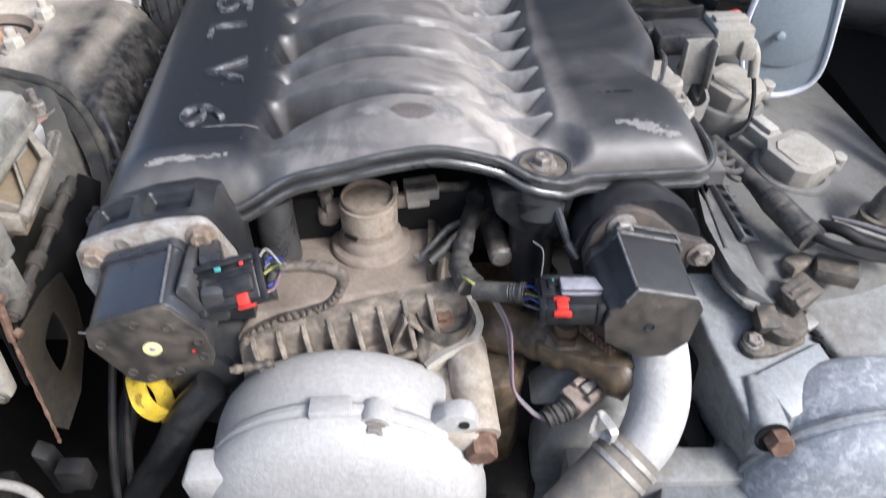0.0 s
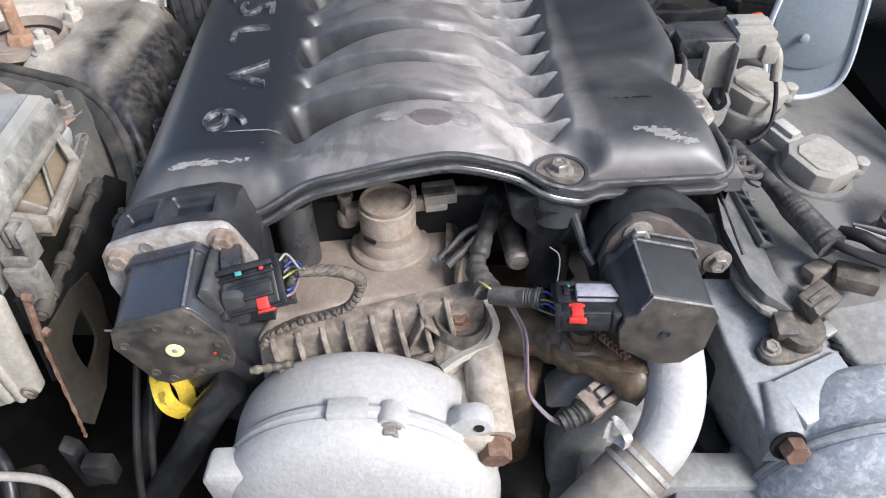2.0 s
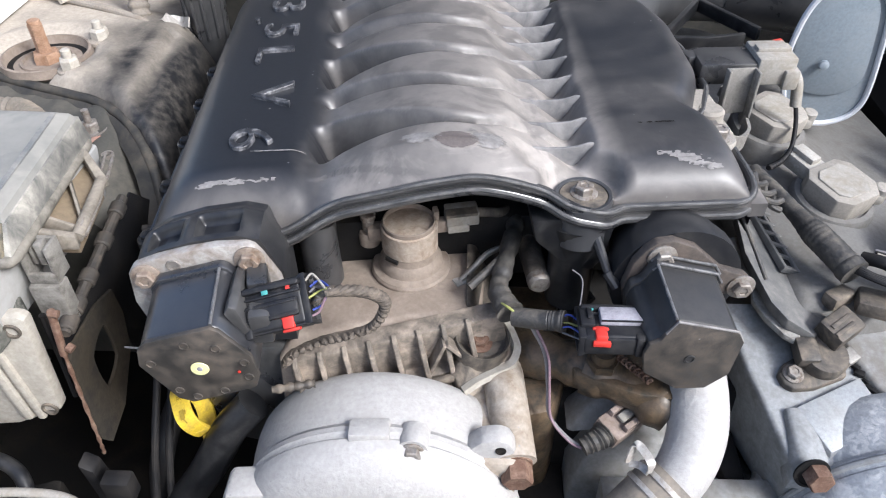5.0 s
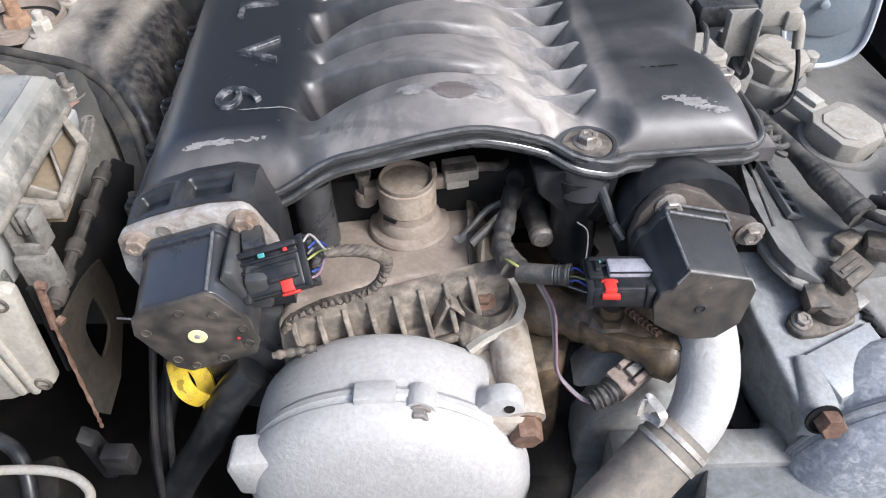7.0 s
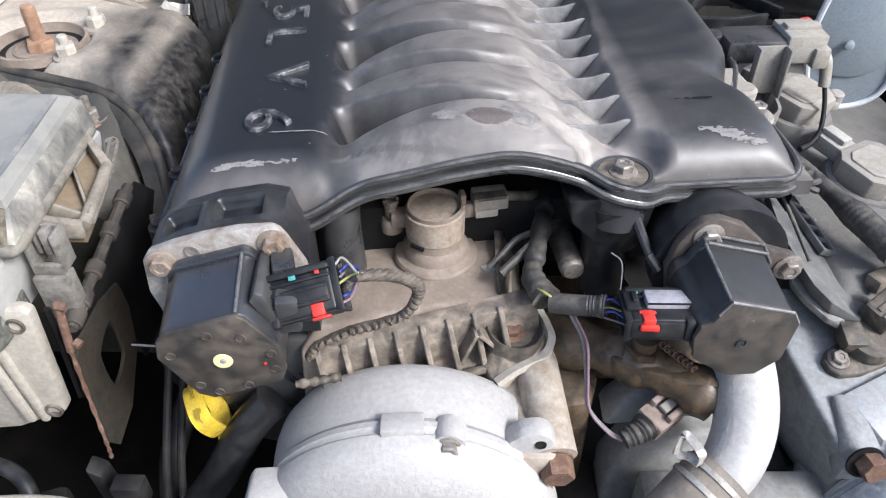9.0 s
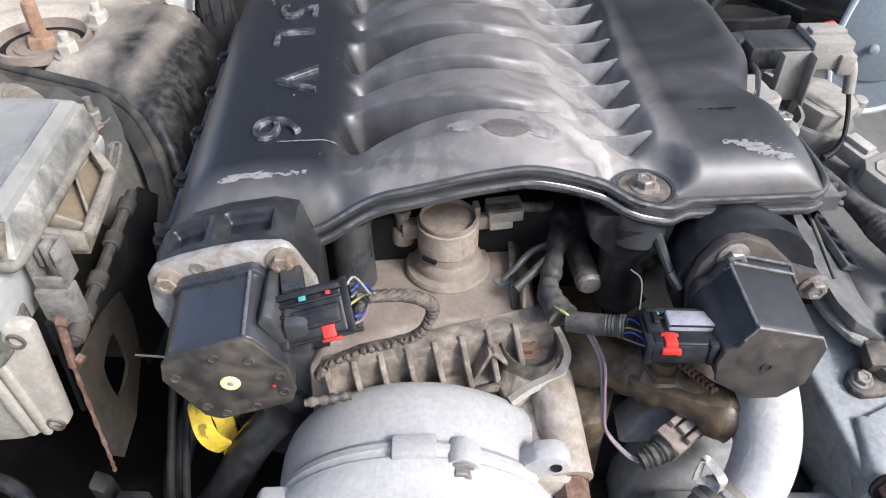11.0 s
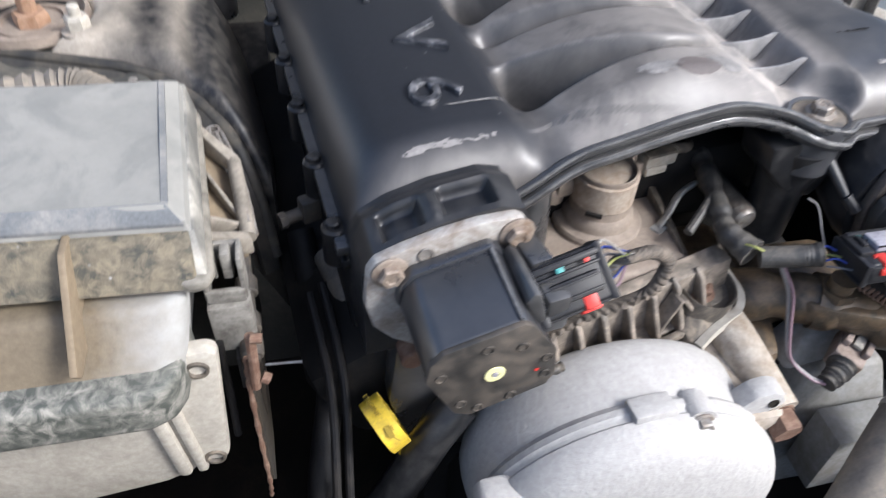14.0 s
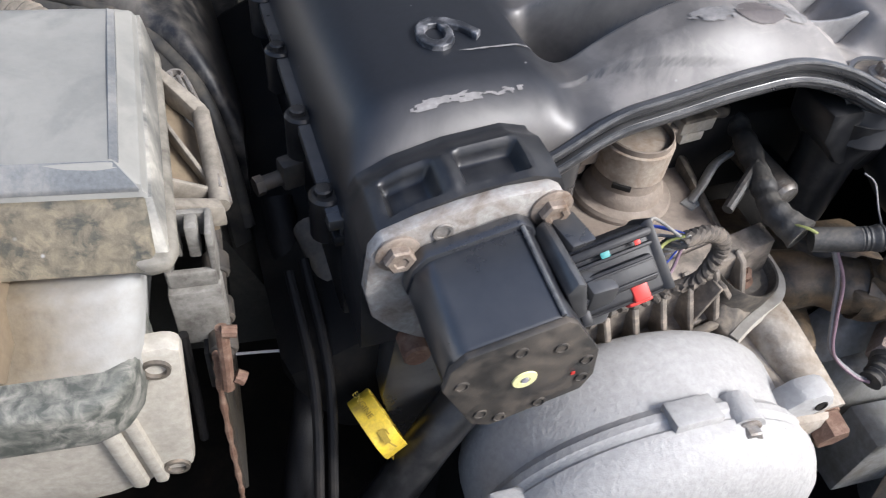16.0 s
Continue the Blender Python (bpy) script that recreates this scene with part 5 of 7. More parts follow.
for k in range(9):
    f = k / 8
    part("sealant", spun(box((0, 0, 0), (0.0022 + 0.0016 * ((k * 7) % 3), 0.0046 + 0.002 * ((k * 5) % 3), 0.003), 0.0010), Matrix.Translation((0.2500 + 0.0190 * f + 0.0008 * ((k * 3) % 3 - 1), 0.3440 - 0.0430 * f, block_z(0.3440 - 0.0430 * f) - 0.0030)) @ Matrix.Rotation(radians(24 + 17 * (k % 3)), 4, "Z")), M_DEEP, head, "black crumbling sealant")
# Dark ring drawn for the shade in the bolt's bore.
part("bolt_bore", spun(turned([(0.0112, 0.0), (0.0110, 0.0012), (0.0092, 0.0012), (0.0088, 0.0004)], 24), facing((0.2060, 0.2662, 0.7585), (0.05, -1, 0.25))), M_DEEP, head, "near-black ring in place of the shaded bore")
part("bolt", spun(turned([(0.0086, 0), (0.0086, 0.0075), (0.0076, 0.0090), (0.0015, 0.0087)], 6), facing((0.2085, 0.2662, 0.7580), (0.10, -1, 0.20))), M_RUSTB, head, "rusty brown hexagon bolt")
lone("cover_front_wall", bevelled(bridge(bmesh.new(), [[(0.255, 0.345, 0.70), (0.280, 0.292, 0.70), (0.42, 0.300, 0.70), (0.42, 0.40, 0.70), (0.25, 0.40, 0.70)], [(0.2535, 0.348, 0.7755), (0.2755, 0.300, 0.7640), (0.42, 0.306, 0.764), (0.42, 0.40, 0.788), (0.245, 0.40, 0.788)]]), 0.004, 3), M_GREYD, "pale grey cast front of the right bank", "casting")
lone("front_engine_casting", slab([(0.125, 0.20), (0.40, 0.18), (0.42, 0.31), (0.30, 0.33), (0.205, 0.325), (0.190, 0.292), (0.150, 0.278)], 0.60, 0.712, "z", 0.006), M_GREY, "grey cast front of the engine block", "casting")
wall = thing("front_cover_casting", (0.12, 0.30, 0.60), "grey cast front cover behind the coolant pipe, with a dark recess", "casting")
part("face", bevelled(bridge(bmesh.new(), [[(0.066, 0.292, 0.60), (0.140, 0.292, 0.60), (0.140, 0.34, 0.60), (0.066, 0.34, 0.60)], [(0.066, 0.292, 0.690), (0.140, 0.286, 0.712), (0.140, 0.34, 0.712), (0.066, 0.34, 0.70)], [(0.084, 0.300, 0.738), (0.136, 0.300, 0.738), (0.136, 0.34, 0.738), (0.084, 0.34, 0.738)]]), 0.004, 3), M_GREYD, wall, "grey dusty cast face")
# The shade behind the pipe is put into these three dark colours.
part("recess_slope", bevelled(bridge(bmesh.new(), [[(0.130, 0.276, 0.64), (0.205, 0.276, 0.64), (0.205, 0.33, 0.64), (0.130, 0.33, 0.64)], [(0.130, 0.282, 0.708), (0.205, 0.280, 0.708), (0.205, 0.322, 0.690), (0.130, 0.322, 0.690)]]), 0.003), M_RECESS, wall, "recess floor, darkened in colour for its shade")
part("recess_foot", bevelled(bridge(bmesh.new(), [[(0.168, 0.288, 0.690), (0.190, 0.286, 0.690), (0.188, 0.33, 0.690), (0.160, 0.33, 0.690)], [(0.172, 0.292, 0.708), (0.186, 0.291, 0.708), (0.184, 0.33, 0.714), (0.163, 0.33, 0.714)]]), 0.003), M_DEEP, wall, "recess foot, near-black in colour for its shade")
part("recess_back", box((0.165, 0.352, 0.700), (0.09, 0.03, 0.09), 0.004), M_DEEP, wall, "recess back, near-black in colour for its shade")
part("ledge", slab([(0.085, 0.258), (0.215, 0.262), (0.215, 0.287), (0.085, 0.285)], 0.660, 0.7175, "z", 0.0015, 2), M_GREYD, wall, "pale ledge")
part("web", bevelled(bridge(bmesh.new(), [[(0.06, 0.300, 0.742), (0.13, 0.304, 0.750), (0.13, 0.33, 0.75), (0.06, 0.33, 0.742)], [(0.085, 0.318, 0.765), (0.12, 0.318, 0.768), (0.12, 0.335, 0.768), (0.085, 0.335, 0.765)]]), 0.003), M_GREYD, wall)
sens = thing("cam_sensor", (0.225, 0.335, 0.77), "dusty dark plastic cam sensor bolted on the grey block", "sensor")
mS = Matrix.Translation((0.2265, 0.3395, block_z(0.3395) - 0.004)) @ Matrix.Rotation(radians(15.6), 4, "X") @ Matrix.Rotation(radians(22), 4, "Z")
part("foot", spun(slab([(-0.030, -0.006), (-0.026, -0.012), (-0.012, -0.016), (0.012, -0.016), (0.019, -0.004), (0.014, 0.012), (-0.022, 0.006), (-0.029, 0.001)], -0.003, 0.005, "z", 0.0018, 3), mS), M_RIB, sens)
part("body", spun(joined(turned([(0.0150, 0.004), (0.0150, 0.0125), (0.0138, 0.0145), (0.001, 0.015)], 30, Matrix.Translation((0.003, 0, 0))), box((-0.008, 0.006, 0.012), (0.014, 0.018, 0.012), 0.002, -20)), mS), M_RIB, sens, "round sensor body, dusty")
part("lug", spun(box((0.017, -0.006, 0.010), (0.010, 0.010, 0.008), 0.001, 10), mS), M_SENSB, sens, "pale square lug")
part("socket", spun(joined(box((0.017, 0.011, 0.021), (0.024, 0.019, 0.015), 0.0018, 14), *[box((0.015 + 0.001 * k, 0.0065 + 0.0060 * k, 0.0288), (0.017, 0.0030, 0.0014), 0.0004, 14) for k in (0, 1)]), mS), M_RIB, sens, "dark plug socket with slots")
part("bolt", spun(hexhead(Matrix.Translation((-0.0205, -0.0025, 0.005)), 0.009, 0.005, 0.0068), mS), M_STEEL, sens, "small steel bolt")

vcover = thing("valve_cover", (0.30, 0.50, 0.74), "dust-coated cast valve cover on the engine bank", "valve cover")
mV = Matrix.Translation((0.278, 0.55, 0.787)) @ Matrix.Rotation(radians(5.5), 4, "Z") @ Matrix.Rotation(radians(9), 4, "Y")
part("cover", sheet(np.linspace(-0.092, 0.150, 70), np.linspace(-0.19, 0.26, 100), lambda a, b: 0.0 + 0.012 * np.exp(-((a + 0.02) / 0.05) ** 2) - 0.05 * np.clip((np.where(a > 0, a - 0.055, -a) - 0.07) / 0.022, 0, 1) ** 2 - 0.04 * np.clip((-b - 0.165) / 0.025, 0, 1) ** 2
     + 0.006 * np.exp(-(((b + 0.08) / 0.045) ** 2 + ((a + 0.005) / 0.05) ** 2)) + 0.006 * np.exp(-(((b - 0.02) / 0.045) ** 2 + ((a + 0.005) / 0.05) ** 2)), mV, 0.70), M_VCOVER, vcover)
part("filler_stub", joined(turned([(0.018, 0), (0.018, 0.016), (0.014, 0.02), (0.014, 0.03)], 24, Matrix.Translation((0.315, 0.415, 0.786))), tube([(0.315, 0.415, 0.812), (0.325, 0.42, 0.828), (0.35, 0.43, 0.835), (0.39, 0.44, 0.835)], 0.011, 14)), M_RIB, vcover, "dark breather elbow")
part("lower_lip", spun(box((-0.085, -0.06, -0.008), (0.012, 0.26, 0.014), 0.003), mV), M_VCOVER, vcover)


def ignition_coil(at, rz):
    t = thing("ignition_coil", at, "dust-coated ignition coil with a pale connector on the valve cover", "ignition coil", "ignition coils")
    m = pose(*at, 0, 8, rz)
    part("base", spun(turned([(0.032, -0.012), (0.032, 0.008), (0.030, 0.0115), (0.026, 0.0125), (0.0245, 0.010), (0.019, 0.010)], 34), m), M_VCOVER, t)
    part("body", spun(slab([(-0.022, -0.014), (-0.014, -0.023), (0.014, -0.023), (0.023, -0.014), (0.023, 0.014), (0.012, 0.023), (-0.013, 0.023), (-0.022, 0.015)], 0.006, 0.028, "z", 0.0014, 2), m), M_COIL, t)
    part("cap_plate", spun(slab([(-0.016, -0.010), (-0.010, -0.017), (0.010, -0.017), (0.017, -0.010), (0.017, 0.010), (0.009, 0.017), (-0.009, 0.017), (-0.016, 0.011)], 0.0278, 0.0292, "z", 0.0006, 1), m), M_TAN, t, "slightly raised dusty top")
    part("lug", spun(joined(box((0.016, 0.020, 0.018), (0.014, 0.013, 0.010), 0.003, 58), turned([(0.006, 0.014), (0.006, 0.027), (0.0045, 0.028)], 16, Matrix.Translation((0.018, 0.024, 0)))), m), M_TAN, t)
    c = part("connector", spun(joined(box((-0.033, 0.000, 0.018), (0.030, 0.019, 0.013), 0.002), box((-0.036, 0.0, 0.0265), (0.020, 0.010, 0.005), 0.001), box((-0.048, 0.0, 0.018), (0.006, 0.015, 0.010), 0.001)), m), material("pale_plastic", (0.36, 0.345, 0.31), 0.6, dirt=(0.26, 0.235, 0.20), amount=0.4, size=90, bump=0.2), t, "pale dusty plastic connector")
    return t


coil = ignition_coil((0.275, 0.481, 0.800), -58)
copy_thing(coil, pose(0.2425, 0.560, 0.816, 0, 0, 0) @ pose(0, 0, 0, 0, 0, 8))

mapsens = thing("pressure_sensor", (0.19, 0.545, 0.86), "black pressure sensor with a tan connector and red clip", "sensor")
part("body", joined(box((0.188, 0.546, 0.888), (0.046, 0.032, 0.018), 0.003, 4), box((0.164, 0.552, 0.889), (0.014, 0.016, 0.014), 0.003, 20), rod((0.156, 0.556, 0.888), (0.168, 0.552, 0.888), 0.006, 14, 0.001)), M_BLACK2, mapsens)
part("plug", joined(box((0.2235, 0.548, 0.890), (0.030, 0.034, 0.022), 0.002, 4), box((0.2235, 0.548, 0.902), (0.026, 0.010, 0.004), 0.001, 4), box((0.236, 0.540, 0.884), (0.012, 0.024, 0.016), 0.002, 4)), M_TAN, mapsens, "dusty tan connector")
part("red_clip", box((0.2325, 0.565, 0.899), (0.008, 0.004, 0.004), 0.0008, 20), M_RED, mapsens, "red clip")
lone("manifold_lug", joined(box((0.160, 0.498, 0.874), (0.024, 0.034, 0.022), 0.004, 8), turned([(0.010, 0.86), (0.010, 0.8835), (0.008, 0.8855)], 18, Matrix.Translation((0.166, 0.484, 0)))), M_COIL, "pale dusty lug beside the plenum", "lug")
brk = thing("sensor_bracket", (0.185, 0.49, 0.85), "dusty steel bracket band by the intake plenum", "bracket")
part("upright", joined(box((0.184, 0.5165, 0.880), (0.002, 0.008, 0.038), 0.0008, 6), box((0.194, 0.520, 0.880), (0.022, 0.002, 0.038), 0.0008, 6), box((0.205, 0.5155, 0.880), (0.002, 0.010, 0.038), 0.0008, 6)), M_SENSB, brk)
part("band", strap([(0.205, 0.515, 0.853), (0.202, 0.497, 0.853), (0.190, 0.480, 0.857), (0.176, 0.470, 0.866), (0.170, 0.455, 0.874), (0.160, 0.44, 0.885)], 0.013, 0.0025, (0.2, 0.2, 1), 6), M_SENSB, brk)
part("foot", box((0.171, 0.492, 0.862), (0.026, 0.034, 0.012), 0.003, 8), M_TAN, brk)
harness = thing("coil_harness", (0.26, 0.52, 0.81), "dark corrugated wiring loom along the coils", "wiring harness")
part("grommet", tube([(0.243, 0.545, 0.884), (0.2475, 0.541, 0.876), (0.250, 0.537, 0.858)], 0.0044, 12, 5), M_TAN, harness)
part("loom", tube([(0.2495, 0.538, 0.862), (0.252, 0.530, 0.845), (0.248, 0.516, 0.832), (0.236, 0.500, 0.830), (0.222, 0.487, 0.832)], lambda t: 0.0018 + 0.0014 * max(0, t - 0.55) + 0.0004 * math.sin(t * 150) * (t > 0.55), 12, 26), M_DARK, harness)
part("loom", joined(*[tube([(x + 0.0035 * math.cos(i * 0.9 + ph), y + 0.0025 * math.sin(i * 0.9 + ph), z + 0.0035 * math.sin(i * 0.9 + ph)) for i, (x, y, z) in enumerate(smooth_path([(0.168, 0.470, 0.868), (0.180, 0.446, 0.862), (0.196, 0.434, 0.852), (0.212, 0.432, 0.838)], 5))], 0.0024, 8, 3) for ph in (0, 2.1, 4.2)]), M_TAPE, harness)
part("loom", tube([(0.210, 0.486, 0.830), (0.221, 0.456, 0.829), (0.233, 0.421, 0.827), (0.240, 0.402, 0.826), (0.251, 0.379, 0.822)], lambda t: 0.0062 + 0.0034 * float(sstep(0.35, 0.6, t)) + 0.00015 * math.sin(t * 120) + 0.0008 * (t > 0.93), 18, 20), M_TAPE, harness, "dusty smooth cable sleeve")
for k in range(4):
    part("wire", tube([(0.249, 0.382, 0.823 + 0.002 * k), (0.262, 0.369 + 0.002 * k, 0.824), (0.285, 0.362 + 0.003 * k, 0.82), (0.32, 0.364, 0.815)], 0.0017, 8, 6), M_DARK, harness)
part("loom_branch", tube([(0.262, 0.395, 0.822), (0.272, 0.385, 0.826), (0.290, 0.378, 0.820), (0.33, 0.37, 0.815)], 0.0045, 12), M_DARK, harness)
for k, mm in enumerate((M_WGREY, M_DARK, M_TAN)):
    part("wire", tube([(0.270, 0.398 - 0.002 * k, 0.826), (0.290, 0.39 - 0.003 * k, 0.826 - 0.001 * k), (0.32, 0.379 - 0.004 * k, 0.820)], 0.0014, 8, 6), mm, harness)
part("clip", joined(box((0.268, 0.367, 0.805), (0.028, 0.02, 0.012), 0.003, -20), box((0.245, 0.375, 0.803), (0.02, 0.012, 0.012), 0.003, 30)), M_RIB, harness)
grid = thing("lattice_clip_rail", (0.205, 0.41, 0.78), "dark plastic cable rail with a square lattice", "cable rail")


def rail_z(x, y):
    return 0.797 + 0.5 * (0.222 - x) + 0.05 * (y - 0.37)


STRIP = [(0.1860, 0.440, 0.800), (0.1960, 0.440, 0.802), (0.1990, 0.396, 0.801), (0.2000, 0.372, 0.800), (0.2080, 0.360, 0.797), (0.2165, 0.350, 0.793), (0.2110, 0.343, 0.793), (0.2030, 0.347, 0.795), (0.1940, 0.361, 0.797), (0.1900, 0.377, 0.797), (0.1930, 0.392, 0.798)]
RAIL = [(0.1925, 0.455), (0.2290, 0.485), (0.2365, 0.443), (0.2350, 0.421), (0.2290, 0.408), (0.2290, 0.397), (0.2343, 0.393), (0.2500, 0.388), (0.2426, 0.368), (0.2225, 0.3455), (0.2039, 0.351), (0.1950, 0.362), (0.1915, 0.380), (0.1873, 0.405)]
part("rail", bevelled(bridge(bmesh.new(), [[(x, y, rail_z(x, y) - 0.009) for x, y in RAIL], [(x, y, rail_z(x, y)) for x, y in RAIL]]), 0.0012, 2), M_FLAP, grid, "dusty dark plastic rail")
part("worn_edge", tube([(x, y, rail_z(x, y) - 0.0006) for x, y in RAIL[2:8]], 0.0010, 8, 3), M_SCUFF, grid, "rail edge worn pale")
mG = Matrix.Translation((0.2205, 0.432, rail_z(0.2205, 0.432) + 0.0030)) @ Matrix.Rotation(radians(26.5), 4, "Y") @ Matrix.Rotation(radians(10), 4, "Z")
part("lattice", spun(joined(*[box((x, 0, 0), (0.0034, 0.066, 0.005), 0.0006) for x in (-0.0120, 0, 0.0120)], *[box((0, -0.0310 + 0.0124 * k, 0), (0.027, 0.0034, 0.0046), 0.0006) for k in range(6)]), mG), M_FLAP, grid)
# Solid dark sheet that paints the shade inside the lattice openings.
part("back_plate", spun(box((0, 0, -0.0002), (0.024, 0.064, 0.0016), 0.0004), mG), M_DEEP, grid, "near-black sheet in place of the shaded lattice openings")
part("lower_strip", bevelled(bridge(bmesh.new(), [[(x, y, z - 0.005) for x, y, z in STRIP], STRIP]), 0.0010, 2), M_VALVE2, grid, "pale dusty lower strip")
lone("thin_cable", tube([(0.165, 0.42, 0.862), (0.172, 0.40, 0.856), (0.178, 0.385, 0.846), (0.186, 0.362, 0.83)], 0.0014, 10, 10), M_TAPE, "thin dark cable bundle by the manifold corner", "cable")

panel = thing("resonator_box", (0.305, 0.61, 0.80), "blue-grey plastic resonator box with a pale rounded rim", "air box")
outline = [(0.262, 0.853), (0.258, 0.872), (0.2585, 0.895), (0.262, 0.915), (0.270, 0.93), (0.285, 0.939), (0.305, 0.939), (0.326, 0.930), (0.338, 0.912), (0.346, 0.875), (0.351, 0.84), (0.348, 0.822), (0.336, 0.811), (0.315, 0.806), (0.290, 0.810), (0.273, 0.826)]
outline = [(0.258 + (x - 0.258) * 0.86, z - 0.003) for x, z in outline]
rim = smooth_path(outline + outline[:1], 4)[:-1]
rim2 = [(p.x, p.y) for p in [Vector((a[0], a[1])) for a in rim]]
part("body", bridge(bmesh.new(), [[(x, 0.598 - 0.1 * (z - 0.87), z) for x, z in rim2], [(0.298 + (x - 0.298) * 0.8 + 0.040, 0.655 - 0.1 * (z - 0.87), 0.87 + (z - 0.87) * 0.8) for x, z in rim2]]), M_PANEL, panel)
part("rim", tube([(x, 0.597 - 0.1 * (z - 0.87), z) for x, z in rim2 + rim2[:1]], 0.0026, 8, 1), M_LIGHTRIM, panel, "pale worn rim")
inner = [(0.298 + (x - 0.298) * 0.84 - 0.004, 0.875 + (z - 0.875) * 0.74 + 0.012) for x, z in rim2]
part("face", bevelled(bridge(bmesh.new(), [[(x, 0.5975 - 0.1 * (z - 0.87), z) for x, z in inner], [(x, 0.5955 - 0.1 * (z - 0.87), z) for x, z in inner]]), 0.001, 2), M_PANEL, panel)
part("nub", spun(turned([(0.0045, 0), (0.004, 0.0025), (0.002, 0.0035), (0.0005, 0.0035)], 16), facing((0.288, 0.5925, 0.866), (0, -1, 0.1))), M_PANEL, panel)

# ---- left: fuse box, strut tower, bracket, dipstick ----
fuse = thing("fuse_box", (-0.38, 0.38, 0.74), "dusty grey plastic fuse box with ribbed hinge and latch", "fuse box")


def lidform(a, b):
    e = np.maximum(np.clip((a + 0.2895) / 0.0095, 0, 1), np.maximum(np.clip((0.333 - b) / 0.007, 0, 1), np.clip((b - 0.432) / 0.01, 0, 1)))
    return 0.9075 - 0.0004 * np.sin(a * 90) * np.sin(b * 60) - 0.0065 * e - 0.003 * sstep(0.85, 1.0, e)


LEAN = Matrix.Translation((0.0075, 0.3245, 0)) @ Matrix(((1, -0.075, 0, 0), (-0.06, 1, 0, -0.0168), (0, 0, 1, 0), (0, 0, 0, 1))) @ Matrix.Translation((0, -0.33, 0))
lid = part("lid", spun(sheet(np.concatenate([np.linspace(-0.56, -0.295, 30), np.linspace(-0.2935, -0.279, 12)]), np.concatenate([np.linspace(0.3255, 0.337, 12), np.linspace(0.34, 0.42, 14), np.linspace(0.423, 0.444, 10)]), lidform, None, 0.898), LEAN), M_LID, fuse, "dust-covered grey lid")
part("lid_rim", spun(slab([(-0.56, 0.3120), (-0.290, 0.3110), (-0.284, 0.3085), (-0.2770, 0.3105), (-0.2740, 0.318), (-0.2740, 0.44), (-0.279, 0.448), (-0.56, 0.448)], 0.8755, 0.8825, "z", 0.0028, 3), LEAN), M_LIDRIM, fuse, "tan-stained lower rim of the lid")
part("lid_side", spun(bevelled(bridge(bmesh.new(), [[(-0.57, 0.312, 0.879), (-0.2765, 0.312, 0.879), (-0.2755, 0.445, 0.879), (-0.57, 0.445, 0.879)], [(-0.57, 0.3257, 0.8985), (-0.2788, 0.3257, 0.8985), (-0.2788, 0.4438, 0.8985), (-0.57, 0.4438, 0.8985)]]), 0.0012, 2), LEAN), M_LIDSIDE, fuse, "scuffed sloping side of the lid")
base = part("base", bevelled(bridge(bmesh.new(), [[(-0.57, 0.274, 0.824), (-0.300, 0.274, 0.824), (-0.291, 0.279, 0.824), (-0.287, 0.292, 0.824), (-0.285, 0.445, 0.824), (-0.57, 0.445, 0.824)], [(-0.57, 0.301, 0.873), (-0.292, 0.301, 0.873), (-0.283, 0.305, 0.873), (-0.279, 0.31, 0.873), (-0.277, 0.445, 0.873), (-0.57, 0.445, 0.873)]]), 0.004, 3), M_BASE, fuse, "tan base with mud splashes, right corner paled as sunlit")
part("rib", slab([(0.2790, 0.8600), (0.2750, 0.866), (0.3120, 0.9000), (0.324, 0.900), (0.324, 0.8600)], -0.3245, -0.3212, "x", 0.0008), M_MUDRIB, base, "tan mud-stained rib")
M_EDGE = material("dark_edge_plastic", (0.13, 0.136, 0.14), 0.4, dirt=(0.27, 0.26, 0.24), amount=0.38, size=40, bump=0.15)
part("lid_edge", bevelled(spun(bridge(bmesh.new(), [[(-0.56, 0.3338, 0.9065), (-0.289, 0.3338, 0.9065), (-0.2822, 0.3262, 0.9000), (-0.56, 0.3262, 0.9000)], [(-0.56, 0.3338, 0.9082), (-0.289, 0.3338, 0.9082), (-0.2822, 0.3262, 0.9022), (-0.56, 0.3262, 0.9022)]]), LEAN), 0.0004, 1), M_EDGE, fuse, "darker front edge of the lid")
part("lid_edge", bevelled(spun(bridge(bmesh.new(), [[(-0.2905, 0.3345, 0.9062), (-0.2875, 0.3338, 0.9045), (-0.2875, 0.432, 0.9045), (-0.2905, 0.432, 0.9062)], [(-0.2905, 0.3345, 0.9083), (-0.2875, 0.3338, 0.9070), (-0.2875, 0.432, 0.9070), (-0.2905, 0.432, 0.9083)]]), LEAN), 0.0003, 1), M_EDGE, fuse, "darker side edge of the lid")
part("front_wall", bevelled(bridge(bmesh.new(), [[(-0.56, 0.3195, 0.8785), (-0.2735, 0.3035, 0.8785), (-0.2715, 0.309, 0.8785), (-0.56, 0.327, 0.8785)], [(-0.56, 0.3347, 0.8985), (-0.2745, 0.3177, 0.8985), (-0.2730, 0.3207, 0.8985), (-0.56, 0.3395, 0.8985)]]), 0.001), M_MUDWALL, fuse, "brown mud-mottled front wall")
part("mud_skirt", slab([(-0.56, 0.2725), (-0.302, 0.2725), (-0.291, 0.277), (-0.286, 0.287), (-0.283, 0.32), (-0.56, 0.32)], 0.822, 0.848, "z", 0.005, 3), material("mud_stained_plastic", (0.055, 0.06, 0.052), 0.6, dirt=(0.26, 0.25, 0.22), amount=0.44, size=150, fine=180, bump=0.6, sharp=0.25, detail=10), fuse, "mud-stained lower edge")
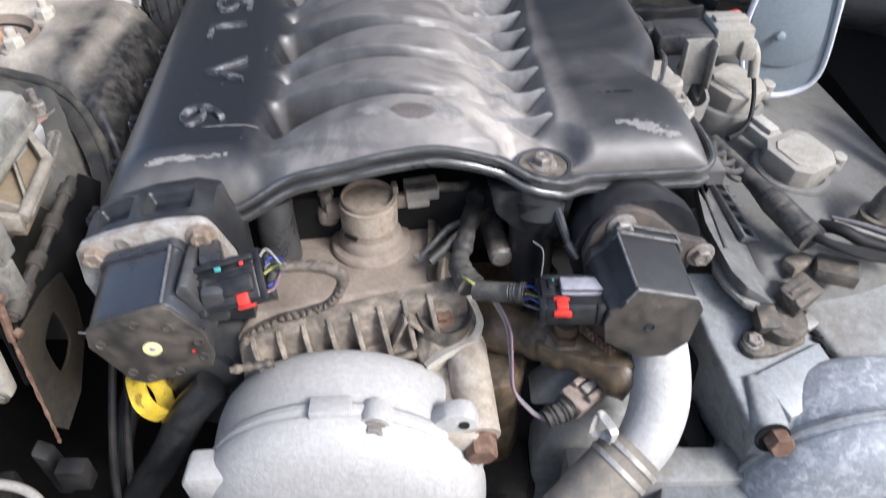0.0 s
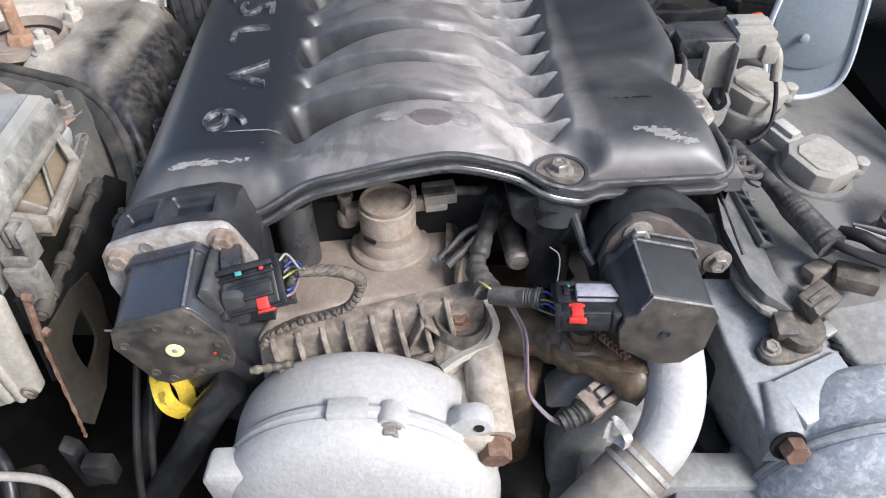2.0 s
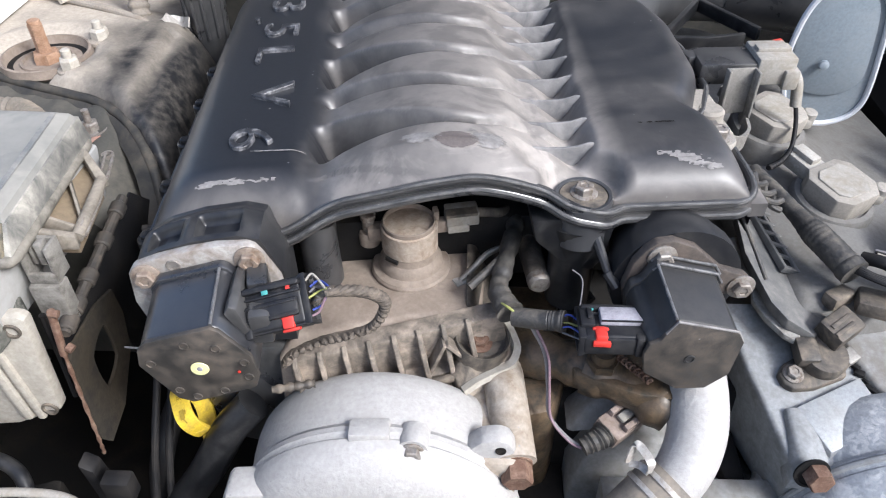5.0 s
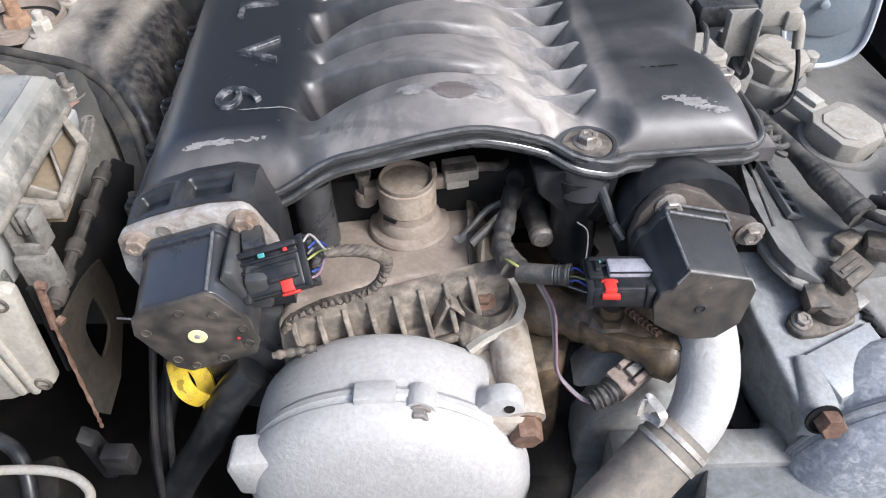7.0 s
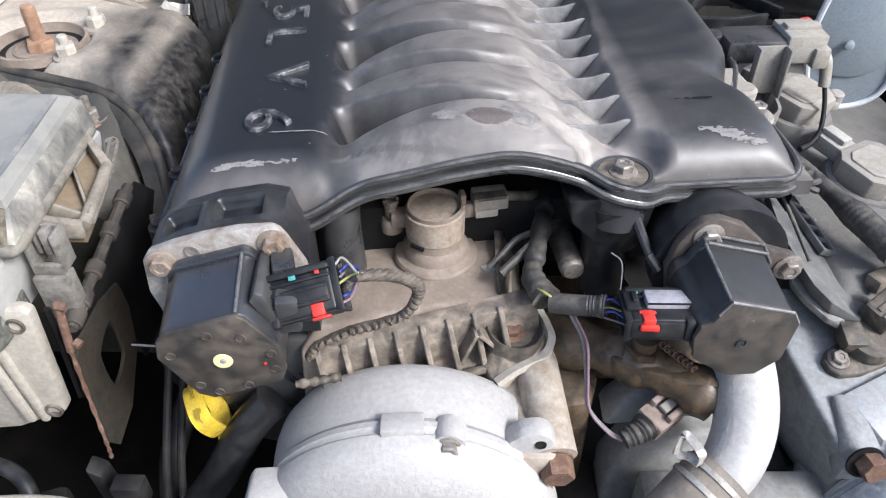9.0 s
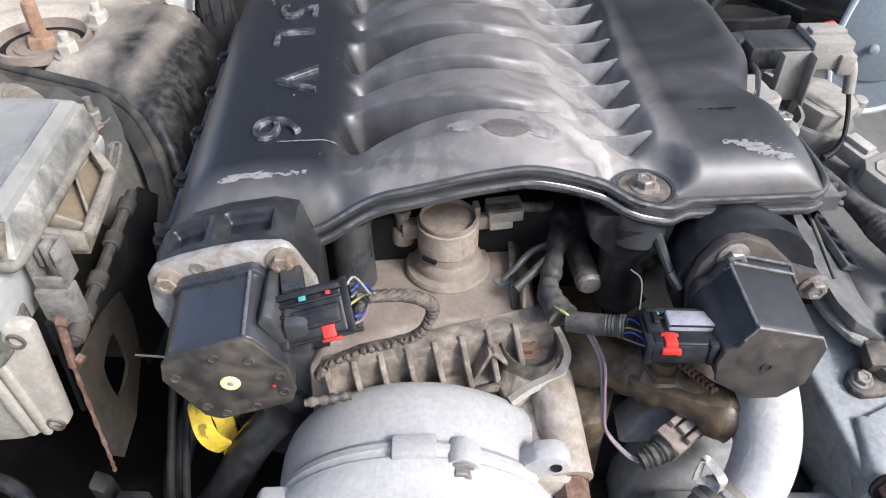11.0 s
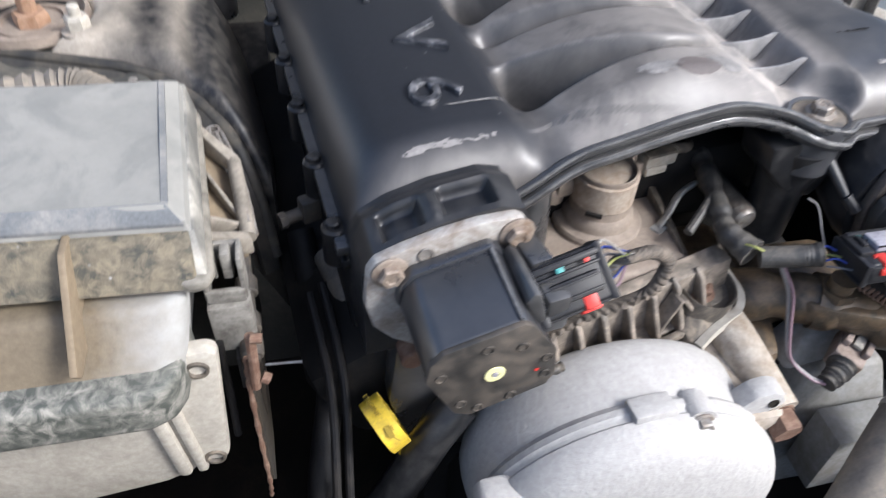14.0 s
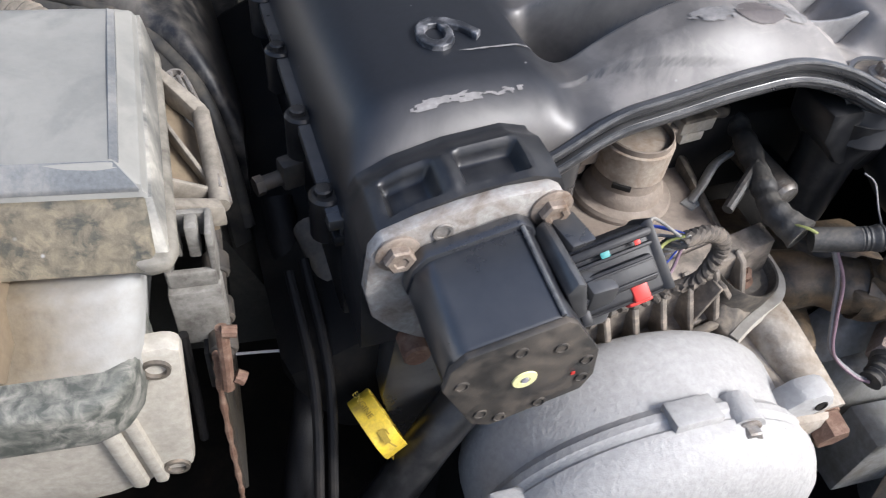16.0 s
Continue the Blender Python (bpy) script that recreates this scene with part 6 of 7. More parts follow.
low = part("lower_panel", joined(slab([(-0.56, 0.77), (-0.56, 0.825), (-0.276, 0.845), (-0.271, 0.842), (-0.279, 0.756), (-0.283, 0.752), (-0.293, 0.753), (-0.30, 0.745), (-0.315, 0.738), (-0.56, 0.70)], 0.296, 0.306, "y", 0.003), box((-0.306, 0.2945, 0.79), (0.008, 0.006, 0.085), 0.003, 0, 0, -4), box((-0.297, 0.2955, 0.79), (0.006, 0.005, 0.085), 0.002, 0, 0, -4)), M_CREAM, fuse, "pale cream side panel")
for x, z in ((-0.2815, 0.8335), (-0.2865, 0.757)):
    part("screw", spun(turned([(0.0058, -0.001), (0.0055, 0.001), (0.004, 0.001), (0.0036, -0.0008), (0.0005, -0.0008)], 18), facing((x, 0.2955, z), (0, -1, 0))), M_RIB, low)
M_HINGE = material("dust_streaked_hinge_plastic", (0.23, 0.205, 0.168), 0.7, dirt=(0.085, 0.075, 0.06), amount=0.4, size=55, fine=400, bump=0.35, sharp=0.35)
# hinge: ribs reaching out from the lid
def arm(a, b, w0, w1, h0, h1):
    """A tapered web from a to b, as thick as w and as deep as h at its ends."""
    a, b = Vector(a), Vector(b)
    side = (b - a).cross(Vector((0, 0, 1))).normalized()
    return bevelled(bridge(bmesh.new(), [[p + side * w / 2, p - side * w / 2, p - side * w / 2 - Vector((0, 0, h)), p + side * w / 2 - Vector((0, 0, h))] for p, w, h in ((a, w0, h0), (a.lerp(b, 0.5), (w0 + w1) / 2, (h0 + h1) / 2), (b, w1, h1))]), 0.0012, 2)


part("hinge_floor", bevelled(bridge(bmesh.new(), [[(-0.2780, 0.336, 0.862), (-0.2540, 0.347, 0.852), (-0.2610, 0.403, 0.854), (-0.2810, 0.428, 0.864)], [(-0.2780, 0.336, 0.8700), (-0.2540, 0.347, 0.8570), (-0.2610, 0.403, 0.8590), (-0.2810, 0.428, 0.8710)]]), 0.001), M_MUDRIB, fuse, "tan dusty hinge floor")
for a, b, w0, w1, h0, h1 in (((-0.2800, 0.334, 0.8850), (-0.2515, 0.3455, 0.8690), 0.0042, 0.0070, 0.018, 0.010), ((-0.2820, 0.428, 0.8850), (-0.2580, 0.4030, 0.8720), 0.0042, 0.0066, 0.018, 0.009), ((-0.2800, 0.352, 0.8830), (-0.2560, 0.3560, 0.8680), 0.0020, 0.0026, 0.014, 0.008), ((-0.2815, 0.405, 0.8830), (-0.2570, 0.3640, 0.8660), 0.0020, 0.0022, 0.012, 0.006)):
    part("hinge_arm", arm(a, b, w0, w1, h0, h1), M_HINGE, fuse)
part("hinge_pin", tube([(-0.2525, 0.3470, 0.8655), (-0.2555, 0.3750, 0.8675), (-0.2590, 0.4040, 0.8690)], 0.0040, 12, 4), M_HINGE, fuse)
part("hinge_clip", joined(tube([(-0.2490, 0.3500, 0.8640), (-0.2545, 0.3900, 0.8660), (-0.2640, 0.4300, 0.8650), (-0.2690, 0.4440, 0.8640), (-0.2730, 0.4440, 0.8645), (-0.2725, 0.4370, 0.8650)], 0.0012, 8, 6), tube([(-0.2520, 0.3540, 0.8690), (-0.2570, 0.3900, 0.8700), (-0.2690, 0.4340, 0.8685)], 0.0011, 8, 6), spun(turned([(0.0042, 0), (0.0042, 0.003), (0.0030, 0.003), (0.0030, 0.0)], 16), Matrix.Translation((-0.2710, 0.4405, 0.8630)))), M_STEEL, fuse, "thin steel spring clip with a ring end")
M_LATCH = material("grimy_brown_plastic", (0.21, 0.20, 0.178), 0.65, dirt=(0.09, 0.082, 0.07), amount=0.45, size=60, bump=0.3)
latch = part("latch", box((-0.2645, 0.321, 0.836), (0.020, 0.012, 0.032), 0.0015), M_LATCH, fuse, "grey snap latch")
part("guide_wall", box((-0.2645, 0.333, 0.872), (0.018, 0.003, 0.012), 0.0008), M_LATCH, latch)
for x in (-0.256, -0.273):
    part("guide_wall", box((x, 0.326, 0.866), (0.0025, 0.014, 0.026), 0.0008), M_LATCH, latch)
part("cross_bar", box((-0.2645, 0.3195, 0.856), (0.018, 0.003, 0.008), 0.0008), M_LATCH, latch)
part("hook", joined(box((-0.262, 0.326, 0.872), (0.0045, 0.008, 0.016), 0.001), box((-0.2685, 0.327, 0.870), (0.003, 0.006, 0.014), 0.0008)), M_LATCH, latch)
part("stay", tube([(-0.2725, 0.313, 0.83), (-0.2735, 0.311, 0.79), (-0.275, 0.309, 0.755)], 0.0022, 8), M_DARK, fuse)
lone("corrugated_hose", tube([(-0.40, 0.455, 0.884), (-0.35, 0.465, 0.884), (-0.335, 0.462, 0.882), (-0.325, 0.455, 0.878)], lambda t: 0.011 + 0.0012 * math.sin(t * 130), 16, 24), M_HOSE, "dusty corrugated cable hose behind the fuse box", "hose")

bracket = thing("rusty_bracket", (-0.262, 0.34, 0.70), "brown dusty sheet bracket with a pointed hole and rusty edge", "bracket")
prof = [(0.302, 0.800), (0.312, 0.806), (0.345, 0.806), (0.368, 0.80), (0.370, 0.775), (0.362, 0.745), (0.330, 0.718), (0.302, 0.712), (0.294, 0.727)]
hole = [(0.334 + 0.012 * c + 0.011 * w, 0.768 - 0.012 * c + 0.020 * w) for c, w in ((math.copysign(abs(math.cos(a)) ** 1.5, math.cos(a)), math.copysign(abs(math.sin(a)) ** 1.5, math.sin(a))) for a in (2 * math.pi * k / 20 for k in range(20)))]
bm = bmesh.new()
oo = [[bm.verts.new((xx, y, z)) for y, z in prof] for xx in (-0.262, -0.2595)]
ii = [[bm.verts.new((xx, y, z)) for y, z in hole] for xx in (-0.262, -0.2595)]
for k in (0, 1):
    es = [bm.edges.new((r[i], r[(i + 1) % len(r)])) for r in (oo[k], ii[k]) for i in range(len(r))]
    bmesh.ops.triangle_fill(bm, use_beauty=True, edges=es)
for r in (oo, ii):
    n = len(r[0])
    for i in range(n):
        bm.faces.new((r[0][i], r[0][(i + 1) % n], r[1][(i + 1) % n], r[1][i]))
part("plate", bm, M_BRKT, bracket, "brown dusty steel plate with a pointed hole")
part("upper_plate", slab([(0.306, 0.800), (0.308, 0.822), (0.44, 0.832), (0.47, 0.80), (0.46, 0.72), (0.374, 0.72), (0.367, 0.797), (0.345, 0.803)], -0.2655, -0.2635, "x", 0.0005), M_DARK, bracket, "dark upper plate")
part("rusty_edge", tube([(-0.2605, 0.305, 0.826), (-0.2615, 0.302, 0.806), (-0.262, 0.298, 0.765), (-0.262, 0.294, 0.727), (-0.263, 0.293, 0.71)], lambda t: 0.0015 - 0.0003 * t + 0.0004 * math.sin(t * 60), 8, 8), M_RUSTB, bracket, "rusty brown folded edge")
part("rusty_link", joined(tube([(-0.256, 0.302, 0.846), (-0.2565, 0.299, 0.828), (-0.2575, 0.297, 0.812)], 0.0025, 10), rod((-0.254, 0.2985, 0.818), (-0.2505, 0.2975, 0.816), 0.003, 10), rod((-0.256, 0.300, 0.846), (-0.2505, 0.300, 0.845), 0.0025, 10)), M_RUSTB, bracket)
ROD0, ROD1 = (-0.2575, 0.305, 0.822), (-0.262, 0.425, 0.838)
part("rod", joined(tube([ROD0, ROD1], 0.0038, 10, 6), *[rod(tuple(Vector(ROD0).lerp(Vector(ROD1), a)), tuple(Vector(ROD0).lerp(Vector(ROD1), a + 0.09)), 0.0058, 12, 0.001) for a in (0.02, 0.14, 0.33, 0.6, 0.85)]), M_FACE, bracket, "dark hinge rod with knuckles")

tower = thing("strut_tower", (-0.42, 0.60, 0.60), "dusty tan strut tower with dark rubbed patches", "strut tower")


def towerform(a, b):
    right = np.clip((a - (-0.312 - 0.12 * (b - 0.6))) / 0.062, 0, 1)
    front = np.clip(((0.580 - 0.42 * (a + 0.36) - 1.6 * np.clip(a + 0.315, 0, 1) ** 1.3) - b) / 0.035, 0, 1)
    rear = np.clip((b - (0.70 - 0.42 * (a + 0.38))) / 0.06, 0, 1)
    d = np.clip(np.sqrt(right ** 2 + front ** 2 + (0.55 * rear) ** 2), 0, 1)
    z = 0.858 - 0.13 * (1 - np.sqrt(1 - d ** 2.4 * 0.98)) - 0.006 * np.exp(-((right - 0.30) / 0.1) ** 2) * (rear < 0.1)
    r = np.hypot(a + 0.402, b - 0.615)
    z = z + 0.004 * np.exp(-((r - 0.060) / 0.010) ** 2) - 0.010 * (1 - sstep(0.036, 0.046, r))
    return z


part("body", sheet(np.linspace(-0.64, -0.245, 120), np.linspace(0.465, 0.80, 110), towerform, None, 0.66), M_TOWER, tower, "pressed steel with dust, dark patches and shade painted on the right flank", sharp=60)
part("rear_flange", tube([(-0.56, 0.782, 0.862), (-0.46, 0.742, 0.862), (-0.39, 0.715, 0.860), (-0.345, 0.695, 0.857), (-0.312, 0.676, 0.851)], lambda t: 0.0044 * (1 - 0.6 * t ** 4), 10, 8), M_TANM, tower)
mount = thing("strut_mount", (-0.402, 0.615, 0.85), "rusty strut top mount with a threaded stud", "strut mount")
part("cup", turned([(0.041, 0.851), (0.040, 0.8585), (0.0375, 0.859), (0.035, 0.850), (0.033, 0.847), (0.026, 0.847), (0.024, 0.853), (0.0215, 0.854), (0.020, 0.847), (0.001, 0.847)], 40, Matrix.Translation((-0.402, 0.615, 0))), M_BROWN, mount, "dusty ringed cup")
# Added dark ring paints the shade between cup and tower.
part("gap_ring", turned([(0.0375, 0.8500), (0.0375, 0.8512), (0.0300, 0.8512), (0.0300, 0.8500)], 40, Matrix.Translation((-0.402, 0.615, 0))), M_DEEP, mount, "near-black ring in place of the shaded gap round the cup")
part("thread", tube([(-0.402 + 0.0060 * math.cos(i * 0.9), 0.615 + 0.0060 * math.sin(i * 0.9), 0.861 + 0.00022 * i) for i in range(120)], 0.0006, 6, 1), M_STUD, mount)
part("nut", turned([(0.0125, 0.846), (0.0125, 0.857), (0.011, 0.860), (0.0075, 0.860)], 6, Matrix.Translation((-0.402, 0.615, 0))), M_STUD, mount, "rusty hexagon nut")
part("stud", rod((-0.402, 0.615, 0.858), (-0.402, 0.615, 0.890), 0.0058, 16, 0.001), M_STUD, mount, "rusty threaded stud")
nut = thing("tower_nut", (-0.364, 0.585, 0.856), "dust-caked nut and stud on the strut tower", "nut", "strut tower nuts")
part("flange", turned([(0.0125, 0), (0.012, 0.003), (0.010, 0.004)], 24, Matrix.Translation((-0.364, 0.585, 0.8555))), M_TANM, nut)
part("nut", turned([(0.0085, 0.004), (0.0085, 0.012), (0.007, 0.014)], 6, Matrix.Translation((-0.364, 0.585, 0.8555))), M_CREAM, nut)
part("stud", rod((-0.364, 0.585, 0.868), (-0.364, 0.585, 0.877), 0.0042, 12, 0.001), M_CREAM, nut)
copy_thing(nut, pose(-0.362, 0.645, 0.856, 0, 0, 40))
seal = thing("rubber_seal", (-0.33, 0.55, 0.84), "dusty black rubber edge seal curving over the inner wing", "seal")
SEAL = [(-0.50, 0.612, 0.850), (-0.413, 0.578, 0.848), (-0.356, 0.558, 0.847), (-0.329, 0.549, 0.845), (-0.296, 0.526, 0.840), (-0.268, 0.490, 0.826), (-0.255, 0.462, 0.80), (-0.248, 0.44, 0.76)]
part("bead", tube(SEAL, 0.0046, 12, 8), M_SEAL, seal)
part("lip", strap([(x - 0.004, y - 0.009, z - 0.005) for x, y, z in SEAL], 0.013, 0.003, (0.2, 0.6, 0.5), 8), M_SEAL, seal, "flat dusty rubber lip")
ground_strap = thing("ground_strap", (-0.322, 0.50, 0.82), "copper ground strap under a small stud and nut", "ground strap")
part("strap", strap([(-0.356, 0.553, 0.842), (-0.347, 0.538, 0.840), (-0.339, 0.523, 0.839), (-0.328, 0.508, 0.838), (-0.314, 0.501, 0.838)], 0.012, 0.002, (1, 0.4, 0), 6), material("faded_copper", (0.40, 0.22, 0.17), 0.55, metal=0.3, dirt=(0.34, 0.27, 0.22), amount=0.4, size=120, bump=0.2), ground_strap)
part("nut", joined(turned([(0.0125, 0), (0.0125, 0.0015)], 20, Matrix.Translation((-0.323, 0.515, 0.838))), turned([(0.0072, 0.001), (0.0072, 0.008), (0.006, 0.009)], 6, Matrix.Translation((-0.323, 0.515, 0.838))), rod((-0.323, 0.515, 0.845), (-0.323, 0.515, 0.858), 0.003, 12)), M_STEEL, ground_strap, "steel nut on a stud")
lone("inner_wing_shelf", sheet(np.linspace(-0.60, -0.228, 70), np.linspace(0.43, 0.60, 50), lambda a, b: 0.835 + 0.010 * sstep(0.46, 0.56, b) - 0.02 * sstep(0.46, 0.43, b) - 0.15 * np.clip((a + 0.318 - 0.10 * (0.52 - b)) / 0.085, 0, 1) ** 1.7 + 0.002 * np.sin(a * 160) * np.sin(b * 90), None, 0.66), M_SHELF, "dark dusty inner wing panel below the strut tower", "panel", "structure")


dip = thing("dipstick", (-0.19, 0.30, 0.60), "yellow plastic oil dipstick loop in a black tube", "dipstick")
d1, w = Vector((0.43, -0.86, -0.26)).normalized(), Vector((0.156, 0.467, -0.868))
w = (w - d1 * w.dot(d1)).normalized()
nn = d1.cross(w)
ctr = Vector((-0.1935, 0.3065, 0.7465))
loop = [ctr + d1 * 0.0155 * math.copysign(abs(math.cos(a)) ** 0.6, math.cos(a)) + w * 0.0175 * math.copysign(abs(math.sin(a)) ** 0.8, math.sin(a)) for a in (2 * math.pi * k / 40 for k in range(41))]
band = bridge(bmesh.new(), [[p + nn * 0.0062 * a + (p - ctr).normalized() * 0.0013 * b for a, b in ((-1, -1), (1, -1), (1, 1), (-1, 1))] for p in loop])
handle = part("loop", bevelled(band, 0.0003, 1, 50), M_YEL, dip, "yellow plastic pull loop")
mT = Matrix((( *d1, 0), (*nn, 0), (*(-w), 0), (0, 0, 0, 1))).transposed()
mT.translation = ctr - w * 0.0192
if (d1.cross(nn)).dot(-w) < 0:
    mT = Matrix(((*d1, 0), (*(-nn), 0), (*(-w), 0), (0, 0, 0, 1))).transposed()
    mT.translation = ctr - w * 0.0192
part("printed_word", glyphs("ENGINE", 0.0042, 0.0003, mT @ Matrix.Translation((-0.0085, 0, 0))), M_INK, handle, "black printed word")
part("oil_can_mark", spun(joined(box((0.0095, 0, 0), (0.007, 0.003, 0.0003), 0), box((0.0145, 0.001, 0), (0.005, 0.0008, 0.0003), 0, 25), box((0.0085, 0.0024, 0), (0.003, 0.0008, 0.0003), 0)), mT), M_INK, handle)
part("stem", tube([ctr + w * 0.012 + d1 * 0.016, ctr + w * 0.018 + d1 * 0.018, (-0.179, 0.290, 0.722)], 0.0045, 14), M_YEL, dip)
part("tube", tube([(-0.150, 0.306, 0.757), (-0.168, 0.297, 0.738), (-0.190, 0.288, 0.70), (-0.217, 0.280, 0.66), (-0.247, 0.272, 0.60), (-0.28, 0.26, 0.52)], 0.0122, 20, 6), M_TUBE, dip, "black plastic guide tube")

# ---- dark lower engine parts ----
# Shade under the manifold is put into the near-black colour here.
lone("engine_block", joined(box((-0.02, 0.47, 0.62), (0.30, 0.30, 0.26), 0.02), box((-0.04, 0.32, 0.56), (0.22, 0.1, 0.24), 0.02)), M_DEEP, "engine block under the manifold, near-black in colour for shade", "engine block")
lower = thing("lower_manifold", (0.0, 0.53, 0.785), "lower manifold body under the runners, shade put into its near-black colour", "manifold")
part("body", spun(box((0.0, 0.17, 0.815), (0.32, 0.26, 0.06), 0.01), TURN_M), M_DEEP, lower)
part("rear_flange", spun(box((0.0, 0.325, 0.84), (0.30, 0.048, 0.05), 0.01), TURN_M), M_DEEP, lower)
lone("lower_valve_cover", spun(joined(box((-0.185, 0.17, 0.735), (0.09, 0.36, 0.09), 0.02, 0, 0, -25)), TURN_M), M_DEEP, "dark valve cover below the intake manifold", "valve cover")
lone("black_side_cover", joined(slab([(-0.185, 0.80), (-0.115, 0.80), (-0.09, 0.74), (-0.12, 0.68), (-0.18, 0.70), (-0.19, 0.75)], 0.318, 0.34, "y", 0.004)), M_BLACK2, "black plastic side cover behind the dipstick", "cover")
for x, y in ((-0.222, 0.315), (-0.214, 0.322)):
    lone("thin_hose", tube([(x - 0.006, y + 0.06, 0.79), (x, y + 0.01, 0.76), (x - 0.004, y - 0.03, 0.70), (x - 0.008, y - 0.06, 0.62)], 0.0027, 10), M_DARK, "thin black rubber hose running down", "hose", "", "thin hoses")
lone("loom_down", tube([(-0.23, 0.44, 0.78), (-0.226, 0.40, 0.75), (-0.222, 0.36, 0.72), (-0.235, 0.31, 0.68), (-0.24, 0.28, 0.60)], 0.009, 12), M_DARK, "dark wiring loom hanging down", "wiring harness")
lone("rubber_hose_low", tube([(-0.215, 0.42, 0.775), (-0.205, 0.385, 0.77), (-0.19, 0.36, 0.755), (-0.16, 0.34, 0.72)], 0.0085, 12), M_HOSE, "dusty rubber hose in the dark gap", "hose")
tie = thing("cable_tie", (-0.225, 0.35, 0.74), "grey plastic cable tie with a loose tail", "cable tie")
part("tail", strap([(-0.259, 0.356, 0.752), (-0.235, 0.354, 0.752), (-0.224, 0.351, 0.75)], 0.0042, 0.0014, (0.1, -0.6, 0.8), 4), M_GREYP, tie)
part("lock", box((-0.224, 0.351, 0.75), (0.006, 0.005, 0.006), 0.0008), M_GREYP, tie)
part("band", strap([(-0.222, 0.35, 0.75), (-0.208, 0.345, 0.749), (-0.195, 0.34, 0.745)], 0.0042, 0.0014, (0.1, -0.6, 0.8), 4), M_DARK, tie)
side_bolt = thing("manifold_side_stud", (-0.223, 0.405, 0.83), "dull stud and fitting beside the manifold", "stud")
part("fitting", joined(box((-0.222, 0.405, 0.83), (0.012, 0.010, 0.016), 0.002, 20), rod((-0.226, 0.404, 0.828), (-0.238, 0.400, 0.827), 0.004, 12, 0.0005), rod((-0.236, 0.4005, 0.827), (-0.240, 0.399, 0.827), 0.0052, 6)), M_FACE, side_bolt)
lone("grey_bracket_low", joined(slab([(-0.240, 0.720), (-0.221, 0.720), (-0.221, 0.741), (-0.240, 0.741)], 0.250, 0.262, "y", 0.002), slab([(-0.256, 0.695), (-0.246, 0.695), (-0.250, 0.735), (-0.259, 0.742)], 0.262, 0.275, "y", 0.002)), M_DARK, "small dark bracket low beside the hoses", "bracket")
lone("metal_loop", tube([(-0.33, 0.232, 0.752), (-0.28, 0.236, 0.753), (-0.250, 0.234, 0.752), (-0.234, 0.226, 0.749), (-0.232, 0.217, 0.747), (-0.246, 0.211, 0.745), (-0.28, 0.209, 0.744), (-0.33, 0.208, 0.744)], 0.003, 12, 8), M_TAN, "bent pale metal rod loop", "rod")
lone("black_stay_bar", tube([(-0.40, 0.262, 0.752), (-0.33, 0.262, 0.752), (-0.296, 0.256, 0.748), (-0.282, 0.240, 0.735), (-0.278, 0.215, 0.71)], 0.0048, 12, 8), M_TUBE, "bent black metal stay bar", "bar")
lone("grey_side_hose", tube([(-0.36, 0.262, 0.73), (-0.325, 0.244, 0.718), (-0.292, 0.216, 0.70), (-0.27, 0.18, 0.67)], 0.0075, 14, 8), M_HOSE, "dusty grey hose low beside the radiator", "hose")
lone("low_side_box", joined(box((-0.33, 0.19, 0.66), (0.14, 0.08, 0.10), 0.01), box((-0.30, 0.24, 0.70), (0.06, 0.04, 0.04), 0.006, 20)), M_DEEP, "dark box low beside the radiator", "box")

# ---- rear of the bay ----
M_CAP = material("dull_dusty_zinc", (0.34, 0.33, 0.31), 0.4, metal=0.45, dirt=(0.22, 0.20, 0.175), amount=0.45, size=60, fine=400, bump=0.3)
M_VALVE = material("grimy_grey_plastic", (0.11, 0.11, 0.108), 0.5, dirt=(0.20, 0.19, 0.17), amount=0.4, size=60, fine=500, bump=0.2)
valve = thing("purge_valve", (-0.29, 0.71, 0.80), "dark valve with a dull metal cap and side nozzles", "valve")
mC = Matrix.Translation((-0.284, 0.715, 0.888))
part("cap", turned([(0.0265, -0.002), (0.0300, 0.001), (0.0302, 0.005), (0.0270, 0.0075), (0.0200, 0.0090), (0.0190, 0.0082), (0.0090, 0.0105), (0.001, 0.0110)], 36, mC), M_CAP, valve, "dull metal cap, slightly domed")
part("collar", turned([(0.0235, -0.010), (0.0250, -0.006), (0.0250, -0.002)], 30, mC), M_VALVE, valve)
part("body", turned([(0.0175, 0.80), (0.0195, 0.83), (0.0205, 0.855), (0.0215, 0.880)], 26, Matrix.Translation((-0.282, 0.715, 0))), M_BLACK2, valve, "dark plastic body")
for a in range(-70, 80, 28):
    part("body_rib", rod((-0.282 + 0.0205 * math.sin(radians(a)), 0.715 - 0.0205 * math.cos(radians(a)), 0.835), (-0.282 + 0.0215 * math.sin(radians(a)), 0.715 - 0.0215 * math.cos(radians(a)), 0.878), 0.0018, 8, 0.0004), M_BLACK2, valve)
part("nozzle", joined(rod((-0.258, 0.722, 0.889), (-0.226, 0.727, 0.892), 0.0085, 16, 0.002), box((-0.240, 0.724, 0.890), (0.018, 0.022, 0.018), 0.003, 8), box((-0.232, 0.726, 0.898), (0.010, 0.012, 0.008), 0.002, 8)), M_CAP, valve, "dusty side nozzle")
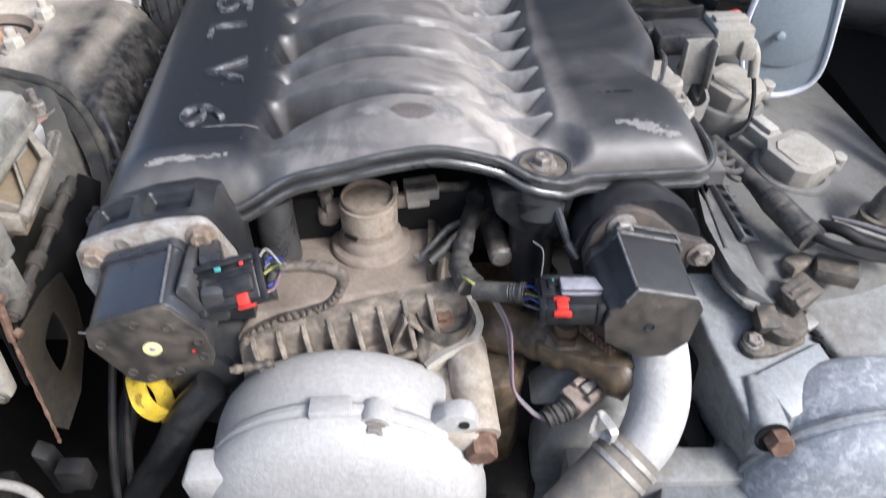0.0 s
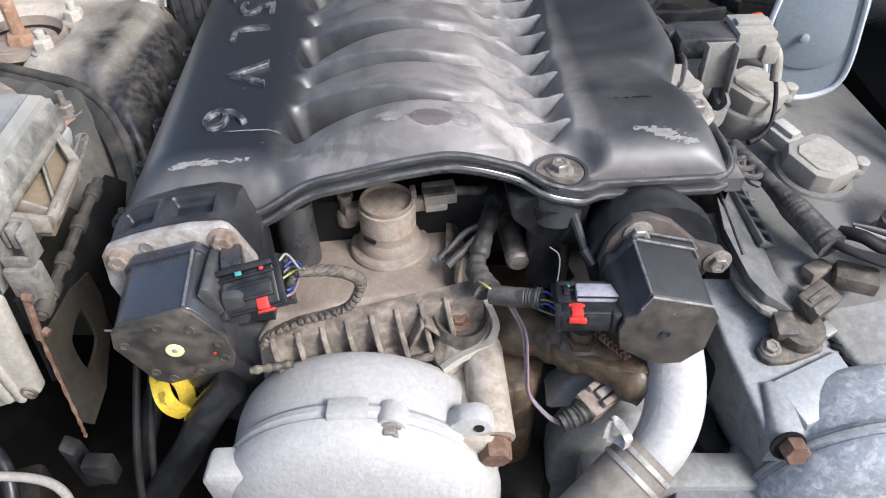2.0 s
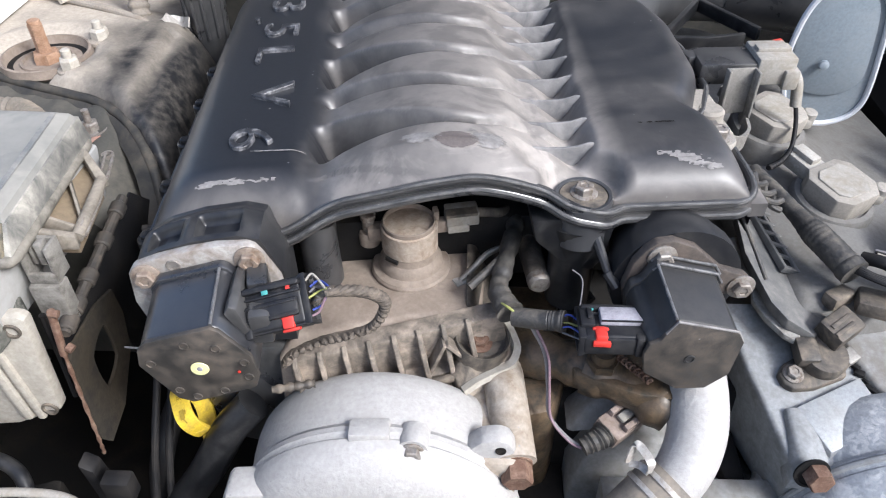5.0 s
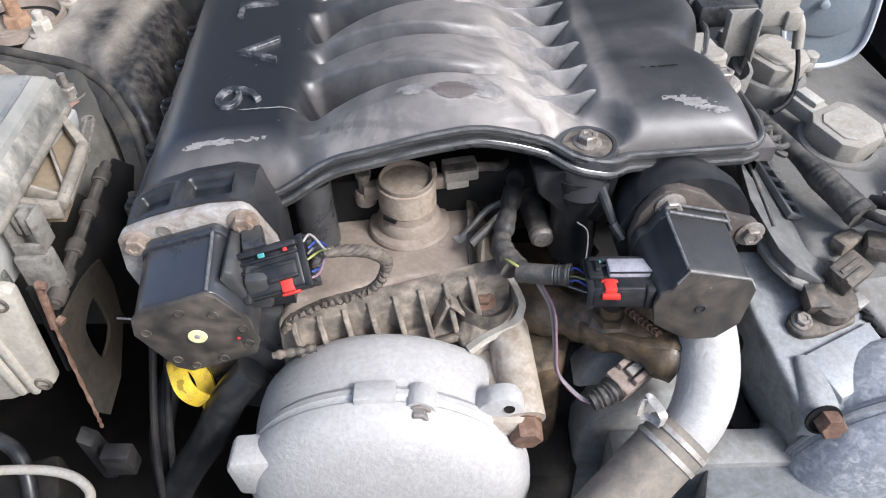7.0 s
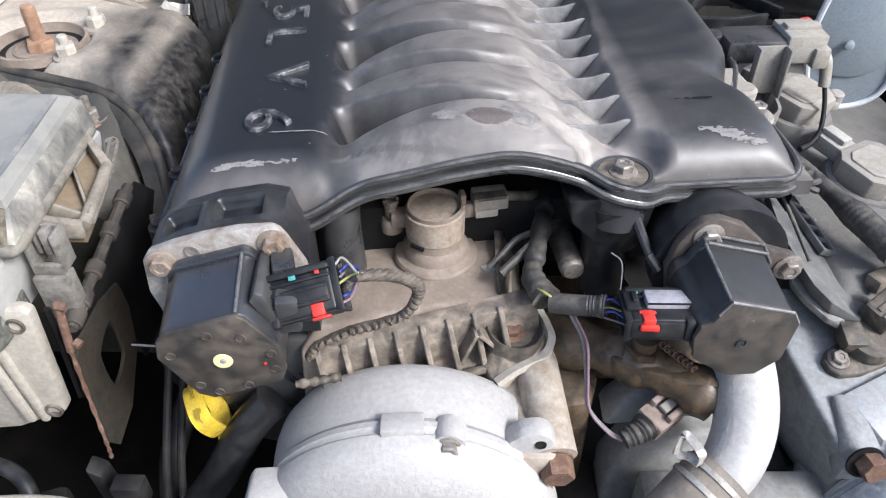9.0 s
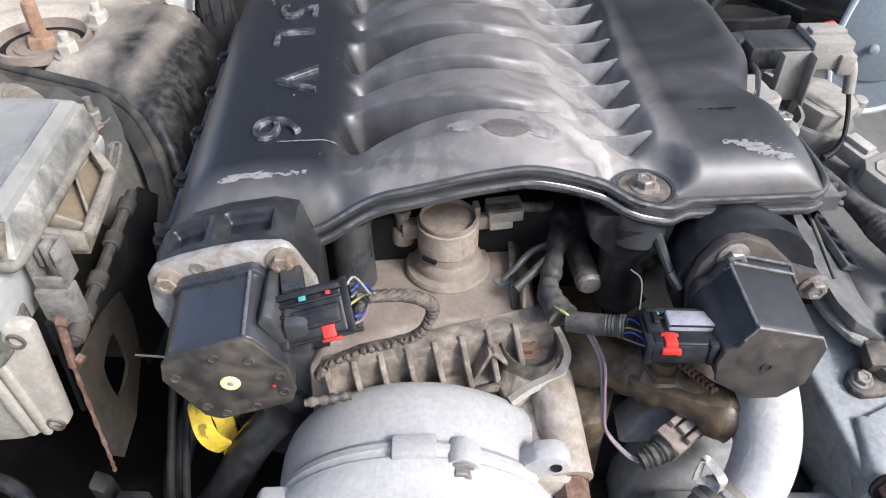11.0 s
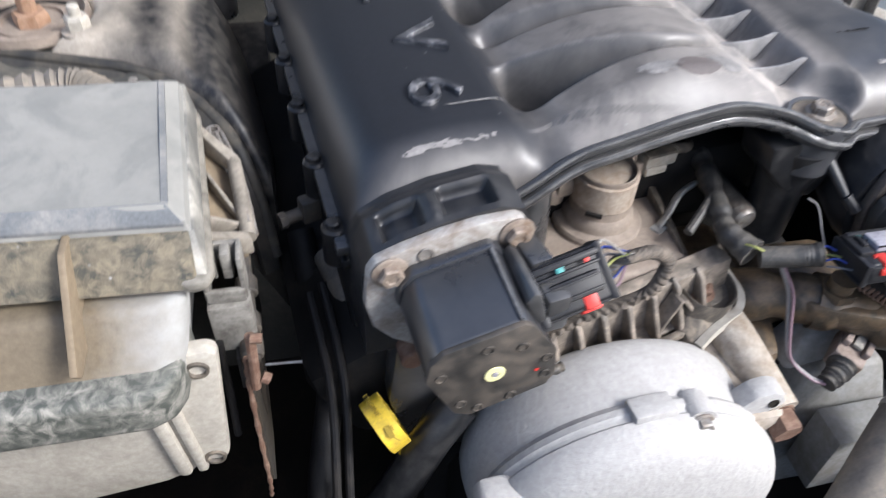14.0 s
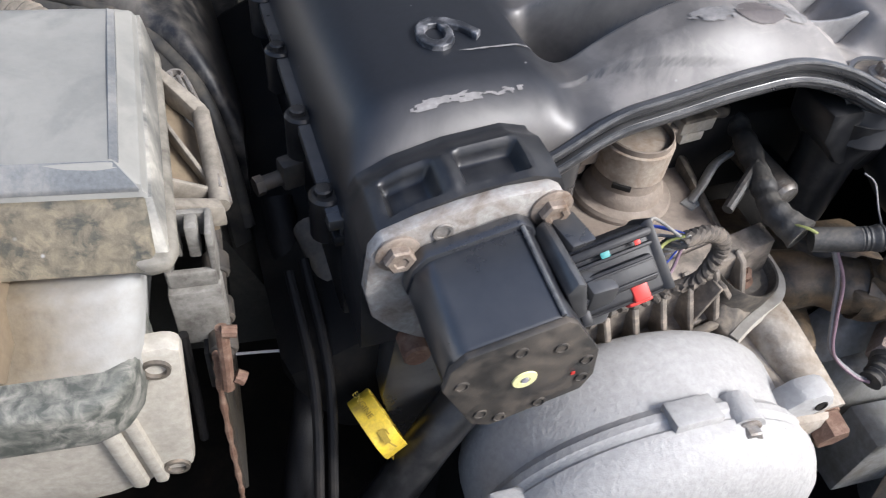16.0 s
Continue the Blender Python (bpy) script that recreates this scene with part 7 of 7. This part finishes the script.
part("bracket", joined(strap([(-0.322, 0.690, 0.852), (-0.312, 0.694, 0.856), (-0.302, 0.697, 0.853), (-0.292, 0.690, 0.856)], 0.010, 0.002, (0, 0.5, 0.8), 4), strap([(-0.316, 0.690, 0.862), (-0.306, 0.694, 0.850), (-0.300, 0.696, 0.842)], 0.008, 0.0018, (0.6, 0.6, 0.3), 4), box((-0.298, 0.692, 0.838), (0.014, 0.008, 0.003), 0.0008, 12)), M_CAP, valve, "pale steel bracket")
lone("corrugated_pipe", tube([(-0.345, 0.70, 0.84), (-0.348, 0.715, 0.875), (-0.345, 0.74, 0.905), (-0.32, 0.77, 0.925)], lambda t: 0.010 + 0.001 * math.sin(t * 90), 14, 20), M_HOSE, "dusty corrugated pipe rising at the rear", "hose")
rearc = thing("rear_connector", (-0.27, 0.79, 0.90), "dusty multi-way connector with yellow wire at the firewall", "connector")
part("shell", joined(box((-0.275, 0.79, 0.925), (0.06, 0.03, 0.026), 0.003, 8), box((-0.315, 0.79, 0.92), (0.022, 0.022, 0.022), 0.003, 8)), M_VCOVER, rearc)
part("wire", tube([(-0.245, 0.785, 0.935), (-0.22, 0.785, 0.94), (-0.19, 0.80, 0.935)], 0.004, 8), M_WYEL, rearc)
part("boot", tube([(-0.20, 0.79, 0.935), (-0.17, 0.775, 0.925), (-0.14, 0.78, 0.915)], 0.011, 12), M_VCOVER, rearc)
lone("heater_pipe", tube([(-0.36, 0.85, 0.89), (-0.26, 0.84, 0.895), (-0.18, 0.83, 0.90), (-0.12, 0.86, 0.89)], 0.024, 18), M_RIB, "dusty brown pipe in front of the firewall", "pipe")
lone("cowl_panel", joined(slab([(-0.66, 0.905), (-0.66, 0.96), (-0.20, 0.985), (0.66, 0.985), (0.66, 0.955), (-0.20, 0.955)], 0.86, 1.03, "y", 0.006)), M_VCOVER, "grey dusty cowl panel above the firewall", "panel", "structure")
lone("white_wing", sheet(np.linspace(-0.95, -0.475, 24), np.linspace(-0.4, 0.98, 40), lambda a, b: 0.955 - 0.05 * ((a + 0.7) / 0.3) ** 2 - 0.03 * (b - 0.6) ** 2 - 0.05 * sstep(-0.52, -0.475, a), None, 0.86), M_WHITE, "white painted front wing of the car", "wing", "structure")
lone("right_wing", sheet(np.linspace(0.56, 0.95, 24), np.linspace(-0.4, 0.98, 40), lambda a, b: 0.955 - 0.05 * ((a - 0.7) / 0.3) ** 2 - 0.03 * (b - 0.6) ** 2, None, 0.86), M_WHITE, "white painted front wing of the car", "wing", "structure")
lone("white_hinge_arm", tube([(-0.425, 0.735, 0.862), (-0.44, 0.742, 0.895), (-0.46, 0.76, 0.92)], 0.017, 12, 5, squash=0.5), M_CREAM, "pale hinge arm at the rear of the wing", "hinge")
for k, (a, b, c) in enumerate((((0.40, 0.56, 0.83), (0.41, 0.50, 0.78), (0.40, 0.44, 0.70)), ((0.44, 0.58, 0.85), (0.45, 0.50, 0.80), (0.44, 0.42, 0.72)))):
    lone("rear_side_hose", tube([a, b, c], 0.009 + 0.004 * k, 12), M_BLACK2, "black hose beside the inner wing", "hose", "", "side hoses")
lone("inner_wing_right", box((0.50, 0.5, 0.66), (0.12, 0.9, 0.16), 0.02), M_DEEP, "dark inner wing shelf", "panel", "structure")
